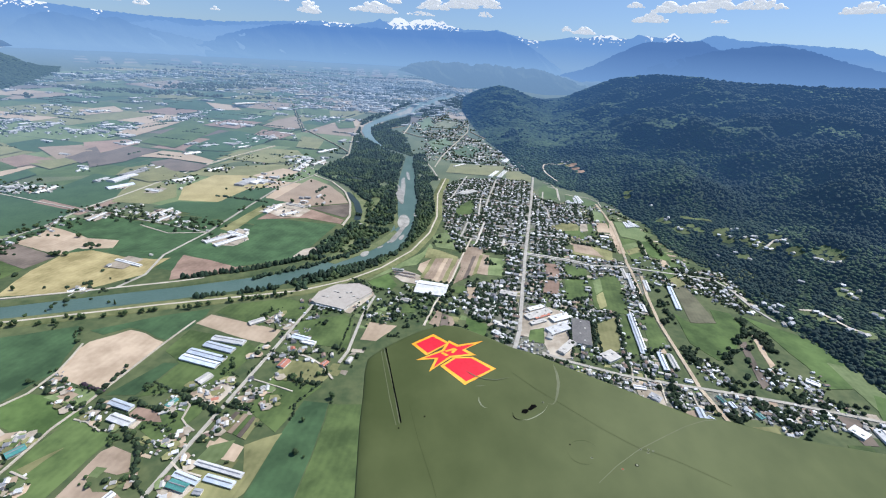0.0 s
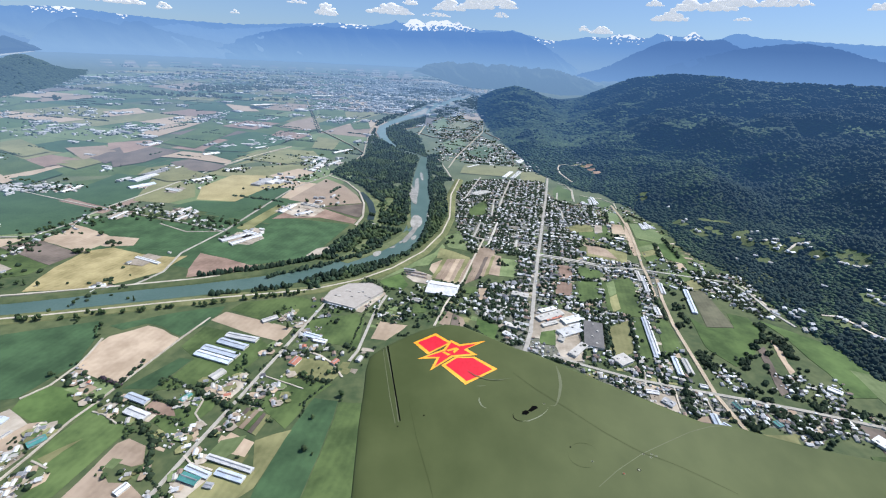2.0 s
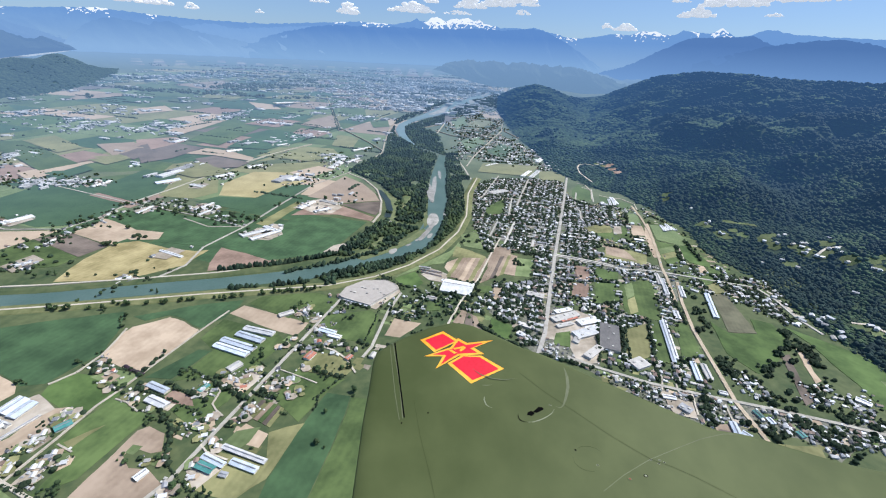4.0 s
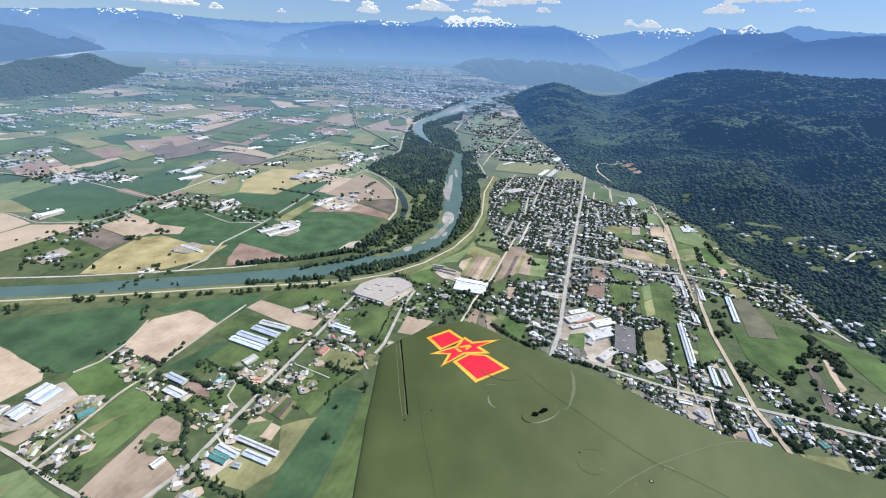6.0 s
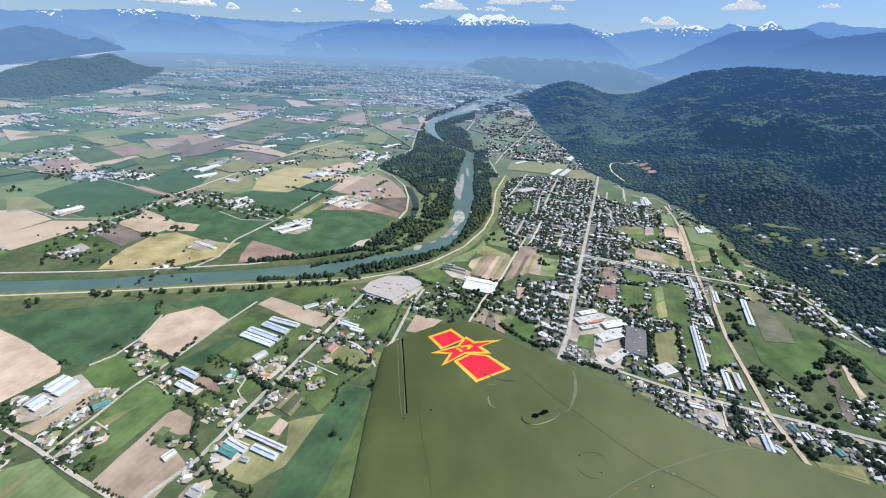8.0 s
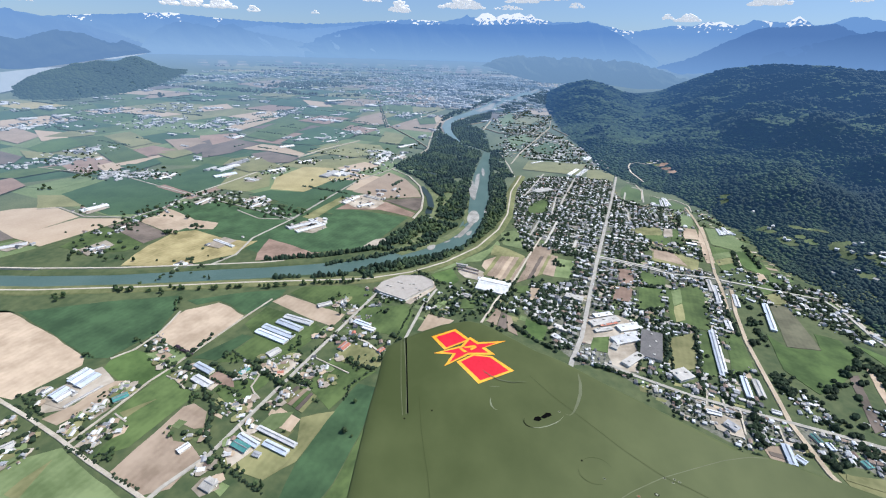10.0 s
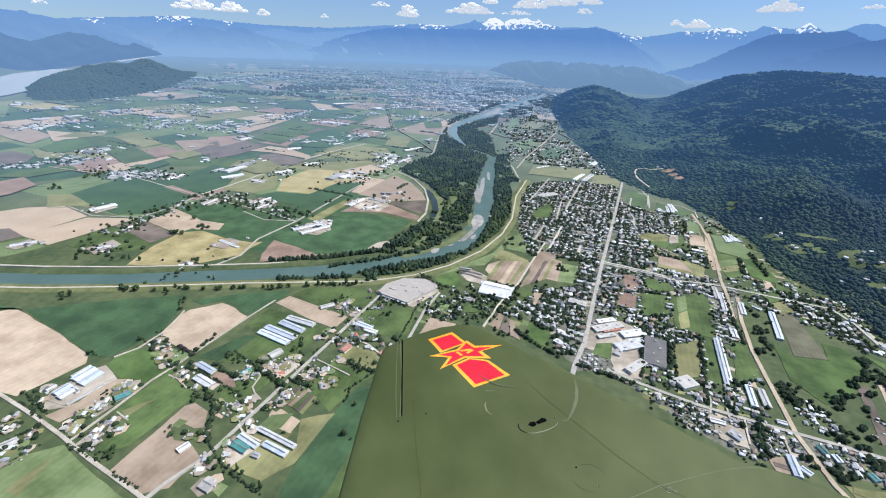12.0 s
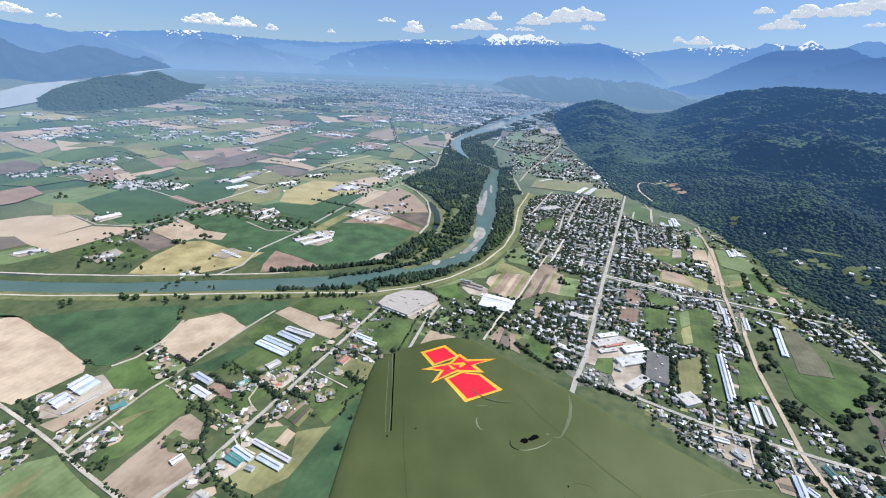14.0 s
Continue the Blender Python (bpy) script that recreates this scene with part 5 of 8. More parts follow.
def crown(kind, seed):
    """A crown of several clumps, with gaps: broad or spired."""
    r = random.Random(seed)
    v, f = [], []
    for k in range(9 if kind == "broad" else 5):
        if kind == "broad":
            a, d = r.uniform(0, 6.28), r.uniform(0.1, 0.62)
            at, size, tall = (d * math.cos(a), d * math.sin(a), r.uniform(0.3, 1.0)), r.uniform(0.38, 0.6), r.uniform(0.5, 0.75)
        else:
            at, size, tall = (r.uniform(-.06, .06), r.uniform(-.06, .06), 0.3 + k * 0.42), 0.58 * (1 - k * 0.17), 0.85
        cv, cf = clump(size, tall, 3, 6, r.randrange(10**6))
        n = len(v)
        v += [(x + at[0], y + at[1], z + at[2]) for x, y, z in cv]
        f += [tuple(i + n for i in q) for q in cf]
    return v, f


def limb(a, b, ra, rb, sides=5):
    a, b = Vector(a), Vector(b)
    q = (b - a).to_track_quat("Z", "Y")
    v = []
    for p, r in ((a, ra), (b, rb)):
        v += [tuple(p + q @ Vector((r * math.cos(6.283 * k / sides), r * math.sin(6.283 * k / sides), 0))) for k in range(sides)]
    return v, [(k, (k + 1) % sides, (k + 1) % sides + sides, k + sides) for k in range(sides)]


def trunk_mesh(kind):
    v, f = [], []
    pieces = [((0, 0, -0.05), (0.02, 0.01, 0.7), 0.055, 0.035)]
    if kind == "broad":
        pieces += [((0.02, 0.01, 0.5), (0.3 * math.cos(a), 0.3 * math.sin(a), 0.95), 0.03, 0.012) for a in (0.4, 2.3, 4.4)]
    else:
        pieces += [((0.02, 0.01, 0.7), (0, 0, 2.2), 0.035, 0.01)]
    for p in pieces:
        pv, pf = limb(*p)
        n = len(v)
        v += pv
        f += [tuple(i + n for i in q) for q in pf]
    return mesh_from("trunk", v, f, [bark])


TREE_KINDS = [("broad", k) for k in range(5)] + [("spire", k) for k in range(3)]
tree_meshes = [(kind, trunk_mesh(kind), mesh_from("crown", *crown(kind, 50 + s), [leaf])) for kind, s in TREE_KINDS]
clump_shapes = [clump(1.0, 1.5, 3, 6, 300 + k, -0.15) for k in range(8)]
spire_shapes = [clump(0.8, 2.4, 3, 5, 330 + k, -0.2, 0.75) for k in range(4)]
far_clumps = [clump(1.0, 1.5, 2, 5, 360 + k, -0.15) for k in range(6)]
far_spires = [clump(0.8, 2.4, 2, 5, 390 + k, -0.2, 0.75) for k in range(4)]
canopy_shapes = []  # low domes for the far canopy
for k in range(6):
    r = random.Random(420 + k)
    ring = [(q * math.cos(1.2566 * j), q * math.sin(1.2566 * j), r.uniform(-0.1, 0.35)) for j in range(5) for q in (r.uniform(0.75, 1.25),)]
    canopy_shapes.append(([(r.uniform(-.2, .2), r.uniform(-.2, .2), 1.3)] + ring, [(0, 1 + j, 1 + (j + 1) % 5) for j in range(5)]))
tree_count, tree_rest = [0], Batch()


def tree(x, y, size, tall=1.0, spire=False):
    """A single tree; the first few hundred are things of their own, the others join the rest."""
    if tree_count[0] < 300:
        pool = [q for q in tree_meshes if (q[0] == "spire") == spire]
        kind, trunk, top = rng.choice(pool)
        ob = new("tree")
        ob.empty_display_size = 1
        s = size * 0.62
        ob.matrix_basis = Matrix.Translation(place(x, y, 0.3)) @ Matrix.Rotation(rng.uniform(0, 6.28), 4, "Z") @ Matrix.Diagonal((s, s, s * tall, 1))
        tagged(ob, "tall narrow dark green conifer" if spire else "round dark green broadleaf tree", "tree", "scattered farm trees")
        part("trunk", trunk, ob, "grey-brown bark")
        part("crown", top, ob)
        tree_count[0] += 1
    else:
        scatter(tree_rest, x, y, size * 0.55, spire=spire, tall=tall)


def scatter(batch, x, y, size, z=0.0, mat=0, spire=False, tall=1.0, plain=False, shapes=None):
    v, f = rng.choice(shapes or (far_spires if spire else far_clumps) if plain else spire_shapes if spire else clump_shapes)
    s = shrink(x, y)
    o = place(x, y, z)
    a = rng.uniform(0, 6.28)
    c, q = math.cos(a) * size * s, math.sin(a) * size * s
    arr = np.asarray(v)
    out = np.stack([o.x + arr[:, 0] * c - arr[:, 1] * q, o.y + arr[:, 0] * q + arr[:, 1] * c, o.z + arr[:, 2] * size * s * tall], 1)
    batch.add(out, f, mat)


for x, y in [(-982, 748), (-964, 749), (-948, 753), (-912, 767), (-874, 770), (-851, 795), (-837, 799), (-822, 802), (-796, 808), (-757, 821), (-749, 825), (-740, 828), (-722, 835), (-711, 837), (-696, 844), (-1077, 688), (-1084, 674), (-1114, 685)] + [(-633, 862), (-624, 864), (-605, 877), (-595, 883), (-587, 888), (-537, 903), (-511, 915), (-498, 921), (-489, 924), (-469, 935), (-463, 936), (-438, 945), (-427, 948), (-406, 956)]:
    for k in range(2):
        tree(x + rng.uniform(-12, 12), y + rng.uniform(-4, 4), rng.uniform(7, 11.5), rng.uniform(1.1, 1.8))
for x, y in [(-817, 527), (-806, 526), (-864, 759), (-793, 734), (-776, 718), (-802, 752), (-786, 743), (-761, 594), (-744, 588), (-747, 627), (-649, 587), (-633, 583), (-619, 582), (-685, 547), (-626, 543), (-639, 549), (-574, 508), (-566, 512), (-524, 483), (-514, 478), (-512, 489), (-497, 484), (-489, 504), (-493, 493), (-509, 407), (-499, 405), (-463, 409), (-454, 411), (-562, 337), (-558, 343), (-560, 350), (-540, 596), (-551, 603), (-523, 591), (-512, 585), (-442, 695), (-427, 688), (-424, 674), (-409, 666), (-425, 655), (-385, 548), (-374, 547), (-342, 554), (-339, 558), (-345, 564), (-301, 528), (-296, 530), (-317, 450)]:
    for k in range(2):
        tree(x + rng.uniform(-6, 6), y + rng.uniform(-6, 6), 4 + 7.5 * rng.random() ** 2)
for x, y in [(-365, 372), (-351, 365), (-346, 371), (-364, 358), (-335, 368), (-388, 377), (-383, 364), (-401, 374), (-308, 356), (-293, 354), (-218, 476), (-207, 473), (-226, 545), (-235, 663), (-224, 665), (-192, 589), (-189, 597), (-295, 641), (-287, 651), (-276, 640), (-255, 736), (-239, 730), (-378, 800), (-355, 781), (-333, 822), (-295, 831), (-284, 841), (-373, 839), (-425, 854), (-420, 869), (-420, 883), (-176, 694), (-920, 940), (-899, 983), (-385, 548), (-1086, 899), (-1146, 902), (-1122, 897), (-1161, 881), (-1270, 853), (-955, 794), (-930, 821), (-925, 825), (-818, 870), (-802, 861), (-242, 1043), (-232, 1052), (-216, 1042)]:
    tree(x + rng.uniform(-4, 4), y + rng.uniform(-4, 4), 4.5 + 8 * rng.random() ** 1.6, rng.uniform(0.9, 1.4), rng.random() < 0.2)
for x, y in [(-1387, 1433), (-1377, 1451), (-1356, 1473), (-1819, 1783), (-1965, 1735), (-2044, 1552), (-2047, 1580), (-2042, 1602), (-2066, 1545), (-2063, 1517), (-2042, 1373), (-1999, 1361), (-2015, 1341), (-1401, 1221), (-1396, 1240), (-1387, 1255), (-1387, 1293), (-1289, 1321), (-1193, 1237), (-1159, 1098), (-1134, 1095), (-1223, 1422), (-1212, 1439), (-1140, 1410), (-894, 1368), (-874, 1354), (-846, 1406), (-823, 1387), (-824, 1432), (-660, 1702), (-813, 1577), (-1270, 1962), (-1263, 1989), (-1208, 2109), (-1236, 2362), (-1156, 2423), (-1024, 2504), (-1009, 2561), (-977, 2627), (-898, 2515), (-892, 2604), (-770, 2703), (-754, 2785), (-751, 2846), (-749, 2996), (-1118, 1174), (-1089, 1166), (-1164, 976)]:
    for k in range(3):
        tree(x + rng.uniform(-14, 14), y + rng.uniform(-10, 10), rng.uniform(9, 16))

# ---- woods along the river and over the mountain ----
woods = Batch()


def woods_stand(x, y):
    """False in the glades and over the backwaters."""
    if any(inside(x, y, q) for q in WOOD_GLADES) and rng.random() > 0.12:
        return False
    for line in BACKWATERS:
        for (ax, ay), (bx, by) in zip(line, line[1:]):
            dx, dy = bx - ax, by - ay
            t = max(0, min(1, ((x - ax) * dx + (y - ay) * dy) / (dx * dx + dy * dy)))
            if math.hypot(x - ax - t * dx, y - ay - t * dy) < 17:
                return False
    return True


def fill_woods(poly, step, low, high, thin=0.0):
    xs, ys = [p[0] for p in poly], [p[1] for p in poly]
    x = min(xs)
    while x < max(xs):
        y = min(ys)
        while y < max(ys):
            px, py = x + rng.uniform(-.5, .5) * step, y + rng.uniform(-.5, .5) * step
            gap = noise.noise(Vector((px / 90, py / 90, 5.0)))
            if inside(px, py, poly) and rng.random() > thin and gap > -0.42 and woods_stand(px, py):
                scatter(woods, px, py, rng.uniform(low, high), 0.5, int(rng.random() < 0.1 or noise.fractal(Vector((px / 130, py / 130, 7.0)), 0.9, 2.0, 3) > 0.15), spire=rng.random() < 0.2, tall=rng.uniform(0.8, 1.3))
            y += step
        x += step


fill_woods(WOODS_A, 12, 5.5, 10)
fill_woods(WOODS_B, 11, 5, 9)
fill_woods(WOODS_C, 13, 5.5, 9)
fill_woods(WOODS_D, 13, 5.5, 9)
fill_woods(WOODS_BEND, 11, 5, 9)
fill_woods(WOODS_NORTH, 22, 7, 12, 0.35)
fill_woods(WOODS_SOUTH, 20, 7, 12)
fill_woods(WOODS_SPUR, 24, 8, 14)
for (ax, ay), (bx, by) in list(zip(LEFT_BANK[:4], LEFT_BANK[1:5])) + list(zip(RIGHT_BANK, RIGHT_BANK[1:])):  # trees that lean over the water
    n = int(math.hypot(bx - ax, by - ay) / 6)
    for k in range(n):
        scatter(woods, ax + (bx - ax) * k / n + rng.uniform(-6, 10), ay + (by - ay) * k / n + rng.uniform(-8, 6), rng.uniform(4.5, 8.5), 0.5, tall=rng.uniform(1.0, 1.5))
fill_woods(ORCHARD, 11, 2.5, 5.5, 0.5)
LINE_NORTH = [(-712, 1007), (-670, 1029), (-594, 1059), (-537, 1094), (-480, 1137), (-423, 1187), (-352, 1275)]
for (ax, ay), (bx, by) in zip(LINE_NORTH, LINE_NORTH[1:]):
    n = int(math.hypot(bx - ax, by - ay) / 6)
    for k in range(n):
        scatter(woods, ax + (bx - ax) * k / n + rng.uniform(-6, 6), ay + (by - ay) * k / n + rng.uniform(-8, 8), rng.uniform(5, 8), 0.5, tall=rng.uniform(1.5, 2.4))
LINE_SOUTH = [(-632, 908), (-600, 925), (-588, 928), (-562, 941), (-533, 942), (-492, 968), (-478, 968), (-445, 990), (-391, 983), (-363, 996)]
for (ax, ay), (bx, by) in zip(LINE_SOUTH[::2], LINE_SOUTH[1::2]):
    n = int(math.hypot(bx - ax, by - ay) / 5)
    for k in range(n):
        scatter(woods, ax + (bx - ax) * k / n + rng.uniform(-5, 5), ay + (by - ay) * k / n + rng.uniform(-9, 9), rng.uniform(5, 8), 0.5, tall=rng.uniform(1.4, 2.2))
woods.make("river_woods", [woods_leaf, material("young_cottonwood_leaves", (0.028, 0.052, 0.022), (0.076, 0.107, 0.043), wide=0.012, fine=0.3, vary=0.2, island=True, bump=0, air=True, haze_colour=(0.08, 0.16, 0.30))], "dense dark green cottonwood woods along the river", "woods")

CLEARINGS = [(x, y, 14 + 11 * ((x * 7 + y) % 10) / 10) for x, y in [(727, 2703), (749, 2655), (897, 2030), (876, 1976), (925, 1692), (924, 1655), (1014, 1678), (1048, 1666), (1080, 1656), (989, 1597), (1007, 1564), (1083, 1552), (1113, 1561), (1067, 1529), (948, 1562), (939, 1583), (1081, 1490), (1132, 1477), (1154, 1440), (1176, 1400), (1204, 1414), (1080, 1385)] + [(1282, 1339), (1316, 1348), (1320, 1315), (1316, 1280), (1275, 1300), (1195, 1104), (1199, 1080), (1023, 1005), (1042, 971), (1085, 902), (1190, 991), (1235, 1363), (1154, 1465), (1228, 1473)]]
QUARRY = [(771, 2643), (789, 2576), (803, 2520), (794, 2667)]
HILL_TRACKS = ([(620, 2317), (604, 2420), (589, 2509), (594, 2613), (615, 2682), (656, 2704), (694, 2668), (764, 2698)], [(893, 1203), (900, 1177), (902, 1128), (900, 1055)], [(1159, 1406), (1178, 1416), (1212, 1439), (1249, 1431)], [(1007, 1021), (1042, 1010), (1055, 970), (1067, 931), (1090, 893)])


def slope_at(x, y):
    return mountain_height(math.degrees(math.atan2(x - MID[0], y - MID[1])), math.hypot(x - MID[0], y - MID[1]))


def clearing(x, y, r, mat, name, label):
    """An opening in the woods, draped over the hillside."""
    verts, faces, n = [], [], 14
    for k in range(4):
        for j in range(n):
            a = 2 * math.pi * j / n
            q = r * k / 3 * (1 + 0.35 * noise.noise(Vector((x, math.cos(a) * 2, math.sin(a) * 2))))
            px, py = x + q * 1.2 * math.cos(a), y + q * math.sin(a)
            verts.append(place(px, py, slope_at(px, py) + 2.5))
    for k in range(3):
        for j in range(n):
            faces.append((k * n + j, (k + 1) * n + j, (k + 1) * n + (j + 1) % n, k * n + (j + 1) % n))
    return tagged(new(name, mesh_from(name, verts, faces, [mat])), label, "clearing", kind="structure")


def hill_track(pts):
    verts, faces, line = [], [], []
    for (ax, ay), (bx, by) in zip(pts, pts[1:]):
        n = max(1, int(math.hypot(bx - ax, by - ay) / 12))
        line += [(ax + (bx - ax) * k / n, ay + (by - ay) * k / n) for k in range(n)]
    line.append(pts[-1])
    for k, (x, y) in enumerate(line):
        (ax, ay), (bx, by) = line[max(0, k - 1)], line[min(len(line) - 1, k + 1)]
        d = Vector((bx - ax, by - ay)).normalized() * 4
        z = max(slope_at(x, y), slope_at(x + d.y, y - d.x), slope_at(x - d.y, y + d.x)) + 3.5
        verts += [place(x + d.y, y - d.x, z), place(x - d.y, y + d.x, z)]
    for k in range(len(line) - 1):
        faces.append((2 * k, 2 * k + 2, 2 * k + 3, 2 * k + 1))
    SLOPE_WAYS.extend(line)
    return tagged(new("track", mesh_from("track", verts, faces, [gravel])), "pale gravel lane up the wooded slope", "track", kind="structure")


SLOPE_WAYS = []
for x, y, r in CLEARINGS:
    clearing(x, y, r, slope_glade, "glade", "pale grassy glade in the hillside forest")
for x, y in QUARRY:
    clearing(x, y, 22, cover["soil_red"], "quarry", "bare reddish quarry ground in the forest")
for pts in HILL_TRACKS:
    hill_track(pts)
OPEN = [(x, y, r * 0.95) for x, y, r in CLEARINGS] + [(x, y, 24) for x, y in QUARRY] + [(x, y, 11) for x, y in SLOPE_WAYS]
forest = Batch()
FIRST = 7.9  # spacing of the trees at the foot, in metres
th = 1.2
while th < 66:
    foot, top = smoothed(FOOT, th, 0.6), smoothed(CREST_AT, th, 1.5)
    r = foot - 10
    while r < top * 1.03:
        step = FIRST + max(0, r - 1700) * 0.0044
        a = th + rng.uniform(-.8, .8) * math.degrees(step / r)
        q = r + rng.uniform(-.8, .8) * step
        x, y = polar(a, q)
        clear = any((x - cx) ** 2 + ((y - cy) * (0.6 if y < cy else 1)) ** 2 < cr * cr for cx, cy, cr in OPEN)
        worn = noise.noise(Vector((x / 260, y / 260, 1.0))) < -0.9
        if not clear and not worn:
            z = mountain_height(a, q)
            # firs on the heights and in stands, broadleaf trees lower down, young growth in bands along the slope; the
            # mix also puts the cloud-shaded crest and the sunlit left spur into the leaf colours
            firs = noise.fractal(Vector((x / 420, y / 420, 6.0)), 0.9, 2.0, 3) + (z - 190) / 620 + max(0, a - 28) / 38
            fir = rng.random() < 0.30 + 1.5 * firs
            young = noise.fractal(Vector((a * 0.22, z / 75, 4.0)), 0.9, 2.1, 3) + noise.noise(Vector((x / 300, y / 300, 2.0))) * 0.6 - z / 1500 + (0.26 if a < 17 else 0.0) + (0.24 if 60 < z < 300 and a < 34 else 0.08 if a < 30 else 0.0) - max(0, a - 34) / 60
            kind = 2 if young > 0.06 and rng.random() < 0.8 else 1 if fir else 0
            far = r > 3300
            scatter(forest, x, y, step * (0.56 + 0.8 * rng.random() ** 1.6), z - 2, kind, kind == 1, rng.uniform(0.46, 0.8) * min(1.0, 11 / step), True, canopy_shapes if far and kind != 1 else None)
        r += step
    th += math.degrees((FIRST + max(0, foot + 500 - 1700) * 0.0044) / (foot + 500))
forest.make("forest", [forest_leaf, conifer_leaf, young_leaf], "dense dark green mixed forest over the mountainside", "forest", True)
hill_woods = Batch()
for _ in range(7500):
    a = rng.uniform(HILL_CREST[0][0], HILL_CREST[-1][0])
    q = smoothed(HILL_FOOT, a, 0.6) * rng.uniform(1.0, 1.26)
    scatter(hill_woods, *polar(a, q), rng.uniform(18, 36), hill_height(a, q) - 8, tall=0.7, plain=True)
# the leaf material holds the hill's haze as painted blue glow
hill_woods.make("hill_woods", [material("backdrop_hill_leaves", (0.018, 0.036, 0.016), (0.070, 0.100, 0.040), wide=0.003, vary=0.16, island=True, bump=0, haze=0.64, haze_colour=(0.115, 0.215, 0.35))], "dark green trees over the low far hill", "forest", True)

# ---- houses ----


def gable(w, d, h, rise, over=0.6):
    """Wall body and roof of a gabled building, on its own centre."""
    a, b = w / 2, d / 2
    body_v = [(-a, -b, -0.5), (a, -b, -0.5), (a, b, -0.5), (-a, b, -0.5), (-a, -b, h), (a, -b, h), (a, b, h), (-a, b, h), (-a, 0, h + rise), (a, 0, h + rise)]
    body_f = [(0, 1, 5, 4), (2, 3, 7, 6), (1, 2, 6, 9, 5), (3, 0, 4, 8, 7)]
    A, B, drop = a + over, b + over, over * rise / b
    t = 0.35
    roof_v = [(-A, -B, h - drop), (A, -B, h - drop), (A, 0, h + rise), (-A, 0, h + rise), (-A, B, h - drop), (A, B, h - drop)]
    roof_v = [(x, y, z + t) for x, y, z in roof_v] + roof_v
    roof_f = [(0, 1, 2, 3), (3, 2, 5, 4), (6, 7, 1, 0), (11, 10, 4, 5), (0, 3, 9, 6), (3, 4, 10, 9), (1, 7, 8, 2), (2, 8, 11, 5), (7, 6, 9, 8), (8, 9, 10, 11)]
    return (body_v, body_f), (roof_v, roof_f)


TAKEN = set()  # cells of the plan that a building already stands on


def barn(x0, y0, x1, y1, width, height, colour, label, kind):
    """A long building between two ends: gabled barn with ridge vents, or a flat warehouse with a parapet."""
    s = shrink((x0 + x1) / 2, (y0 + y1) / 2)
    a, b = place(x0, y0, 0.5), place(x1, y1, 0.5)
    d = b - a
    long = max(8.0, d.length)
    width, height = width * s, height * s * (0.66 if kind == "barn" else 0.8)
    for k in range(int(long / 6) + 1):
        for j in range(-int(width / 12) - 1, int(width / 12) + 2):
            q = (a + b) / 2 + d.normalized() * (k * 6 - long / 2) + Vector((-d.y, d.x, 0)).normalized() * j * 6
            TAKEN.add((int(q.x // 8), int(q.y // 8)))
    ob = new(kind)
    ob.matrix_basis = Matrix.Translation((a + b) / 2) @ Matrix.Rotation(math.atan2(d.y, d.x), 4, "Z")
    tagged(ob, label, "barn" if kind == "barn" else "building", "large farm and works buildings")
    rise = width * 0.12 if kind == "barn" else 0.35
    body, roof = gable(long, width, height, rise, 0.8)
    part("wall", mesh_from("wall", *body, [wall_mat]), ob)
    part("roof", mesh_from("roof", *roof, [roof_mats[colour]]), ob)
    if kind == "barn":
        vb = gable(long * 0.92, 1.6, height + rise + 0.5, 0.5, 0.2)[1]
        part("ridge_vent", mesh_from("ridge_vent", *vb, [roof_mats["grey"]]), ob)
    else:
        unit = gable(5, 4, 1.4, 0.1, 0.1)
        v, f = unit[0][0] + unit[1][0], unit[0][1] + [tuple(i + 10 for i in q) for q in unit[1][1]]
        box = mesh_from("roof_unit", v, f, [roof_mats["pale"]])
        for k in range(max(2, int(long / 25))):
            part("roof_unit", box, ob, "", pose((k + 0.5) / max(2, int(long / 25)) * long - long / 2, rng.uniform(-.3, .3) * width, height + rise))
    return ob


barn(-771, 454, -767, 491, 20, 6, "blue", "pale blue metal-roofed dairy barn beside a yard", "barn")
barn(-749, 449, -745, 486, 20, 6, "blue", "pale metal-roofed dairy barn beside a yard", "barn")
barn(-769, 417, -766, 443, 16, 6, "blue", "pale blue metal-roofed dairy barn beside a yard", "barn")
barn(-752, 412, -748, 439, 15, 6, "white", "white metal-roofed dairy barn beside a yard", "barn")
barn(-785, 461, -780, 494, 7, 5, "white", "long low white-roofed cow shed", "barn")
barn(-725, 405, -708, 463, 5, 3, "pale", "long low feed bunker beside the dairy barns", "barn")
barn(-795, 421, -793, 436, 10, 4, "white", "small white-roofed farm shed", "barn")
barn(-656, 438, -643, 457, 14, 5, "teal", "teal metal-roofed farmhouse beside a lane", "barn")
barn(-755, 438, -735, 434, 9, 5, "pale", "small pale farm shed between the barns", "barn")
barn(-480, 555, -473, 574, 10, 4, "teal", "pale green-roofed house by a curved drive", "barn")
barn(-339, 595, -328, 612, 7, 4, "pale", "small pale greenhouse in a garden", "barn")
barn(768, 1698, 760, 1631, 12, 5, "white", "white metal-roofed shed below the woods", "barn")
barn(794, 1717, 789, 1650, 12, 5, "white", "white metal-roofed shed below the woods", "barn")
barn(634, 2014, 622, 1920, 10, 5, "white", "white shed on the edge of the town", "barn")
barn(655, 2029, 642, 1926, 12, 5, "white", "white shed on the edge of the town", "barn")
barn(247, 913, 288, 937, 12, 6, "red", "rust-coloured low works roof beside the main street", "warehouse")
barn(233, 886, 273, 907, 12, 6, "pale", "pale low works roof beside the main street", "warehouse")
barn(267, 828, 293, 881, 14, 6, "pale", "pale narrow works shed beside the yard", "warehouse")
barn(303, 888, 339, 905, 14, 6, "white", "white long works roof beside the yard", "warehouse")
barn(237, 951, 280, 974, 14, 6, "white", "white shop roof beside the main street", "warehouse")
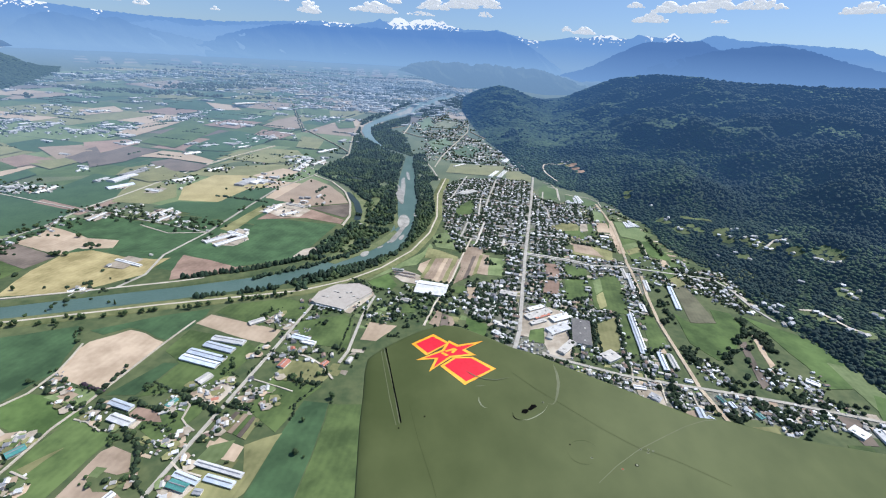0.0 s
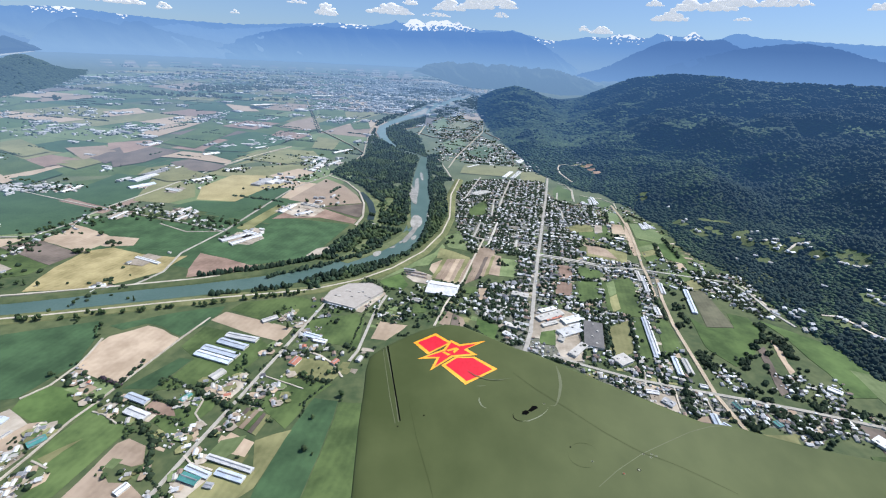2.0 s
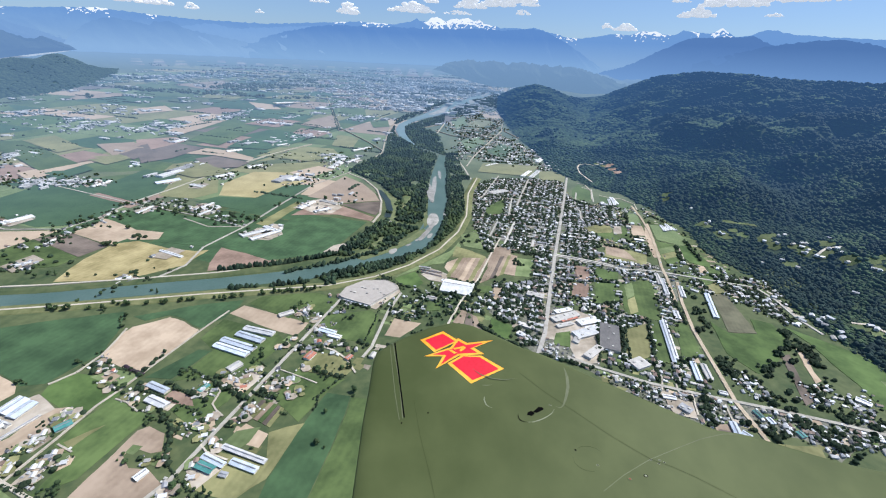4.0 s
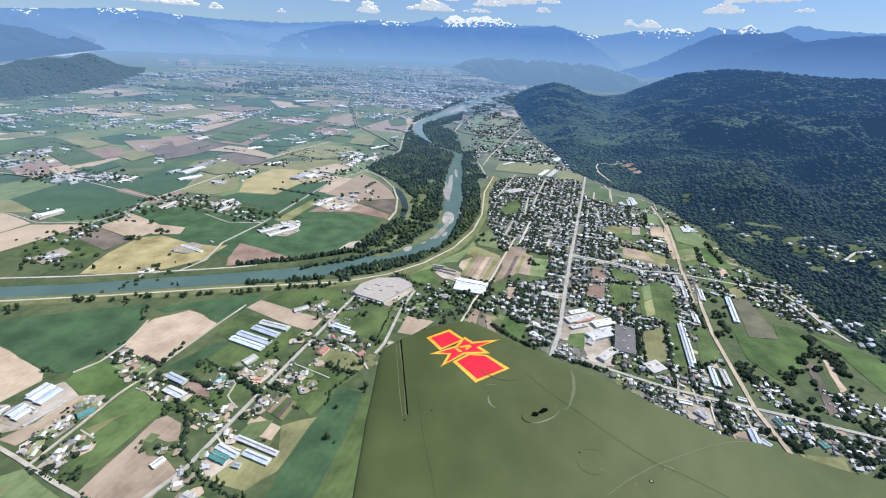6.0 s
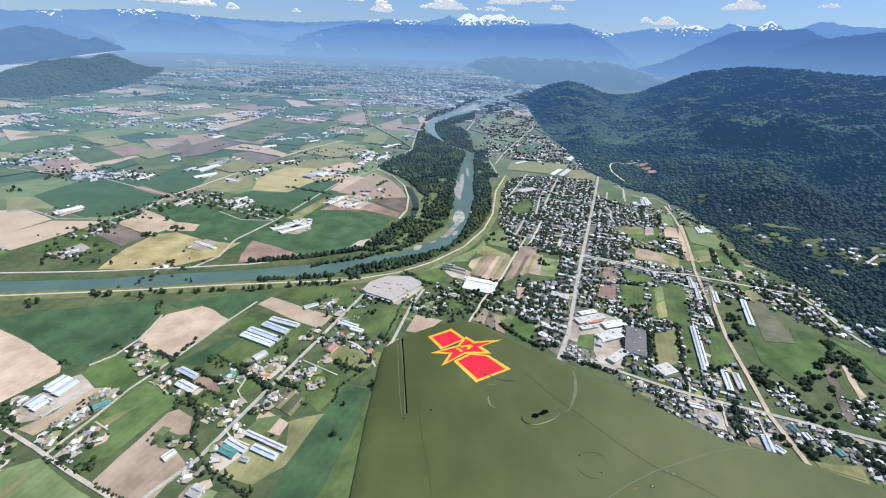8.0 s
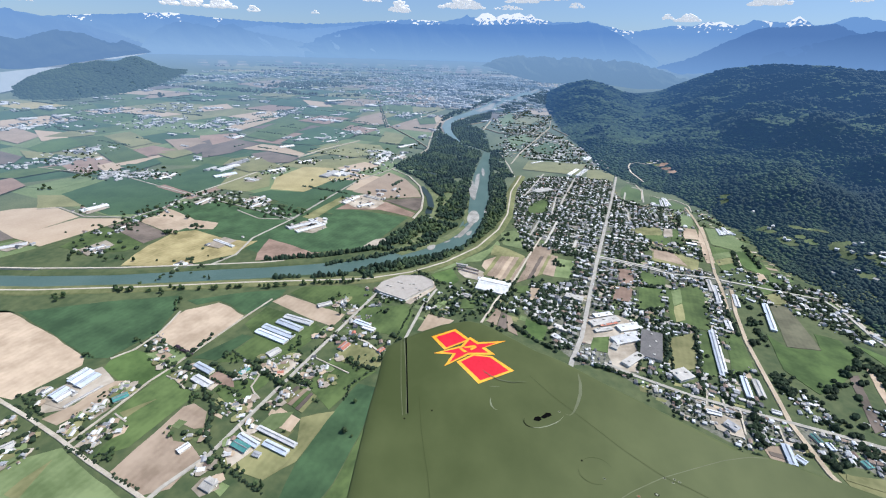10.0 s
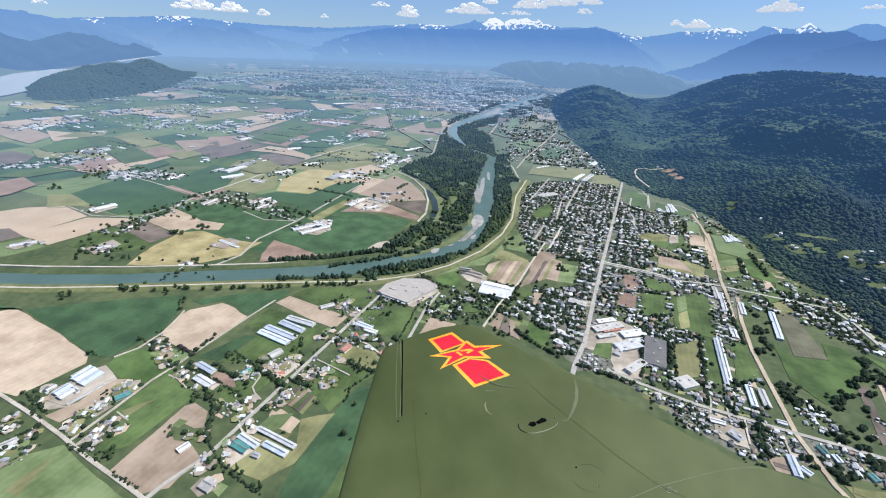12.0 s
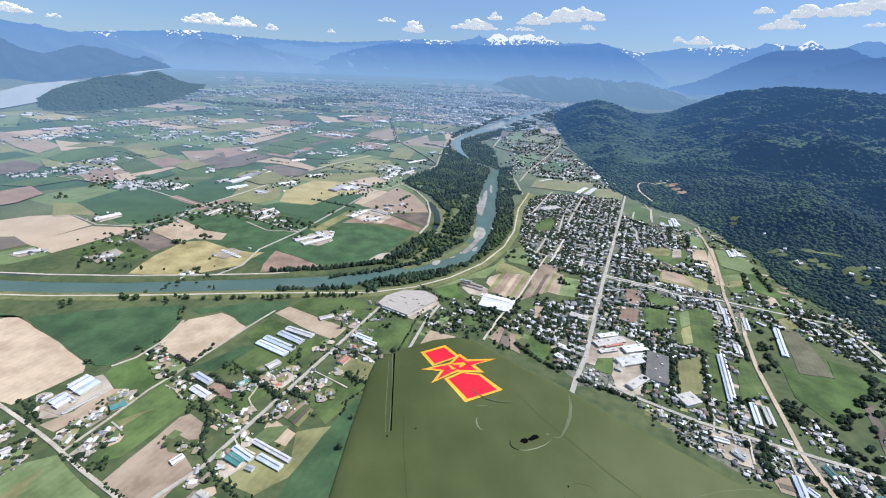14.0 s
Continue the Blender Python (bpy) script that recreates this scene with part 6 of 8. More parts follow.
barn(142, 882, 168, 871, 14, 6, "pale", "pale shop roof beside the main street", "warehouse")
barn(134, 845, 157, 828, 14, 6, "white", "white shop roof beside the main street", "warehouse")
barn(634, 1163, 620, 1098, 12, 5, "white", "white-roofed shed beside the dirt corridor", "barn")
barn(598, 1204, 578, 1103, 14, 5, "white", "white-roofed sheds beside the dirt corridor", "barn")
barn(590, 1238, 579, 1166, 12, 5, "pale", "pale-roofed sheds beside the cross street", "barn")
barn(661, 1153, 677, 1139, 10, 5, "white", "white-roofed shed at the hill foot", "barn")
barn(-148, 1128, -78, 1112, 5, 4, "brown", "long low stack of brown pallets in a gravel yard", "barn")
barn(-141, 1111, -76, 1092, 5, 4, "brown", "long low stack of brown pallets in a gravel yard", "barn")
barn(-152, 1142, -117, 1139, 6, 4, "pale", "long low pale shed in a gravel yard", "barn")
barn(-104, 966, -77, 961, 15, 5, "pale", "pale-roofed farm building among houses", "barn")
barn(-531, 688, -446, 667, 16, 6, "blue", "long pale metal-roofed poultry barn", "barn")
barn(-527, 708, -441, 687, 16, 6, "blue", "long pale metal-roofed poultry barn", "barn")
barn(-506, 734, -437, 716, 17, 6, "blue", "long pale metal-roofed poultry barn", "barn")
barn(-501, 756, -426, 744, 16, 6, "white", "long pale metal-roofed poultry barn", "barn")
barn(-366, 448, -285, 430, 8.5, 5, "white", "long white-roofed poultry barn on the valley floor", "barn")
barn(-338, 424, -291, 414, 11, 5, "blue", "pale blue metal-roofed barn on the valley floor", "barn")
barn(-387, 427, -345, 415, 10, 5, "blue", "pale blue metal-roofed barn on the valley floor", "barn")
barn(-386, 411, -356, 404, 13, 6, "teal", "dark teal metal-roofed shed on the valley floor", "barn")
barn(-343, 401, -331, 400, 8, 5, "grey", "grey-roofed farm shed on the valley floor", "barn")
barn(-461, 375, -454, 391, 11, 5, "white", "white-roofed shed in a field", "barn")
barn(-582, 558, -536, 545, 13, 6, "blue", "pale metal-roofed farm building on the valley floor", "barn")
barn(-558, 525, -513, 512, 16, 6, "white", "white-roofed farm building on the valley floor", "barn")
barn(-383, 340, -364, 336, 18, 6, "pale", "large pale-roofed farm shed on the valley floor", "barn")


def packing_house(outline, height):
    """A very large flat-roofed building on an irregular plan: wall, roof with a parapet rim, roof units and loading docks."""
    cx, cy = sum(p[0] for p in outline) / len(outline), sum(p[1] for p in outline) / len(outline)
    pts = [(x - cx, y - cy) for x, y in outline]
    if sum(p[0] * q[1] - q[0] * p[1] for p, q in zip(pts, pts[1:] + pts[:1])) < 0:
        pts.reverse()
    n = len(pts)
    ob = new("packing_building")
    ob.location = (cx, cy, 0.5)
    tagged(ob, "very large flat pale-roofed packing building", "building", "large farm and works buildings")
    part("wall", mesh_from("wall", [(x, y, -0.5) for x, y in pts] + [(x, y, height) for x, y in pts], [(i, (i + 1) % n, (i + 1) % n + n, i + n) for i in range(n)], [wall_mat]), ob)
    rim = [(x * f, y * f, z) for f, z in ((1.01, height - 0.4), (1.01, height + 0.9), (0.985, height + 0.9), (0.985, height + 0.2)) for x, y in pts]
    faces = [(k * n + i, k * n + (i + 1) % n, (k + 1) * n + (i + 1) % n, (k + 1) * n + i) for k in range(3) for i in range(n)] + [tuple(range(3 * n, 4 * n))]
    part("roof", mesh_from("roof", rim, faces, [roof_mats["sand"]]), ob)
    unit = gable(6, 4, 1.6, 0.1, 0.1)
    box = mesh_from("roof_unit", unit[0][0] + unit[1][0], unit[0][1] + [tuple(i + 10 for i in q) for q in unit[1][1]], [roof_mats["pale"]])
    for k in range(9):
        part("roof_unit", box, ob, "", pose(-46 + 11.5 * k + rng.uniform(-3, 3), rng.uniform(-26, 30), height + 0.2, 0, 0, 12))
    dock = mesh_from("loading_dock", *gable(9, 5, 4.2, 0.3, 0.3)[1], [roof_mats["white"]])
    for k in range(7):
        f = (k + 0.5) / 7
        part("loading_dock", dock, ob, "white loading canopy", pose(-319 + 77 * f - cx, 914 - 23 * f - cy, 0, 0, 0, -16))
    for i in range(-9, 10):
        for j in range(-9, 10):
            if inside(cx + i * 8, cy + j * 8, outline):
                TAKEN.add((int((cx + i * 8) // 8), int((cy + j * 8) // 8)))


packing_house([(-334, 927), (-328, 970), (-290, 1016), (-231, 1028), (-198, 1010), (-187, 987), (-232, 915), (-242, 893), (-319, 916)], 7.5)
barn(-331, 780, -290, 769, 14, 6, "blue", "pale blue-roofed farm building on the valley floor", "barn")
barn(-302, 763, -273, 757, 12, 6, "white", "white-roofed farm shed on the valley floor", "barn")
barn(-320, 674, -313, 697, 16, 6, "red", "rust-red metal-roofed barn on the valley floor", "barn")
barn(-237, 686, -230, 700, 11, 6, "red", "small red-roofed house on the valley floor", "barn")
barn(-447, 816, -421, 839, 15, 6, "pale", "pale-roofed farm building on the valley floor", "barn")
barn(-458, 617, -446, 641, 18, 6, "pale", "group of low pale farm sheds", "barn")
barn(-68, 1040, 18, 1026, 68, 7, "white", "large white-roofed greenhouse building on the valley floor", "barn")
barn(-74, 1070, -20, 1056, 10, 4, "white", "long low white greenhouse on the valley floor", "barn")
barn(-788, 1247, -724, 1330, 24, 6, "white", "long white-roofed poultry barn on the valley floor", "barn")
barn(-745, 1227, -685, 1318, 22, 6, "white", "long white-roofed poultry barn on the valley floor", "barn")
barn(-755, 1345, -695, 1315, 16, 6, "white", "white-roofed poultry shed on the valley floor", "barn")
barn(-714, 1553, -692, 1652, 20, 6, "white", "white-roofed dairy barn on the valley floor", "barn")
barn(-642, 1531, -602, 1585, 20, 6, "white", "white-roofed dairy barn on the valley floor", "barn")
barn(-670, 1674, -586, 1643, 18, 6, "pale", "pale-roofed dairy barn on the valley floor", "barn")
barn(-1618, 1179, -1590, 1262, 36, 6, "white", "very large white-roofed barn on the valley floor", "barn")
barn(-1271, 1366, -1272, 1451, 12, 5, "white", "long white-roofed poultry barn on the valley floor", "barn")
barn(-966, 1092, -874, 1063, 10, 5, "white", "long white-roofed shed in the straw field", "barn")
barn(-1048, 1402, -1025, 1501, 14, 5, "white", "long white-roofed barn on the valley floor", "barn")
barn(-1094, 1445, -1076, 1539, 14, 5, "white", "long white-roofed barn on the valley floor", "barn")
barn(-1687, 1615, -1688, 1715, 24, 5, "white", "long white greenhouse on the valley floor", "barn")
barn(-1479, 1730, -1426, 1820, 40, 5, "blue", "wide pale greenhouse roof on the valley floor", "barn")
barn(-953, 904, -925, 924, 14, 5, "white", "white-roofed farm building by the canal", "barn")
barn(-1288, 916, -1258, 952, 14, 5, "white", "white-roofed farm building on the valley floor", "barn")
barn(-1538, 860, -1498, 906, 26, 6, "white", "white-roofed farm building on the valley floor", "barn")
barn(-735, 305, -723, 325, 16, 6, "pale", "pale-roofed farm building on the valley floor", "barn")
barn(507, 958, 477, 791, 8.5, 6, "blue", "very long pale metal-roofed poultry barn", "barn")
barn(517, 970, 487, 805, 8.5, 6, "white", "very long white metal-roofed poultry barn", "barn")
barn(696, 1131, 663, 1000, 13, 6, "blue", "long pale metal-roofed barn on the valley floor", "barn")
barn(564, 1016, 558, 977, 14, 5, "white", "white-roofed shed on the valley floor", "barn")
barn(518, 799, 508, 738, 11, 6, "blue", "pale metal-roofed barn on the valley floor", "barn")
barn(539, 795, 533, 744, 12, 6, "pale", "pale-roofed barn on the valley floor", "barn")
barn(365, 914, 342, 811, 44, 8, "slate", "very large flat grey-roofed building", "warehouse")
barn(271, 854, 324, 884, 28, 8, "white", "white-roofed packing building on the valley floor", "warehouse")
barn(226, 913, 294, 954, 22, 7, "pale", "pale-roofed works building on the valley floor", "warehouse")
barn(289, 908, 342, 935, 24, 8, "white", "white flat-roofed works building on the valley floor", "warehouse")
barn(283, 776, 322, 819, 18, 8, "pale", "pale-roofed works building beside a yard", "warehouse")
barn(379, 764, 411, 784, 30, 7, "pale", "large pale-roofed school-like building on the valley floor", "warehouse")
barn(171, 1037, 215, 1024, 22, 7, "pale", "pale flat-roofed building on the main street", "warehouse")
barn(67, 1962, 143, 2031, 40, 8, "pale", "pale flat-roofed school building on the valley floor", "warehouse")
barn(241, 2330, 297, 2474, 22, 6, "white", "white-roofed barn on the valley floor", "warehouse")
barn(286, 2321, 347, 2491, 22, 6, "white", "white-roofed barn on the valley floor", "warehouse")
barn(359, 2711, 420, 2895, 30, 6, "white", "white-roofed farm building on the valley floor", "warehouse")
barn(35, 2526, 103, 2608, 14, 6, "white", "white-roofed barn on the valley floor", "warehouse")
barn(771, 1680, 783, 1643, 20, 5, "white", "white-roofed barn below the woods", "barn")
barn(799, 1688, 810, 1650, 14, 5, "white", "white-roofed barn below the woods", "barn")
barn(654, 2046, 655, 1945, 20, 5, "white", "white-roofed barn on the valley floor", "barn")
barn(796, 602, 808, 580, 26, 6, "white", "white-roofed large barn on the valley floor", "warehouse")
barn(514, 562, 540, 545, 14, 6, "white", "white-roofed shed on the valley floor", "barn")
barn(811, 734, 829, 718, 14, 6, "white", "white-roofed shed on the valley floor", "barn")
barn(848, 599, 842, 555, 22, 6, "white", "white-roofed barn on the valley floor", "barn")
barn(519, 629, 513, 587, 12, 6, "blue", "pale metal-roofed shed on the valley floor", "barn")
barn(-2322, 4636, -2335, 5548, 90, 8, "white", "huge white roof on the plain", "warehouse")
barn(-2180, 6095, -2014, 6965, 60, 8, "white", "huge white roof at the edge of the far town", "warehouse")
barn(-822, 2211, -807, 2357, 30, 6, "white", "white-roofed poultry barn on the valley floor", "barn")
barn(-824, 2308, -824, 2459, 26, 6, "white", "white-roofed poultry barn on the valley floor", "barn")
barn(-776, 2368, -743, 2488, 24, 6, "white", "white-roofed poultry barn on the valley floor", "barn")
barn(-839, 2677, -769, 2839, 30, 6, "white", "white-roofed poultry barn on the valley floor", "barn")
barn(-1432, 3165, -1240, 3037, 22, 6, "white", "white-roofed poultry barn on the valley floor", "barn")
barn(-1382, 3328, -1211, 3258, 24, 6, "white", "white-roofed poultry barn on the valley floor", "barn")
barn(-1549, 2417, -1504, 2506, 40, 6, "white", "white-roofed farm buildings on the valley floor", "barn")
barn(-1292, 1897, -1243, 1971, 34, 6, "white", "white-roofed farm buildings on the valley floor", "barn")
barn(-1236, 2099, -1205, 2178, 26, 6, "white", "white-roofed farm building on the valley floor", "barn")
barn(-1356, 2678, -1320, 2775, 26, 6, "white", "white-roofed barn on the valley floor", "barn")
barn(-1316, 1751, -1245, 1733, 26, 6, "white", "white-roofed barn on the valley floor", "barn")

barn(437, 659, 452, 644, 16, 6, "grey", "grey-roofed workshop in a pale yard", "warehouse")
barn(412, 680, 436, 677, 10, 5, "white", "white-roofed shed beside a pale yard", "barn")
barn(534, 710, 548, 707, 9, 5, "white", "white-roofed house beside the dirt corridor", "barn")
barn(526, 608, 536, 597, 10, 5, "blue", "pale metal-roofed shed by the dirt corridor", "barn")
barn(579, 667, 584, 650, 9, 5, "teal", "teal metal-roofed house on the cross road", "barn")
barn(595, 651, 597, 637, 9, 5, "blue", "pale blue-roofed house on the cross road", "barn")
barn(632, 624, 636, 612, 11, 5, "teal", "dark teal-roofed house among trees", "barn")

HOUSE_SIZES = [(10.5, 7.5, 3.4, 1.8), (12.5, 8, 3.3, 1.7), (9, 6.8, 4.6, 2.0), (14, 7.6, 3.2, 1.7), (9.5, 8.6, 4.2, 2.2)]
house_shapes = [gable(*s) for s in HOUSE_SIZES]
house_meshes = [(mesh_from("wall", *b, [wall_mat]), {k: mesh_from("roof", *r, [roof_mats[k]]) for k in ("grey", "white", "brown", "dark", "pale", "red")}) for b, r in house_shapes]
porch = mesh_from("annex", *gable(6, 5, 2.8, 1.0)[1], [roof_mats["pale"]])
house_count, house_rest = [0], Batch()
NAMES = {"grey": "grey", "white": "white", "brown": "brown", "dark": "dark grey", "pale": "pale", "red": "rust-red"}


def house(x, y, turn, weights=(30, 19, 12, 14, 23, 2), size=1.0):
    k = rng.randrange(5)
    colour = rng.choices(("grey", "white", "brown", "dark", "pale", "red"), weights)[0]
    if house_count[0] < 300:
        ob = new("house")
        ob.matrix_basis = Matrix.Translation(place(x, y, 0.5)) @ Matrix.Rotation(turn, 4, "Z") @ Matrix.Scale(min(1.0, size), 4)
        part("wall", house_meshes[k][0], ob, "light painted wall")
        part("roof", house_meshes[k][1][colour], ob, NAMES[colour] + " gabled roof")
        if rng.random() < 0.5:
            part("annex", porch, ob, "low pale annex roof", pose(HOUSE_SIZES[k][0] / 2 + 2, 2, 0))
        tagged(ob, "small house with light walls and " + NAMES[colour] + " gabled roof", "house", "houses of the town")
        house_count[0] += 1
        return
    (bv, bf), (rv, rf) = house_shapes[k]
    o, s = place(x, y, 0.5), shrink(x, y)
    m = Matrix.Translation(o) @ Matrix.Rotation(turn, 4, "Z") @ Matrix.Scale(s * size, 4)
    at = {"grey": 0, "white": 1, "brown": 2, "dark": 3, "pale": 4, "red": 2}[colour]
    house_rest.add([m @ Vector(v) for v in bv], bf, 5)
    house_rest.add([m @ Vector(v) for v in rv], rf, at)


yard_trees = Batch()


def in_field(x, y):
    return any(x0 < x < x1 and y0 < y < y1 and inside(x, y, poly) for poly, x0, x1, y0, y1 in FIELDS)


def around(x, y, n, spread=16, size=1.0):
    n = round(n * (1.9 if noise.noise(Vector((x / 70, y / 70, 3.3))) > 0.12 else 0.6))
    for _ in range(n):
        px, py = x + rng.uniform(-spread, spread), y + rng.uniform(-spread, spread)
        if not off_road(px, py, 3) or in_field(px, py) and rng.random() < 0.8:
            continue
        scatter(yard_trees, px, py, size * (2.0 + 4.6 * rng.random() ** 1.5), 0.4, tall=rng.uniform(0.8, 1.4))


STREET = math.atan2(AXIS_U.y, AXIS_U.x)

def off_road(x, y, room):
    for pts, width in ROADS:
        for (ax, ay), (bx, by) in zip(pts, pts[1:]):
            reach = width / 2 + room
            if x < min(ax, bx) - reach or x > max(ax, bx) + reach or y < min(ay, by) - reach or y > max(ay, by) + reach:
                continue
            dx, dy = bx - ax, by - ay
            t = max(0, min(1, ((x - ax) * dx + (y - ay) * dy) / (dx * dx + dy * dy + 1e-6)))
            if (x - ax - t * dx) ** 2 + (y - ay - t * dy) ** 2 < reach * reach:
                return False
    return True


def free(x, y, room=9):
    """Whether a house may stand here: off roads, fields and other buildings."""
    if (int(x // 8), int(y // 8)) in TAKEN:
        return False
    return not in_field(x, y) and off_road(x, y, room)


def settle(poly, lots, blocks, cross, keep, trees, size=1.1):
    """Houses along the streets and cross streets of a region, gardens and trees behind them."""
    us = [Vector(p).dot(AXIS_U) for p in poly]
    vs = [Vector(p).dot(AXIS_V) for p in poly]
    lines = []
    v = min(vs) + blocks * 0.4
    while v < max(vs):
        lines.append((True, v))
        v += blocks * rng.uniform(0.85, 1.2)
    u = min(us) + cross * 0.5
    while u < max(us):
        lines.append((False, u))
        u += cross * rng.uniform(0.8, 1.25)
    houses = []
    for up, c in lines:
        t, end = (min(us), max(us)) if up else (min(vs), max(vs))
        while t < end:
            p = AXIS_U * t + AXIS_V * c if up else AXIS_U * c + AXIS_V * t
            if inside(p.x, p.y, poly) and free(p.x, p.y, 2):
                for side in (-1, 1):
                    off = side * rng.uniform(15, 20)
                    q = p + (AXIS_V if up else AXIS_U) * off
                    houses.append((q.x, q.y, up))
            t += lots * rng.uniform(0.85, 1.2)
    for x, y, up in houses:
        if not inside(x, y, poly) or not free(x, y, 7):
            continue
        if rng.random() < keep:
            x, y = x + rng.uniform(-3, 3), y + rng.uniform(-3, 3)
            house(x, y, STREET + (0 if up else math.pi / 2) + rng.choice((0, 0, math.pi / 2)) + rng.uniform(-.12, .12), (26, 28, 9, 10, 25, 2), size * rng.uniform(0.8, 1.2))
            for i in (-1, 0):
                for j in (-1, 0):
                    TAKEN.add((int(x // 8) + i, int(y // 8) + j))
            for _ in range(rng.choice((0, 1, 1, 2))):
                shed(x + rng.uniform(-14, 14), y + rng.uniform(-14, 14), rng.uniform(0.45, 1.0))
        around(x, y, trees if rng.random() < 0.7 else trees + 2, 17, 1.0 if size > 1 else size * 0.85)


def shed(x, y, size=1.0):
    (bv, bf), (rv, rf) = small_shape
    m = Matrix.Translation(place(x, y, 0.5)) @ Matrix.Rotation(STREET + rng.choice((0, math.pi / 2)), 4, "Z") @ Matrix.Scale(shrink(x, y) * size, 4)
    house_rest.add([m @ Vector(v) for v in bv], bf, 5)
    house_rest.add([m @ Vector(v) for v in rv], rf, rng.choice((0, 1, 1, 2, 3, 4, 4)))


small_shape = gable(6, 4.5, 2.4, 1.0, 0.3)


def farmhouse(x, y):
    """A house near a place, moved off the road and the fields if need be."""
    for k in range(14):
        px, py = x + rng.uniform(-2, 2) * (1 + k * 1.6), y + rng.uniform(-2, 2) * (1 + k * 1.6)
        if free(px, py, 6):
            house(px, py, STREET + rng.choice((0.55, 0.55 + math.pi / 2)) + rng.uniform(-.1, .1))
            for i in (-1, 0, 1):
                for j in (-1, 0, 1):
                    TAKEN.add((int(px // 8) + i, int(py // 8) + j))
            return


LANE_HOMES = [(-719, 300), (-767, 336), (-701, 294), (-789, 354), (-760, 343), (-715, 313), (-782, 363), (-689, 314), (-715, 338), (-715, 344), (-776, 398), (-798, 424), (-675, 365), (-674, 370), (-655, 363), (-675, 395), (-603, 352), (-611, 361), (-622, 372), (-670, 414), (-672, 423), (-617, 377), (-659, 420), (-667, 430), (-618, 393), (-615, 398), (-673, 458), (-586, 386), (-669, 468), (-665, 474), (-645, 468), (-717, 595), (-669, 550), (-695, 583), (-644, 541), (-676, 580), (-592, 526), (-575, 519), (-465, 406), (-589, 546), (-540, 502), (-403, 357), (-411, 372), (-442, 414), (-400, 366)]
ROAD_HOMES = [(-366, 341), (-381, 390), (-394, 409), (-392, 417), (-436, 484), (-475, 543), (-422, 475), (-409, 464), (-425, 493), (-475, 561), (-389, 453), (-424, 503), (-377, 446), (-452, 563), (-464, 609), (-441, 576), (-443, 597), (-377, 500), (-425, 589), (-368, 511), (-405, 579), (-372, 528), (-414, 605), (-357, 525), (-413, 624), (-396, 627), (-351, 581), (-352, 596), (-340, 588), (-363, 638), (-390, 701), (-329, 601), (-311, 567), (-382, 714), (-322, 614), (-375, 739), (-296, 585), (-406, 829), (-317, 651), (-395, 846), (-392, 867), (-322, 732), (-354, 818), (-329, 798), (-297, 726)]
for x, y in LANE_HOMES + ROAD_HOMES:
    house(x, y, STREET + rng.choice((0.55, 0.55 + math.pi / 2)) + rng.uniform(-.12, .12), (24, 30, 8, 8, 28, 2), 0.85)
    TAKEN.add((int(x // 8), int(y // 8)))
    for _ in range(rng.choice((1, 2, 3))):
        shed(x + rng.uniform(-15, 15), y + rng.uniform(-15, 15), rng.uniform(0.4, 0.9))
    around(x, y, 2, 15)
for x, y in [(-264, 826), (-290, 858), (-338, 773), (-320, 765), (-293, 749), (-261, 735), (-242, 719), (-262, 685), (-321, 701), (-310, 724), (-341, 717), (-386, 836), (-356, 835), (-336, 861), (-337, 903), (-339, 932)]:
    farmhouse(x, y)
    if rng.random() < 0.5:
        farmhouse(x + rng.uniform(-26, 26), y + rng.uniform(-22, 22))
    if rng.random() < 0.6:
        shed(x + rng.uniform(-20, 20), y + rng.uniform(-20, 20))
    around(x, y, 3, 20)
settle(TOWN, 12, 66, 56, 0.95, 6)
settle(TOWN_EAST, 16, 80, 96, 0.34, 2, 0.95)
settle(CROSS, 15, 55, 60, 0.9, 4)
settle(FOOT_ROW, 16, 52, 60, 0.7, 6)
settle(SUBURB, 13, 46, 70, 0.5, 8, 0.85)
settle(SUBURB_B, 11, 36, 50, 0.8, 6, 0.72)
settle(SUBURB_C, 14, 46, 70, 0.85, 5, 0.75)
settle(EAST, 12, 48, 60, 0.85, 4, 0.9)
settle(WEST, 24, 90, 120, 0.32, 4)
for row in (ROW_A, ROW_B, ROW_C, ROW_D, ROW_E, ROW_F):
    settle(row, 10, 32, 40, 0.95, 4, 0.72)
settle(VILLAGE, 24, 100, 130, 0.42, 2)
settle(UPPER, 32, 150, 180, 0.6, 3)


def clutter(poly, n):
    """Parked vans, containers and small sheds over a yard."""
    xs, ys = [p[0] for p in poly], [p[1] for p in poly]
    for _ in range(n):
        x, y = rng.uniform(min(xs), max(xs)), rng.uniform(min(ys), max(ys))
        if inside(x, y, poly) and free(x, y, 2):
            shed(x, y, rng.uniform(0.35, 1.3))


clutter(WORKS, 520)
clutter(TOWN, 2200)
for region, n in ((CROSS, 160), (ROW_F, 120), (ROW_C, 60), (TOWN_EAST, 160)):
    clutter(region, n)
for x, y in [(-667, 465), (-658, 413), (-668, 368), (-615, 380), (-603, 349), (-716, 608), (-648, 550), (-591, 530), (-449, 482), (-431, 466), (-366, 522), (-355, 532), (-433, 611), (-434, 593), (-415, 624), (-351, 764), (-323, 782), (-308, 798), (-274, 749), (-341, 711), (-312, 707), (-340, 615), (-375, 598), (-405, 851), (-380, 830), (-329, 914), (-302, 906), (-484, 572), (-463, 560)]:
    for _ in range(9):
        px, py = x + rng.gauss(0, 9), y + rng.gauss(0, 9)
        if off_road(px, py, 1):
            shed(px, py, rng.uniform(0.3, 0.95))
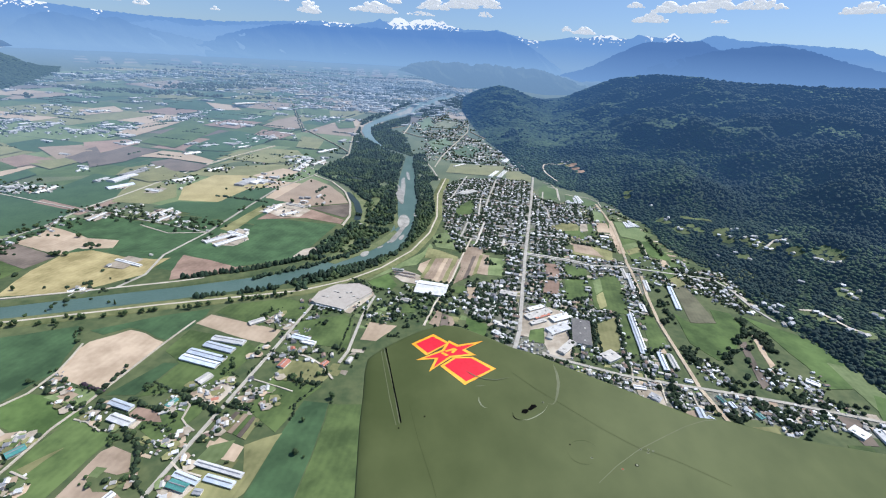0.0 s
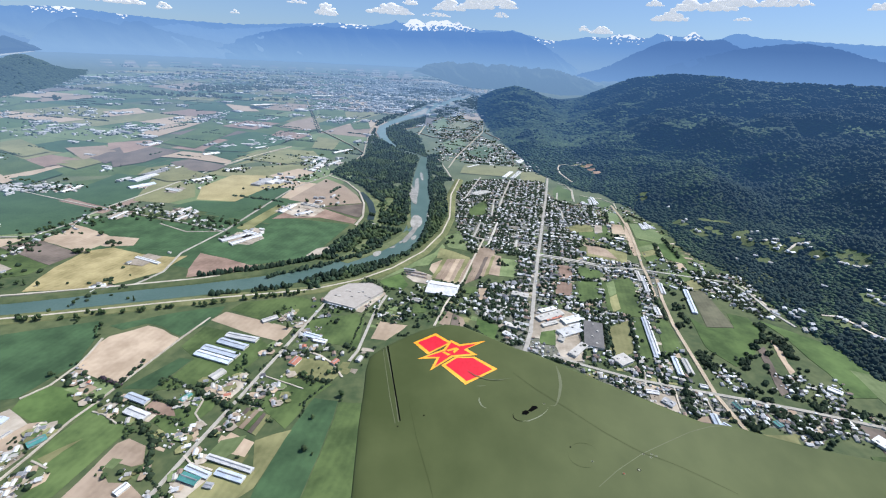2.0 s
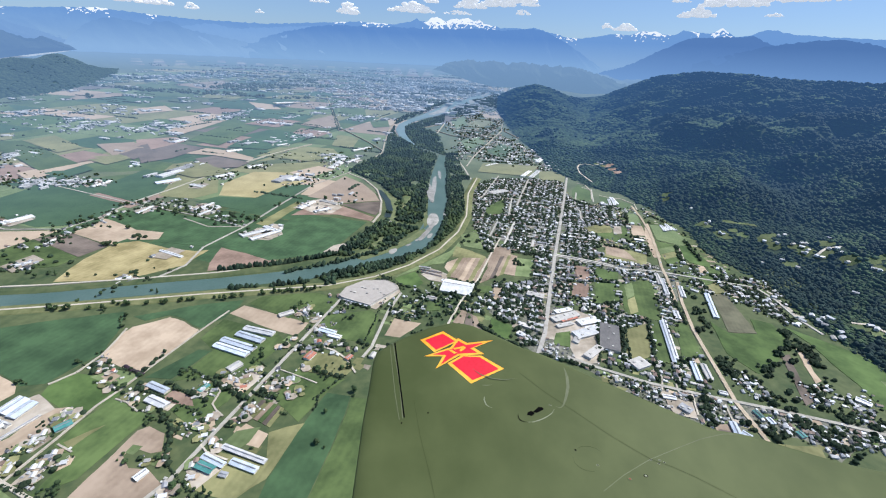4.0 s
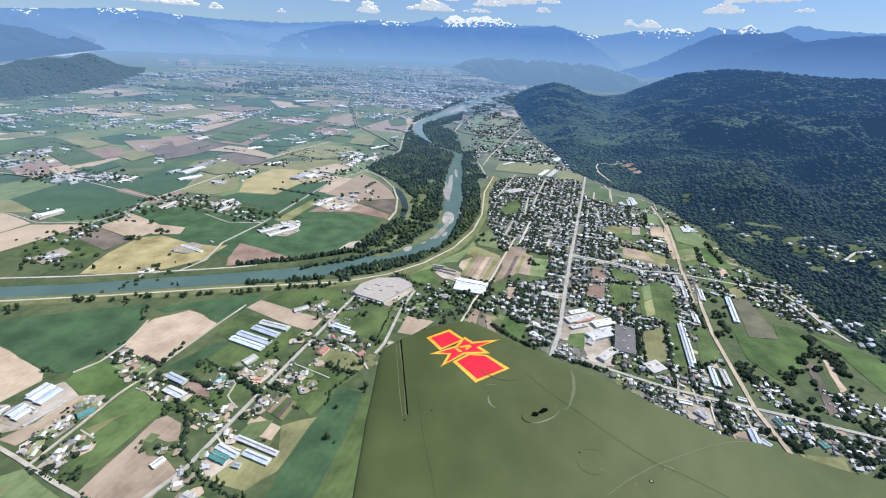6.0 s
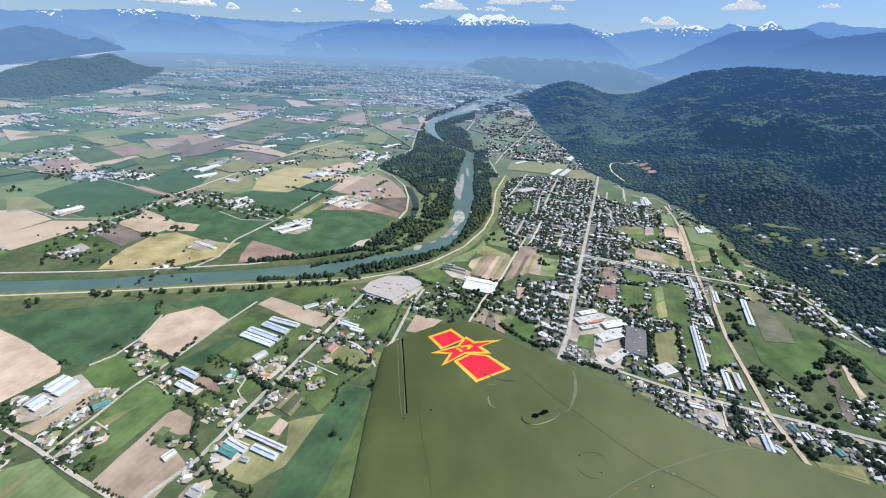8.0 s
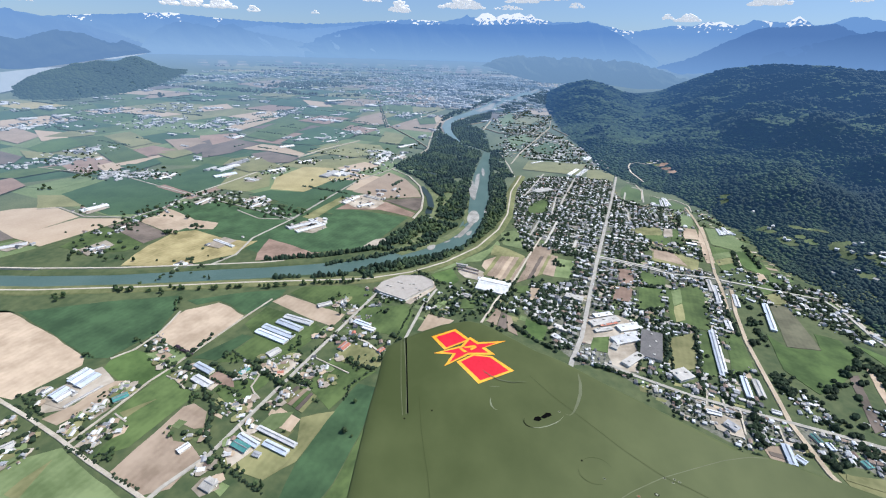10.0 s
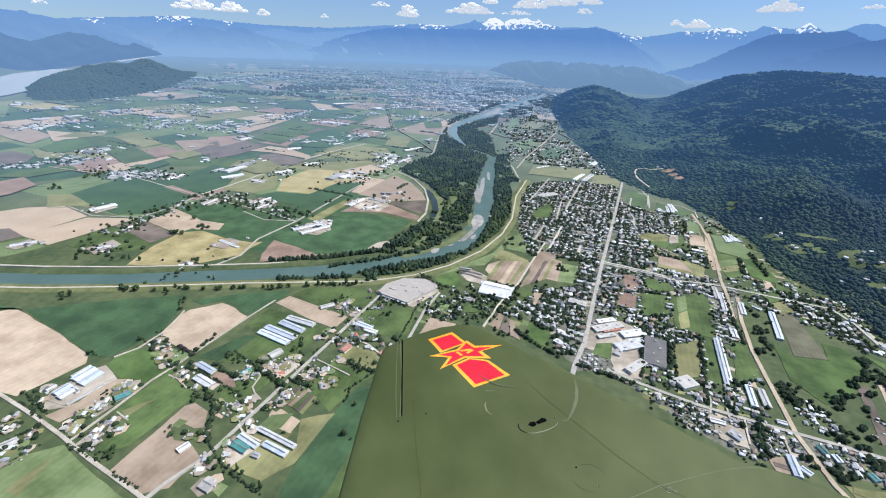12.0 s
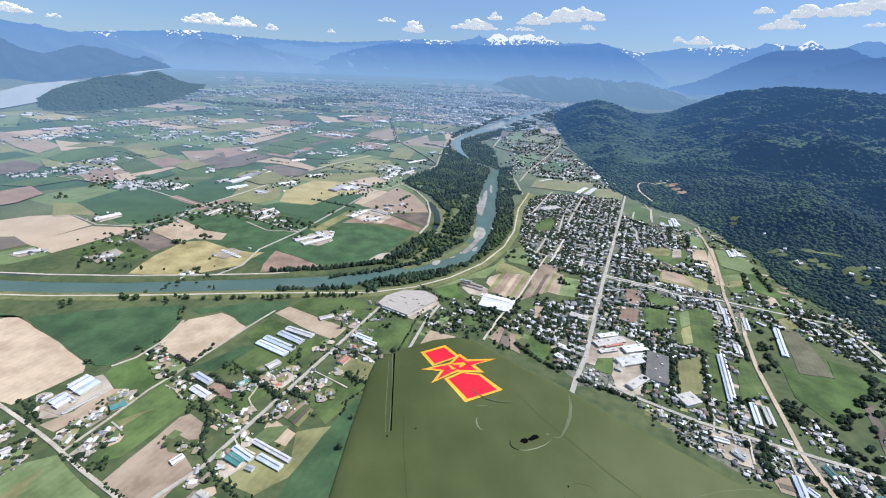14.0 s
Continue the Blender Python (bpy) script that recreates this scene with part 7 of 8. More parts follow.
for region, n in ((SUBURB_B, 420), (SUBURB, 160), (EAST, 220), (FOOT_ROW, 90), (VILLAGE, 160)):
    clutter(region, n)
for x, y in [(-210, 918), (-184, 939), (-165, 958), (-137, 935), (-120, 969), (-103, 915), (-100, 989), (-99, 1037), (-157, 889), (-175, 872), (-135, 886), (-140, 994), (33, 975), (48, 993), (63, 982), (79, 958), (57, 939), (35, 934), (19, 958), (70, 1014), (-43, 972), (-35, 905), (5, 925), (-120, 880)]:
    for _ in range(2):  # homes among trees behind the packing house
        px, py = x + rng.gauss(0, 7), y + rng.gauss(0, 7)
        if off_road(px, py, 4):
            house(px, py, STREET + rng.choice((0, math.pi / 2)) + rng.uniform(-.3, .3), (22, 32, 8, 8, 28, 2), 0.8)
            shed(px + rng.gauss(0, 11), py + rng.gauss(0, 11), rng.uniform(0.4, 0.9))
for x, y in [(17, 1065), (24, 1034), (19, 1002), (15, 977), (150, 1371), (173, 1353), (197, 1345), (214, 1313), (223, 1264), (205, 1200), (54, 1318), (63, 1302), (-2, 1043), (40, 1429), (-11, 1416), (-23, 1361), (22, 1373), (-248, 1045), (-236, 1041), (-254, 1033), (109, 1023), (124, 996), (-32, 989), (155, 1247), (159, 1216)]:
    for _ in range(5):
        scatter(yard_trees, x + rng.gauss(0, 7), y + rng.gauss(0, 7), rng.uniform(3.5, 7), 0.4, tall=rng.uniform(1.0, 1.6))
for x, y in [(642, 1821), (697, 1895), (548, 1714), (587, 1692), (509, 1919), (762, 1840), (800, 1887), (552, 1892), (469, 1505), (489, 1505), (506, 1494), (523, 1483), (545, 1484), (592, 1807), (633, 1877), (566, 1843), (687, 1820), (663, 1383), (663, 1333), (701, 1342), (707, 1312), (673, 1288), (810, 1303), (798, 1319), (754, 1285)]:
    for _ in range(3):  # homes and sheds below the wooded slope
        px, py = x + rng.gauss(0, 16), y + rng.gauss(0, 16)
        if free(px, py, 4):
            house(px, py, STREET + rng.choice((0, math.pi / 2)) + rng.uniform(-.2, .2), (24, 30, 8, 10, 26, 2), 0.9)
            around(px, py, 2, 15)
    shed(x + rng.gauss(0, 14), y + rng.gauss(0, 14))
for x, y in [(-159, 3068), (-110, 2944), (-64, 2812), (21, 3136), (83, 3015), (122, 2878), (176, 2810), (229, 2778), (277, 2683), (162, 3044), (125, 3286), (207, 3206), (-9, 3479), (57, 3641), (-91, 3321), (-142, 3426), (-206, 3676), (-275, 3899), (-348, 4113), (-46, 3899), (26, 4098), (104, 4317), (-121, 4413), (129, 3974), (195, 3560)]:
    for _ in range(4):  # scattered homes and trees of the upper valley
        px, py = x + rng.gauss(0, 50), y + rng.gauss(0, 70)
        house(px, py, STREET + rng.choice((0, math.pi / 2)), (24, 30, 8, 10, 26, 2), 1.2)
        for _ in range(2):
            scatter(yard_trees, px + rng.gauss(0, 40), py + rng.gauss(0, 50), rng.uniform(5, 10), 0.4, tall=rng.uniform(0.8, 1.3))
VALLEY_HEDGES = [[(562, 1514), (598, 1468), (633, 1457), (610, 1383)], [(482, 1438), (521, 1429), (563, 1411)], [(798, 1549), (787, 1427), (787, 1363)], [(658, 1811), (624, 1671)], [(745, 1486), (720, 1389), (714, 1345)], [(591, 1548), (642, 1519)], [(763, 1806), (804, 1732)], [(455, 1970), (483, 1912), (531, 1910)], [(617, 1911), (559, 1684)],
                 [(19, 2640), (358, 2640)], [(-140, 3250), (60, 3150)], [(40, 3500), (240, 3380)], [(-60, 2900), (120, 2790)], [(-200, 3700), (60, 3640)], [(180, 2740), (330, 2690)], [(-240, 4050), (30, 4000)], [(-100, 4600), (120, 4500)]]
for line in VALLEY_HEDGES:
    for (ax, ay), (bx, by) in zip(line, line[1:]):
        n = int(math.hypot(bx - ax, by - ay) / 8) + 1
        for k in range(n):
            scatter(yard_trees, ax + (bx - ax) * k / n + rng.uniform(-5, 5), ay + (by - ay) * k / n + rng.uniform(-5, 5), rng.uniform(3.5, 7.5), 0.4, tall=rng.uniform(0.9, 1.5))
plots, farm_yards = Batch(), Batch()


def garden_plots(poly, n, weights=(4, 3, 4, 3, 1, 1)):
    """Small yards, lawns and garden beds between the houses."""
    xs, ys = [p[0] for p in poly], [p[1] for p in poly]
    for _ in range(n):
        c = Vector((rng.uniform(min(xs), max(xs)), rng.uniform(min(ys), max(ys))))
        if not inside(c.x, c.y, poly) or not free(c.x, c.y, 4):
            continue
        a, b = rng.uniform(6, 20), rng.uniform(8, 28)
        z = 0.14 + 0.0003 * len(plots.i)
        v = [place(*(c + AXIS_U * a * i + AXIS_V * b * j + Vector((rng.uniform(-3, 3), rng.uniform(-3, 3)))), z) for i, j in ((-.5, -.5), (-.5, .5), (.5, .5), (.5, -.5))]
        plots.add(v, [(3, 2, 1, 0)], rng.choices(range(6), weights)[0])


for region, n in ((TOWN_EAST, 520), (VILLAGE, 800), (UPPER, 600), (CROSS, 120), (FOOT_ROW, 120), (EAST, 460), (WEST, 220), (SUBURB_B, 420), (SUBURB, 80), (NEAR_LEFT, 150)):
    garden_plots(region, n)
for x, y in LANE_HOMES + ROAD_HOMES:
    for _ in range(2):
        cx, cy, reach = x + rng.uniform(-9, 9), y + rng.uniform(-9, 9), rng.uniform(6, 12)
        if off_road(cx, cy, 5):
            ring = [place(cx + reach * rng.uniform(0.7, 1.25) * math.cos(k), cy + reach * rng.uniform(0.7, 1.25) * math.sin(k), 2.6 + 0.0003 * len(plots.i)) for k in (0.2, 1.3, 2.3, 3.3, 4.4, 5.4)]
            plots.add(ring, [tuple(range(6))], rng.choices(range(6), (6, 4, 2, 1, 3, 1))[0])
FOOT_STRIP = [(731, 1890), (790, 1880), (825, 1700), (850, 1500), (868, 1300), (800, 1260), (740, 1280), (700, 1500)]
garden_plots(FOOT_STRIP, 260, (2, 3, 4, 5, 1, 1))
for _ in range(420):  # shrubs and small trees along the edge of the forest
    x, y = rng.uniform(640, 880), rng.uniform(1250, 2000)
    if inside(x, y, FOOT_STRIP) and free(x, y, 3) and noise.noise(Vector((x / 45, y / 45, 8.0))) > 0.0:
        scatter(yard_trees, x, y, rng.uniform(2.2, 5.5), 0.4, tall=rng.uniform(0.8, 1.3))
for _ in range(900):  # fruit and shade trees between the packing house and the town
    x, y = rng.uniform(-250, 140), rng.uniform(800, 1120)
    if free(x, y, 3) and noise.noise(Vector((x / 38, y / 38, 2.0))) > 0.02:
        scatter(yard_trees, x, y, rng.uniform(2.2, 5.8), 0.4, tall=rng.uniform(0.9, 1.5))
garden_plots(TOWN, 2600, (6, 2, 4, 6, 1, 1))
plots.make("garden_plots", [material("plot_" + q, *COVERS[q][:2], island=True, vary=0.3) for q in ("yard", "dry", "crop_light", "crop_mid", "soil_tan", "soil_brown")], "small gravel yards, lawns and garden beds", "gardens")
for x, y in [(628, 1036), (641, 1034), (625, 980), (629, 957), (611, 930), (597, 934), (615, 820), (604, 809), (595, 825), (786, 947), (779, 924), (760, 880), (746, 887), (705, 822), (676, 790), (631, 764), (856, 962), (862, 953), (845, 899), (864, 883), (714, 782), (727, 769), (394, 1031), (398, 1018), (396, 977), (400, 941), (466, 898), (459, 853), (445, 811), (497, 795), (507, 806), (732, 684), (729, 739), (643, 854)] + [(587, 815), (592, 803), (594, 787), (601, 780), (627, 783), (687, 819), (704, 831), (725, 844), (806, 960), (795, 933), (815, 956), (821, 899), (824, 887), (819, 868), (866, 911), (786, 778), (744, 746), (582, 613), (598, 621), (658, 645), (744, 655), (727, 617), (722, 596), (748, 683), (762, 634), (825, 669), (829, 647), (694, 581), (679, 628), (656, 660), (608, 675), (624, 744), (625, 763), (703, 629), (688, 594), (787, 651), (852, 634), (657, 679)]:
    for _ in range(3):
        px, py = x + rng.uniform(-12, 12), y + rng.uniform(-12, 12)
        if off_road(px, py, 2) and not in_field(px, py):
            scatter(yard_trees, px, py, rng.uniform(3.2, 6.8), 0.4, tall=rng.uniform(0.9, 1.4))
for x, y in [(800, 971), (799, 950), (795, 925), (767, 902), (800, 895), (801, 874), (798, 856), (798, 839), (686, 854), (658, 830), (714, 880), (645, 818), (736, 894), (622, 1018), (620, 992), (614, 967), (593, 946), (587, 816), (588, 791), (593, 780), (574, 774), (516, 835),
             (464, 689), (379, 714), (466, 723), (388, 706), (687, 728), (688, 711), (752, 752), (739, 716), (800, 785), (752, 670), (764, 656), (711, 630), (670, 633), (625, 705), (794, 652), (836, 663), (866, 658), (571, 596), (602, 613), (661, 605), (701, 602), (641, 1138), (652, 1106), (663, 1075)]:
    for _ in range(3):  # groves and shade trees on the east side of the valley
        px, py = x + rng.gauss(0, 6), y + rng.gauss(0, 6)
        if off_road(px, py, 2) and not in_field(px, py):
            scatter(yard_trees, px, py, rng.uniform(3.2, 6.4), 0.4, tall=rng.uniform(0.9, 1.5))
for x, y in [(590, 799), (589, 779), (596, 769), (665, 801), (682, 811), (808, 864), (812, 844), (746, 730), (730, 717), (584, 613), (584, 600), (579, 620), (546, 623), (661, 641), (666, 633), (681, 602), (689, 596), (646, 711), (655, 707), (655, 677), (658, 658), (614, 686), (623, 683), (461, 709), (361, 689), (768, 684), (752, 672)] + [(502 - 23 * k / 12, 698 - 79 * k / 12) for k in range(13)]:
    for _ in range(4):
        px, py = x + rng.gauss(0, 5), y + rng.gauss(0, 5)
        if off_road(px, py, 1) and not in_field(px, py):
            scatter(yard_trees, px, py, rng.uniform(3.0, 6.5), 0.4, tall=rng.uniform(0.9, 1.6))
for x, y in [(818, 967), (810, 943), (789, 912), (768, 888), (809, 890), (815, 881), (815, 862), (808, 842), (736, 856), (699, 820), (677, 802), (749, 840), (812, 905), (990, 1063), (979, 1086), (975, 1113), (1002, 1004)]:
    for _ in range(6):  # thickets between the pastures
        scatter(yard_trees, x + rng.gauss(0, 8), y + rng.gauss(0, 8), rng.uniform(3.2, 7), 0.4, tall=rng.uniform(1.0, 1.6))
FARM_HEDGES = [[(-682, 550), (-601, 527)], [(-592, 546), (-522, 530), (-442, 504)], [(-567, 496), (-532, 497)], [(-556, 608), (-472, 592)], [(-469, 588), (-407, 569)], [(-445, 413), (-456, 447), (-463, 485)], [(-264, 569), (-222, 644)], [(-228, 660), (-230, 738)], [(-217, 741), (-215, 872), (-212, 944)],
               [(-384, 571), (-321, 555)], [(-251, 655), (-261, 617)], [(-439, 856), (-394, 897)], [(-738, 381), (-839, 411)], [(-641, 341), (-562, 328)], [(-673, 416), (-701, 390)], [(-378, 652), (-354, 740)], [(403, 900), (371, 741)], [(390, 898), (358, 745)]]
for line in FARM_HEDGES:
    for (ax, ay), (bx, by) in zip(line, line[1:]):
        n = int(math.hypot(bx - ax, by - ay) / 3.6) + 1
        for k in range(n):
            if rng.random() < 0.86:
                scatter(yard_trees, ax + (bx - ax) * k / n + rng.uniform(-2, 2), ay + (by - ay) * k / n + rng.uniform(-2, 2), 1.3 + 2.7 * rng.random() ** 2, 0.4, tall=rng.uniform(0.9, 1.6))
copper = Batch()
for k in range(26):  # clipped copper-leaved hedge beside the tan field
    scatter(copper, -666 + 51 * k / 25, 597 - 16 * k / 25 + rng.uniform(-1.5, 1.5), rng.uniform(3.0, 4.2), 0.4, tall=0.9)
copper.make("copper_hedge", [material("copper_leaves", (0.022, 0.014, 0.024), (0.050, 0.032, 0.046), wide=0.1, fine=0.6, vary=0.2, island=True)], "dark purple copper-leaved hedge beside a ploughed field", "hedge")
NEAR_HEDGES = [(-476, 587), (-394, 566), (-355, 722), (-317, 707), (-428, 662), (-387, 639), (-667, 593), (-614, 583), (-512, 490), (-461, 480), (-581, 340), (-557, 353), (-524, 318), (-466, 308), (-456, 434), (-420, 395), (-417, 396), (-369, 367), (-360, 365), (-289, 345), (-764, 374), (-733, 369), (-812, 389), (-759, 380), (-737, 308), (-733, 339), (-737, 324), (-726, 353), (-478, 587), (-544, 615), (-271, 665), (-271, 625), (-256, 582), (-250, 539), (-466, 507), (-446, 526), (-306, 568), (-284, 584), (-692, 441), (-687, 454), (-667, 388), (-660, 401)]
for (ax, ay), (bx, by) in zip(NEAR_HEDGES[::2], NEAR_HEDGES[1::2]):
    n = int(math.hypot(bx - ax, by - ay) / 4) + 1
    for k in range(n):
        scatter(yard_trees, ax + (bx - ax) * k / n + rng.uniform(-2, 2), ay + (by - ay) * k / n + rng.uniform(-2, 2), rng.uniform(1.3, 3.1), 0.4, tall=rng.uniform(0.9, 1.5))
for q in range(0, len(HEDGES) - 1, 2):
    (ax, ay), (bx, by) = HEDGES[q], HEDGES[q + 1]
    n = int(math.hypot(bx - ax, by - ay) / 7)
    for k in range(n):
        scatter(yard_trees, ax + (bx - ax) * k / n + rng.uniform(-3, 3), ay + (by - ay) * k / n + rng.uniform(-3, 3), rng.uniform(3, 6.5), 0.4, tall=rng.uniform(0.9, 1.5))
for x, y in [(-756, 1288), (-715, 1272), (-725, 1330), (-703, 1602), (-622, 1558), (-628, 1658), (-1604, 1220), (-1271, 1408), (-920, 1077), (-1036, 1451), (-1085, 1492), (-1687, 1665), (-1452, 1775), (-1273, 934), (-1518, 883), (-814, 2284), (-824, 2383), (-759, 2428), (-804, 2758), (-1336, 3101), (-1296, 3293), (-1526, 2461), (-1267, 1934), (-1220, 2138), (-1338, 2726), (-1280, 1742)]:  # the smaller sheds, silos and houses of each farmyard
    z = 2.0 + 0.0003 * len(plots.i) if math.hypot(x, y) < NEAR else 5.0
    a, b = rng.uniform(50, 85), rng.uniform(45, 70)
    c = Vector((x, y)) + AXIS_U * rng.uniform(-10, 10) + AXIS_V * rng.uniform(-10, 10)
    farm_yards.add([place(*(c + AXIS_U * a * i + AXIS_V * b * j + Vector((rng.uniform(-9, 9), rng.uniform(-9, 9)))), z) for i, j in ((-.5, -.5), (-.5, .5), (.5, .5), (.5, -.5))], [(3, 2, 1, 0)], 0)
    for _ in range(rng.randrange(7, 15)):
        px, py = x + rng.gauss(0, 32), y + rng.gauss(0, 30)
        if not in_field(px, py) or rng.random() < 0.25:
            shed(px, py, rng.uniform(1.0, 2.6))
    around(x, y, 7, 55, 1.2)
farm_yards.make("farm_yards", [far_cover["yard"]], "pale gravel yards round the farm buildings of the plain", "yards")
WEST_FARMS = [(-1353, 1037), (-1340, 1065), (-1399, 1049), (-1287, 924), (-1257, 924), (-1256, 940), (-1347, 1113), (-1335, 1091), (-1351, 1149), (-1359, 1191), (-1352, 1350), (-1387, 1361), (-1348, 1304), (-1321, 1249), (-933, 902), (-923, 911), (-915, 923), (-1244, 1416), (-1236, 1455), (-1249, 1489), (-1335, 1464), (-1339, 1501), (-1228, 1495), (-1183, 1470), (-1219, 1537), (-1111, 1440), (-1078, 1428), (-900, 1378), (-958, 1394), (-948, 1417), (-1056, 1470), (-854, 1360), (-907, 1858), (-851, 1896)]
EAST_FARMS = [(-858, 1980), (-823, 1969), (-760, 2129), (-768, 2066), (-1310, 1949), (-1296, 1978), (-1210, 1890), (-1287, 1865), (-1203, 2406), (-1063, 2299), (-1028, 2468), (-910, 2352), (-1190, 2496), (-1181, 2186), (-1192, 2141), (-1741, 1698), (-1739, 1648), (-1831, 1649), (-1851, 1717), (-1881, 1654), (-1774, 1607), (-1984, 1663), (-1990, 1640), (-2084, 1696), (-2105, 1603), (-2191, 1596), (-2167, 1669), (-2526, 2060), (-2497, 2103), (-2379, 2064), (-2417, 1900), (-2581, 1915), (-2452, 1753)]
for x, y in WEST_FARMS + EAST_FARMS:
    for k in range(3):
        house(x + rng.uniform(-30, 30), y + rng.uniform(-24, 24), STREET + rng.choice((0, math.pi / 2)))
    around(x, y, 3, 34)
    for k in range(7):
        scatter(yard_trees, x + rng.gauss(0, 42), y + rng.gauss(0, 34), rng.uniform(3.5, 7.5), 0.4, tall=rng.uniform(0.8, 1.4))
for x, y in [(735, 2713), (748, 2681), (773, 2715), (928, 1675), (947, 1693), (937, 1583), (943, 1573), (1058, 1514), (1090, 1494), (1125, 1550), (1147, 1557), (1170, 1474), (1135, 1484), (1145, 1437), (1149, 1431), (1173, 1394), (1166, 1403), (1085, 1356), (935, 1841), (1214, 1430), (1232, 1424), (933, 1026), (948, 1036), (935, 1009), (899, 1043), (898, 1031), (870, 1007), (924, 957), (941, 956), (840, 1042), (868, 1129), (851, 1117), (892, 1148)] + [(1133, 1184), (1037, 1004), (1041, 989), (1051, 964), (1073, 970), (1058, 919), (1070, 901), (1078, 894), (1176, 984), (1175, 966), (1215, 998), (1198, 1109), (1198, 1088), (1201, 1072), (1227, 1095), (1208, 1132), (1256, 1299), (1261, 1282), (1272, 1262), (1286, 1248), (1228, 1398), (1268, 1513), (1162, 1445), (1154, 1465), (1162, 1482), (1067, 1411), (1223, 1355), (987, 1379), (971, 1041), (951, 977), (931, 1051)]:
    a, q = math.degrees(math.atan2(x - MID[0], y - MID[1])), math.hypot(x - MID[0], y - MID[1])
    (bv, bf), (rv, rf) = house_shapes[rng.randrange(5)]
    m = Matrix.Translation(place(x, y, mountain_height(a, q) + 3)) @ Matrix.Rotation(rng.uniform(0, 3), 4, "Z") @ Matrix.Scale(1.25, 4)
    house_rest.add([m @ Vector(v) for v in bv], bf, 5)
    house_rest.add([m @ Vector(v) for v in rv], rf, rng.choice((0, 1, 4)))
for region, n in ((VILLAGE, 70), (UPPER, 60), (TOWN, 60), (TOWN_EAST, 26), (EAST, 20)):
    # halls, workshops and barns among the houses
    xs, ys = [p[0] for p in region], [p[1] for p in region]
    for _ in range(n * 6):
        x, y = rng.uniform(min(xs), max(xs)), rng.uniform(min(ys), max(ys))
        if n and inside(x, y, region) and free(x, y, 13) and free(x + 9, y, 9) and free(x - 9, y, 9) and free(x, y + 9, 9) and free(x, y - 9, 9):
            n -= 1
            (bv, bf), (rv, rf) = gable(rng.uniform(16, 34), rng.uniform(11, 17), rng.uniform(4, 6), rng.uniform(0.6, 2.0))
            m = Matrix.Translation(place(x, y, 0.5)) @ Matrix.Rotation(STREET + rng.choice((0, math.pi / 2)), 4, "Z") @ Matrix.Scale(shrink(x, y), 4)
            house_rest.add([m @ Vector(v) for v in bv], bf, 5)
            house_rest.add([m @ Vector(v) for v in rv], rf, rng.choice((0, 1, 1, 4)))
town_ground = material("town_ground", (0.062, 0.075, 0.045), (0.205, 0.200, 0.165), wide=0.05, fine=0.25, vary=0)
for k, region in enumerate((TOWN, SUBURB_B, CROSS, WORKS)):
    sheet("town_ground", region, town_ground, 0.07 + 0.01 * k, "trodden yards, gravel and dry lawns between the houses", "ground")
house_rest.make("town_houses", roof_stuff + [wall_stuff], "closely set small gabled houses of the town", "houses")


tree_rest.make("scattered_trees", [leaf_stuff], "scattered dark green farm trees and hedges", "trees")
yard_trees.make("garden_trees", [leaf_stuff], "small garden trees between the houses", "trees")

# ---- the far town and farms of the plain ----
far_houses, far_trees = [Batch() for _ in range(2)], [Batch() for _ in range(2)]
box_v = [(-1, -1, 0), (1, -1, 0), (1, 1, 0), (-1, 1, 0), (-1, -1, 1), (1, -1, 1), (1, 1, 1), (-1, 1, 1), (-1, 0, 1.3), (1, 0, 1.3)]
box_f = [(0, 1, 5, 4), (2, 3, 7, 6), (1, 2, 6, 9, 5), (3, 0, 4, 8, 7), (4, 5, 9, 8), (6, 7, 8, 9)]


def far_spot(x, y, size, high, tree_n):
    k = band_of(x, y) + 1
    o, s = place(x, y, 1), shrink(x, y)
    m = Matrix.Translation(o) @ Matrix.Rotation(STREET + rng.choice((0, 1.5708)), 4, "Z") @ Matrix.Diagonal((size * rng.uniform(0.8, 1.8) * s, size * 0.6 * s, high * s, 1))
    far_houses[k].add([m @ Vector(v) for v in box_v], box_f, rng.randrange(5) if k == 0 else 0)
    for _ in range(tree_n):
        scatter(far_trees[k], x + rng.uniform(-50, 50), y + rng.uniform(-50, 50), rng.uniform(5, 10), 0, plain=True)


for _ in range(3600):  # the far town, thickest along the river
    a, q = rng.gauss(-7, 7), rng.uniform(5000, 12000)
    x, y = polar(a, q)
    if (plain_at(x, y) or a > -3) and not inside(x, y, RIVER_UP) and a < 3.5:
        far_spot(x, y, min(60, 7.5 * rng.paretovariate(1.7)), rng.uniform(5, 9), rng.choice((0, 1, 2, 2)))
for _ in range(620):  # farmsteads strung along the roads of the plain
    v, u = round(rng.uniform(-9000, -200) / 620) * 620 + rng.uniform(-40, 40), rng.uniform(1700, 11500)
    if rng.random() < 0.5:
        u, v = round(u / 800) * 800 + rng.uniform(-40, 40), rng.uniform(-9000, -200)
    p = AXIS_U * u + AXIS_V * v
    if plain_at(p.x, p.y):
        for _ in range(rng.choice((2, 3, 5))):
            far_spot(p.x + rng.uniform(-70, 70), p.y + rng.uniform(-60, 60), min(45, 9 * rng.paretovariate(1.8)), rng.uniform(5, 8), rng.choice((0, 1, 3)))
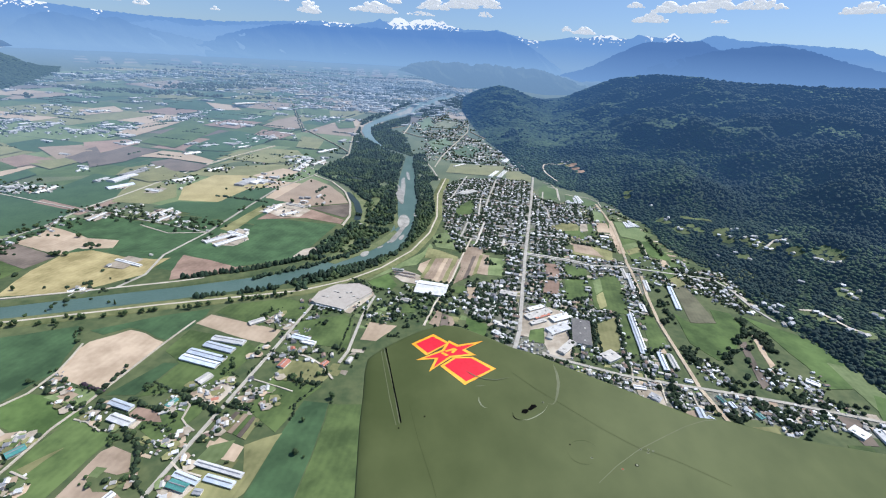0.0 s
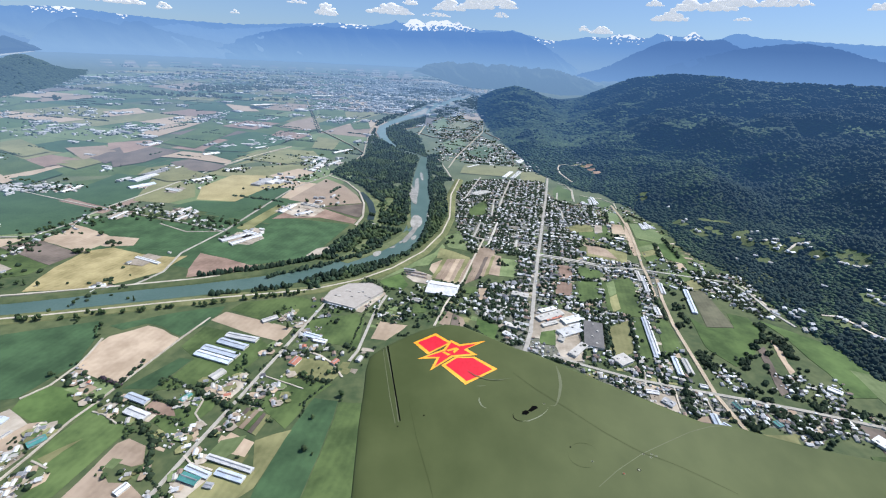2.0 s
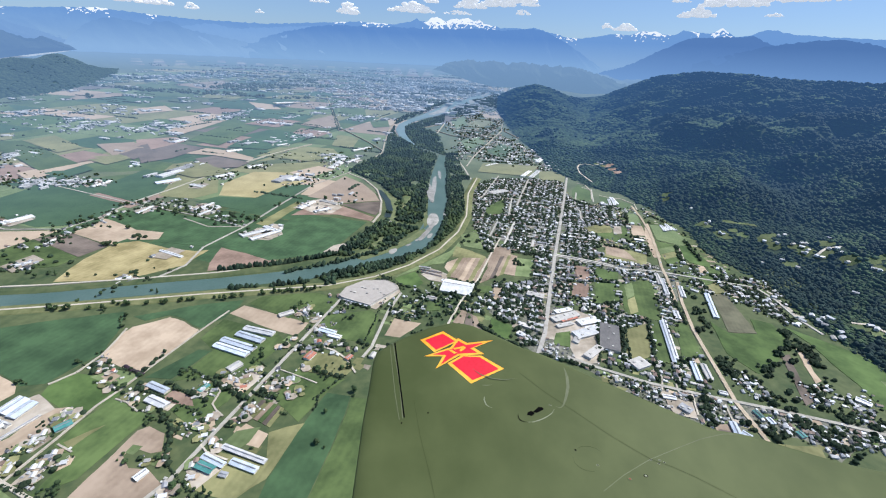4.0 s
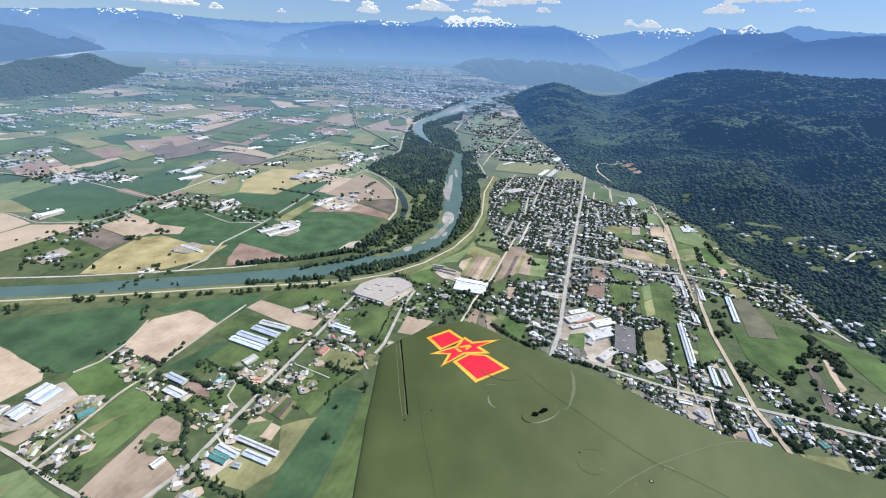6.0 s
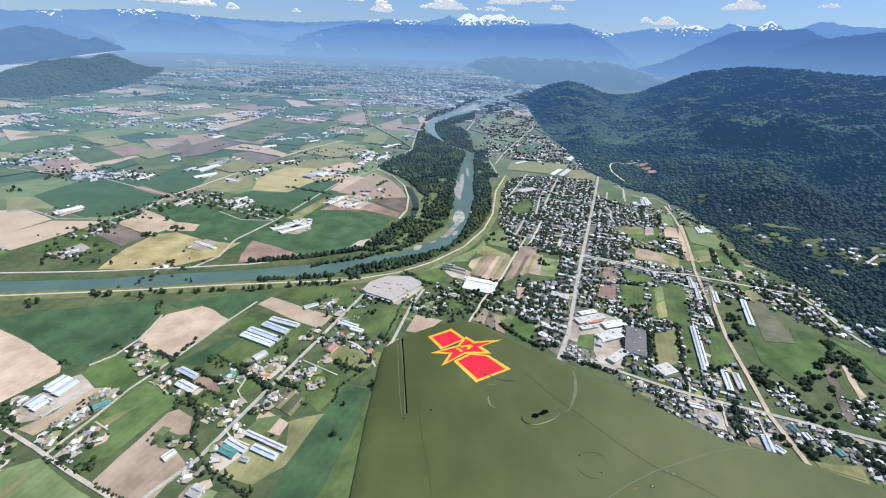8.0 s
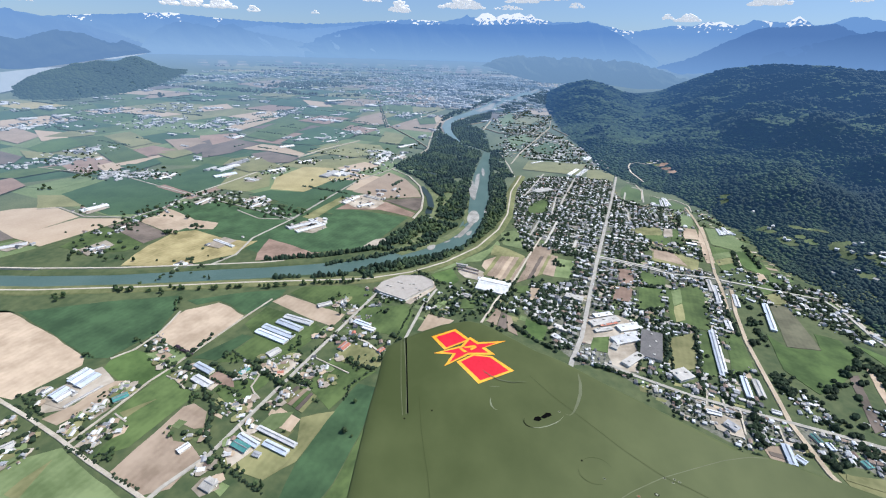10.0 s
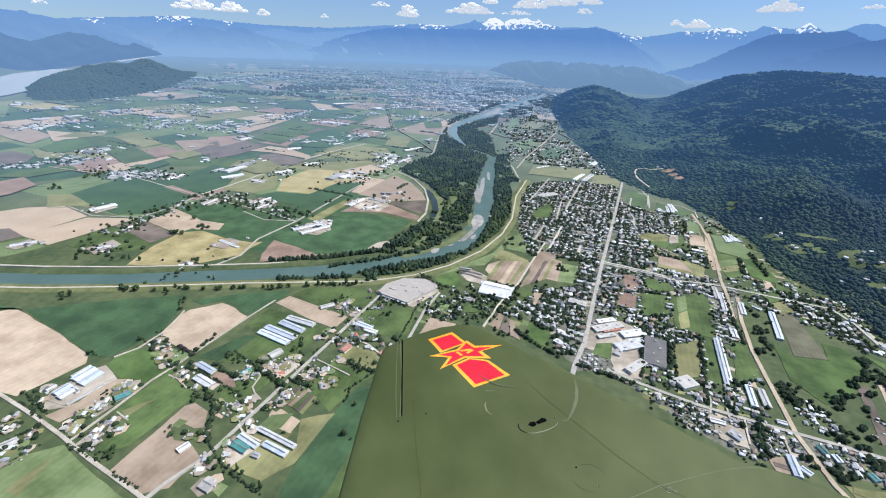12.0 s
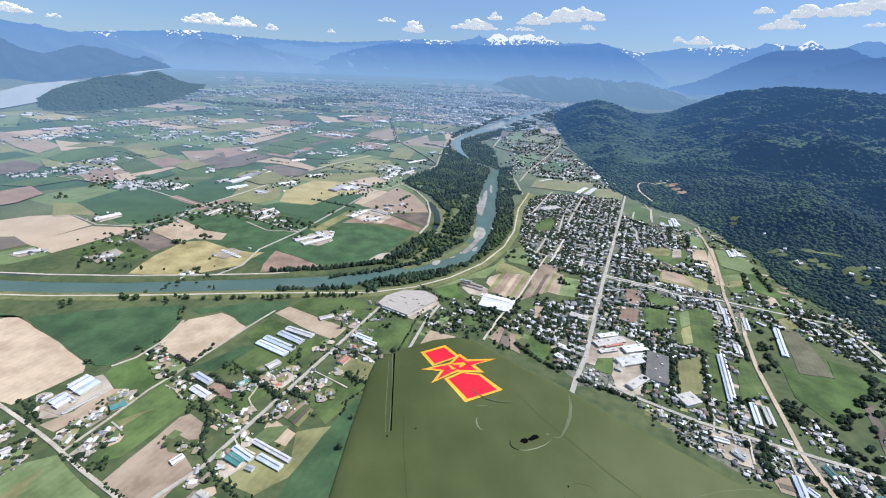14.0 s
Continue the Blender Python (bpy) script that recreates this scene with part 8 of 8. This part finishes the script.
for _ in range(360):  # hedgerows and wind-breaks between the fields
    u, v, n = rng.uniform(1500, 10500), rng.uniform(-8500, -250), rng.randrange(6, 26)
    way = AXIS_U if rng.random() < 0.4 else AXIS_V
    for k in range(n):
        p = AXIS_U * u + AXIS_V * v + way * k * 13
        if plain_at(p.x, p.y):
            scatter(far_trees[band_of(p.x, p.y) + 1], p.x + rng.uniform(-5, 5), p.y + rng.uniform(-5, 5), rng.uniform(5, 10), 0)
for _ in range(9000):  # woods between the blocks of the far town
    x, y = polar(rng.uniform(-45, 2), rng.uniform(6000, 16000))
    if plain_at(x, y, 16000) and noise.noise(Vector((x / 1500, y / 520, 2.0))) > 0.22:
        scatter(far_trees[1], x, y, rng.uniform(14, 30), 0, plain=True)
for cx, cy, n, wide, deep in [(-2973, 2891, 60, 177, 314), (-2471, 3003, 70, 155, 310), (-2341, 3753, 50, 138, 266), (-3848, 3283, 40, 180, 291), (-3628, 2689, 40, 142, 373), (-2404, 1741, 34, 149, 101), (-1969, 1611, 28, 73, 74), (-1824, 1637, 18, 49, 69),
                              (-1355, 3082, 26, 134, 154), (-1213, 4112, 36, 146, 290), (-1817, 5547, 46, 248, 538), (-889, 2472, 20, 59, 62), (-3611, 2366, 26, 136, 213), (-3487, 3684, 34, 188, 292), (-2535, 1977, 22, 64, 118), (-2524, 1587, 16, 107, 82)]:
    for _ in range(n):
        far_spot(cx + rng.gauss(0, wide * 0.6), cy + rng.gauss(0, deep * 0.5), min(30, 6.5 * rng.paretovariate(1.9)), rng.uniform(4, 7), rng.choice((0, 1, 2)))
for cx, cy, n, wide, deep in [(-5909, 7420, 120, 540, 1630), (-5778, 9157, 110, 616, 1855), (-5393, 12037, 120, 1312, 2900), (-3088, 11122, 160, 984, 2600), (-1382, 8237, 200, 592, 1885)]:  # the far towns
    for _ in range(n):
        far_spot(cx + rng.gauss(0, wide * 0.7), cy + rng.gauss(0, deep * 0.6), min(70, 11 * rng.paretovariate(1.6)), rng.uniform(6, 11), rng.choice((0, 1, 2)))
for k in range(160):  # trees along the straight railway
    f = k / 160
    for _ in range(2):
        scatter(far_trees[1], -1181 - 681 * f + rng.uniform(-14, 14), 3414 + 1674 * f + rng.uniform(-14, 14), rng.uniform(5, 9), 0, plain=True)
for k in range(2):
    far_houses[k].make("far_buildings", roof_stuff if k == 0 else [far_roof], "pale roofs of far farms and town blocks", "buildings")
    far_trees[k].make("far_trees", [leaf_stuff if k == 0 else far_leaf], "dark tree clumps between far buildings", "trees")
# pale haze above the far river is painted into its material
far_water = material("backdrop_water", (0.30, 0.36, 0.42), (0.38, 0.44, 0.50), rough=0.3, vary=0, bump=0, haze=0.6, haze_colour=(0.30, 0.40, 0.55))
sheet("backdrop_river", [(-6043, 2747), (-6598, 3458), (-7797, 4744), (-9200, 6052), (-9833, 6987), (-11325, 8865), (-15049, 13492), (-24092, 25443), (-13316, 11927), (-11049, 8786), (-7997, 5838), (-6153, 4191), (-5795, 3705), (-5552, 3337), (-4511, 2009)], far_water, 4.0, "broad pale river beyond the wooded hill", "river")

# ---- the aircraft's wing ----
WING_AT, WING_X, WING_Y, WING_N = Vector((14.684, 242.478, 396.669)), Vector((0.9997, 0.0000, -0.0233)), Vector((0.0060, 0.9662, 0.2578)), Vector((0.0226, -0.2578, 0.9659))
olive = material("olive_wing_paint", (0.060, 0.077, 0.026), (0.092, 0.111, 0.042), rough=0.62, wide=0.012, fine=0.04, vary=0, bump=0, gloss=0.13)
red_paint = material("red_paint", (0.62, 0.012, 0.03), (0.72, 0.022, 0.045), rough=0.4, wide=0.05, fine=0.5, vary=0, bump=0.02)
yellow_paint = material("yellow_paint", (0.80, 0.33, 0.02), (0.90, 0.48, 0.06), rough=0.4, wide=0.04, fine=0.4, vary=0, bump=0.02)
gap_shade_paint = material("dark_gap_and_shade", (0.003, 0.003, 0.003), (0.007, 0.007, 0.006), rough=0.9, vary=0, gloss=0.02)
seam_paint = material("seam", (0.044, 0.057, 0.019), (0.064, 0.080, 0.029), rough=0.7, vary=0, gloss=0.1)
scuff_lit_paint = material("scuffed_and_lit_paint", (0.16, 0.18, 0.11), (0.22, 0.24, 0.155), rough=0.5, wide=0.1, fine=0.6, vary=0)
TRAIL = [(-11.7, 38.0), (-28.9, 31.3), (-42.1, 22.6), (-54.8, 13.4), (-65.2, 3.0), (-65.4, -8.9), (-62.9, -28.7), (-61.2, -49.3), (-57.8, -74.6), (-54.9, -96.4), (-52.4, -113.5), (-50.0, -129.4), (-42.0, -180.0), (-34.0, -235.0)]
LEAD = [(-11.7, 38.0), (3.4, 37.8), (23.1, 30.1), (44.8, 20.9), (62.9, 16.8), (88.1, 6.7), (119.1, -3.7), (152.6, -14.6), (176.2, -21.4), (197.5, -19.9), (224.1, -23.0), (255.5, -25.4), (272.6, -25.5), (307.4, -24.7), (346.9, -23.1), (385.0, -30.0), (400.0, -110.0), (400.0, -235.0)]


def wing_point(a, b, lift=0.0):
    """A point of the wing's cambered upper skin."""
    camber = -0.00035 * (a - 20) ** 2
    return WING_AT + WING_X * a + WING_Y * b + WING_N * (camber + lift)


def along(pts, n):
    d = [0.0]
    for p, q in zip(pts, pts[1:]):
        d.append(d[-1] + math.dist(p, q))
    out = []
    for k in range(n + 1):
        s = d[-1] * (k / n) ** 1.35
        i = max(0, min(len(pts) - 2, sum(1 for q in d if q <= s) - 1))
        f = (s - d[i]) / (d[i + 1] - d[i])
        out.append((pts[i][0] + (pts[i + 1][0] - pts[i][0]) * f, pts[i][1] + (pts[i + 1][1] - pts[i][1]) * f))
    return out


wing = new("aircraft_wing")
wing.location = WING_AT
tagged(wing, "olive green aircraft wing with red and yellow star marking", "wing")
HOME = Matrix.Translation(-WING_AT)


def wing_part(name, verts, faces, mat, label="", smooth=False):
    return part(name, mesh_from(name, [HOME @ Vector(v) for v in verts], faces, [mat], None, smooth), wing, label)


def wing_skin():
    rows, cols = 72, 30
    left, right = along(TRAIL, rows), along(LEAD, rows)
    verts, faces = [], []
    for under in (0, 1):
        for p, q in zip(left, right):
            for c in range(cols + 1):
                s = 0.5 - 0.5 * math.cos(math.pi * c / cols)
                a, b = p[0] + (q[0] - p[0]) * s, p[1] + (q[1] - p[1]) * s
                w = math.dist(p, q)
                edge = min(s, 1 - s) * w
                thick = min(7.0, 0.2 + 2.4 * math.sqrt(max(0, edge))) if under else 0
                roll = -1.6 * math.exp(-edge / 2.5)
                verts.append(wing_point(a, b, roll - thick))
    n = (rows + 1) * (cols + 1)
    for i in range(rows):
        for j in range(cols):
            a = i * (cols + 1) + j
            faces.append((a, a + cols + 1, a + cols + 2, a + 1))
            faces.append((n + a, n + a + 1, n + a + cols + 2, n + a + cols + 1))
    for i in range(rows):
        a = i * (cols + 1)
        faces.append((a, n + a, n + a + cols + 1, a + cols + 1))
        b = a + cols
        faces.append((b, b + cols + 1, n + b + cols + 1, n + b))
    k = rows * (cols + 1)
    for j in range(cols):
        faces.append((k + j, n + k + j, n + k + j + 1, k + j + 1))
    return wing_part("skin", verts, faces, olive, "olive green painted metal skin", True)


def decal(name, pts, mat, lift, label="", under=None):
    """A painted or fitted shape on the skin, as a thin plate that follows the camber."""
    bm = bmesh.new()
    f = bm.faces.new([bm.verts.new((a, b, 0)) for a, b in pts])
    bmesh.ops.triangulate(bm, faces=[f])
    bmesh.ops.subdivide_edges(bm, edges=bm.edges[:], cuts=3, use_grid_fill=True)
    top = {v: Vector(v.co) for v in bm.verts}
    for v, c in top.items():
        v.co = wing_point(c.x, c.y, lift) - WING_AT
    bm.normal_update()
    if sum(q.normal.dot(WING_N) for q in bm.faces) < 0:
        bmesh.ops.reverse_faces(bm, faces=bm.faces[:])
    me = bpy.data.meshes.new(name)
    bm.to_mesh(me)
    bm.free()
    me.materials.append(mat)
    return part(name, me, under or wing, label)


def band(name, pts, width, mat, lift, label="", taper=False):
    line = along(pts, max(8, len(pts) * 4)) if len(pts) > 2 else pts
    verts, faces = [], []
    for k, (a, b) in enumerate(line):
        p, q = line[max(0, k - 1)], line[min(len(line) - 1, k + 1)]
        d = Vector((q[0] - p[0], q[1] - p[1])).normalized()
        w = width / 2 * (math.sin(math.pi * (k + 0.5) / len(line)) if taper else 1)
        verts += [wing_point(a + d.y * w, b - d.x * w, lift), wing_point(a - d.y * w, b + d.x * w, lift)]
    for k in range(len(line) - 1):
        faces.append((2 * k, 2 * k + 1, 2 * k + 3, 2 * k + 2))
    ob = wing_part(name, verts, faces, mat, label)
    return ob


wing_skin()
upper_bar = decal("flag_border", [(-34.5, 17.0), (-18.2, 27.6), (-5.3, 20.0), (-22.3, 7.0)], yellow_paint, 0.10, "yellow border of the red bar")
decal("flag_bar", [(-31.0, 17.2), (-18.5, 25.1), (-8.0, 19.2), (-21.3, 9.4)], red_paint, 0.20, "red bar of the marking", upper_bar)
lower_bar = decal("flag_border", [(-11.6, -1.2), (-1.9, 7.1), (12.5, 8.8), (29.4, 0.1), (6.5, -15.5)], yellow_paint, 0.10, "yellow border of the red bar")
decal("flag_bar", [(-8.5, -0.7), (-0.4, 6.3), (11.2, 7.4), (25.6, -0.8), (7.5, -12.6)], red_paint, 0.20, "red bar of the marking", lower_bar)
star_outline = decal("star_border", [(-6.0, 22.2), (1.2, 18.7), (21.1, 24.3), (6.7, 15.1), (14.8, 10.4), (-3.9, 6.4), (-19.4, -6.9), (-15.7, 4.2), (-29.5, 2.4), (-11.1, 12.8)], yellow_paint, 0.30, "yellow outline of the star")
decal("star", [(-5.7, 19.8), (0.5, 16.6), (14.2, 21.0), (4.0, 13.9), (9.5, 10.9), (-4.8, 7.9), (-16.3, -3.2), (-13.2, 5.6), (-23.3, 4.8), (-9.3, 11.8)], red_paint, 0.40, "red star", star_outline)
decal("glyph_bar", [(-11.8, 9.8), (-10.0, 10.8), (-5.6, 8.6), (-7.5, 7.3)], yellow_paint, 0.50, "yellow stroke on the star", star_outline)
decal("glyph_bar", [(-8.9, 12.3), (-1.5, 15.4), (0.8, 14.0), (-2.6, 10.3), (-4.1, 11.1), (-2.7, 13.1), (-7.8, 11.1)], yellow_paint, 0.50, "yellow stroke on the star", star_outline)
rubbed = material("rubbed_olive_paint", (0.100, 0.114, 0.060), (0.138, 0.153, 0.087), rough=0.6, wide=0.03, fine=0.2, vary=0, bump=0, gloss=0.13)
decal("aileron_slot", [(-53.7, 12.2), (-52.8, 12.4), (-34.2, -45.8), (-35.1, -46.0)], gap_shade_paint, 0.12, "dark gap along the aileron")
band("slot_edge", [(-54.7, 11.6), (-42.9, -20.7), (-35.6, -46.5)], 0.7, rubbed, 0.06, "paler edge beside the aileron gap")
band("slot_edge", [(-56.3, 9.2), (-43.7, -31.2), (-37.6, -47.6)], 0.5, rubbed, 0.06, "paler edge of the aileron fairing")
band("seam", [(40.37, -1.7), (56.6, -13.8), (79.6, -27.5), (98.7, -39.2), (114.9, -47.0), (122.8, -50.3), (131.1, -51.5), (144.8, -55.4), (156.9, -59.8), (175.0, -66.5)], 0.3, seam_paint, 0.08, "panel seam")
band("fairing_edge", [(87.7, -73.4), (101.6, -62.3), (119.6, -50.4), (140.7, -39.4), (158.9, -30.1), (175.9, -23.5), (187.0, -21.3)], 0.45, rubbed, 0.08, "pale edge of the wing root fairing")
band("seam", [(-30.69, -33.04), (-23, -55.25), (-17.62, -68.41), (-12.33, -80.49), (-6.34, -97.18)], 0.22, seam_paint, 0.08, "panel seam")
# light and shadow on the hatch ring, painted as a pale and a dark arc
band("hatch_rim", [(43.94, -38.2), (48.6, -37.5), (54.02, -34.92), (58.8, -31.66), (61.81, -28.71), (63.4, -25.6)], 0.6, scuff_lit_paint, 0.10, "lit edge of the fuel hatch, painted pale", True)
band("hatch_rim", [(38.77, -33.17), (38.84, -35.9), (40.33, -37.55), (42.86, -38.22), (45.37, -38.12)], 0.6, gap_shade_paint, 0.11, "shaded edge of the fuel hatch, painted dark", True)
band("scuff", [(72.89, 8.76), (74.35, 0.65), (74.18, -7.45), (72.12, -15.62), (69.46, -22.37), (67.11, -24.86), (64.2, -24.24)], 2.2, rubbed, 0.09, "pale scuffed streak", True)
band("scuff", [(7.29, -4.01), (13.25, -7.61), (20.54, -9.49), (29.18, -9.46), (39.27, -6.4)], 0.7, rubbed, 0.45, "pale scratch", True)
band("scuff", [(13.97, -15.63), (17.45, -15.22), (21.27, -14.29)], 0.9, rubbed, 0.09, "faint pale scratch", True)
band("scuff", [(16.24, -23.88), (16.08, -26.43), (17.47, -29.49), (19.48, -31.16), (21.74, -31.56)], 1.0, scuff_lit_paint, 0.09, "pale scratch", True)
INSPECTION_RING = [(81.9 + 10.0 * math.cos(k) + 1.2 * math.sin(k), -55.7 + 1.8 * math.cos(k) - 7.4 * math.sin(k)) for k in [j * 0.3142 for j in range(21)]]
band("hatch_ring", INSPECTION_RING[4:12], 0.35, seam_paint, 0.08, "outline of the round inspection hatch", True)
band("hatch_ring", INSPECTION_RING[13:20], 0.35, seam_paint, 0.08, "outline of the round inspection hatch", True)
decal("fuel_cap", [(44.61, -33.24), (45.32, -31.13), (47.52, -29.92), (48.98, -30.43), (49.71, -31.87), (47.88, -33.4)], gap_shade_paint, 0.2, "black fuel filler recess")
decal("fuel_cap", [(48.62, -30.5), (50.46, -28.55), (52.32, -26.38), (54.91, -26.07), (55.99, -27.47), (53.75, -29.11), (51.17, -30.8)], gap_shade_paint, 0.2, "black fuel filler recess")
for a, b in [(-35.73, -49.74), (-19.82, -40.81), (74.06, -51.74)]:
    decal("rivet", [(a + 0.6 * math.cos(k), b + 0.6 * math.sin(k)) for k in range(6)], gap_shade_paint, 0.1, "small dark fitting")


def cap(a, b, r, ring, middle, label):
    """A small round filler cap with a rim."""
    rim = decal("cap_rim", [(a + r * math.cos(k * 0.5236), b + 0.62 * r * math.sin(k * 0.5236)) for k in range(12)], ring, 0.16, label)
    decal("cap_centre", [(a + 0.6 * r * math.cos(k * 0.5236), b + 0.37 * r * math.sin(k * 0.5236)) for k in range(12)], middle, 0.3, "cap centre", rim)


(RED_CAP, BLACK_CAP), PINS = [(104.85, -64), (115.09, -60.54)], [(60.52, -23.75), (120.88, -50.23), (126.45, -49.5), (129.13, -50.3), (86.55, -58.98), (125.35, -51.66)]
cap(*RED_CAP, 1.3, rubbed, material("faded_red_cap", (0.17, 0.06, 0.03), (0.26, 0.09, 0.05), vary=0, bump=0), "pale rim of a red cap")
cap(*BLACK_CAP, 1.4, gap_shade_paint, scuff_lit_paint, "black rim of a filler cap")
for a, b in PINS:
    cap(a, b, 0.9, scuff_lit_paint, gap_shade_paint, "pale rim of a small fastener")
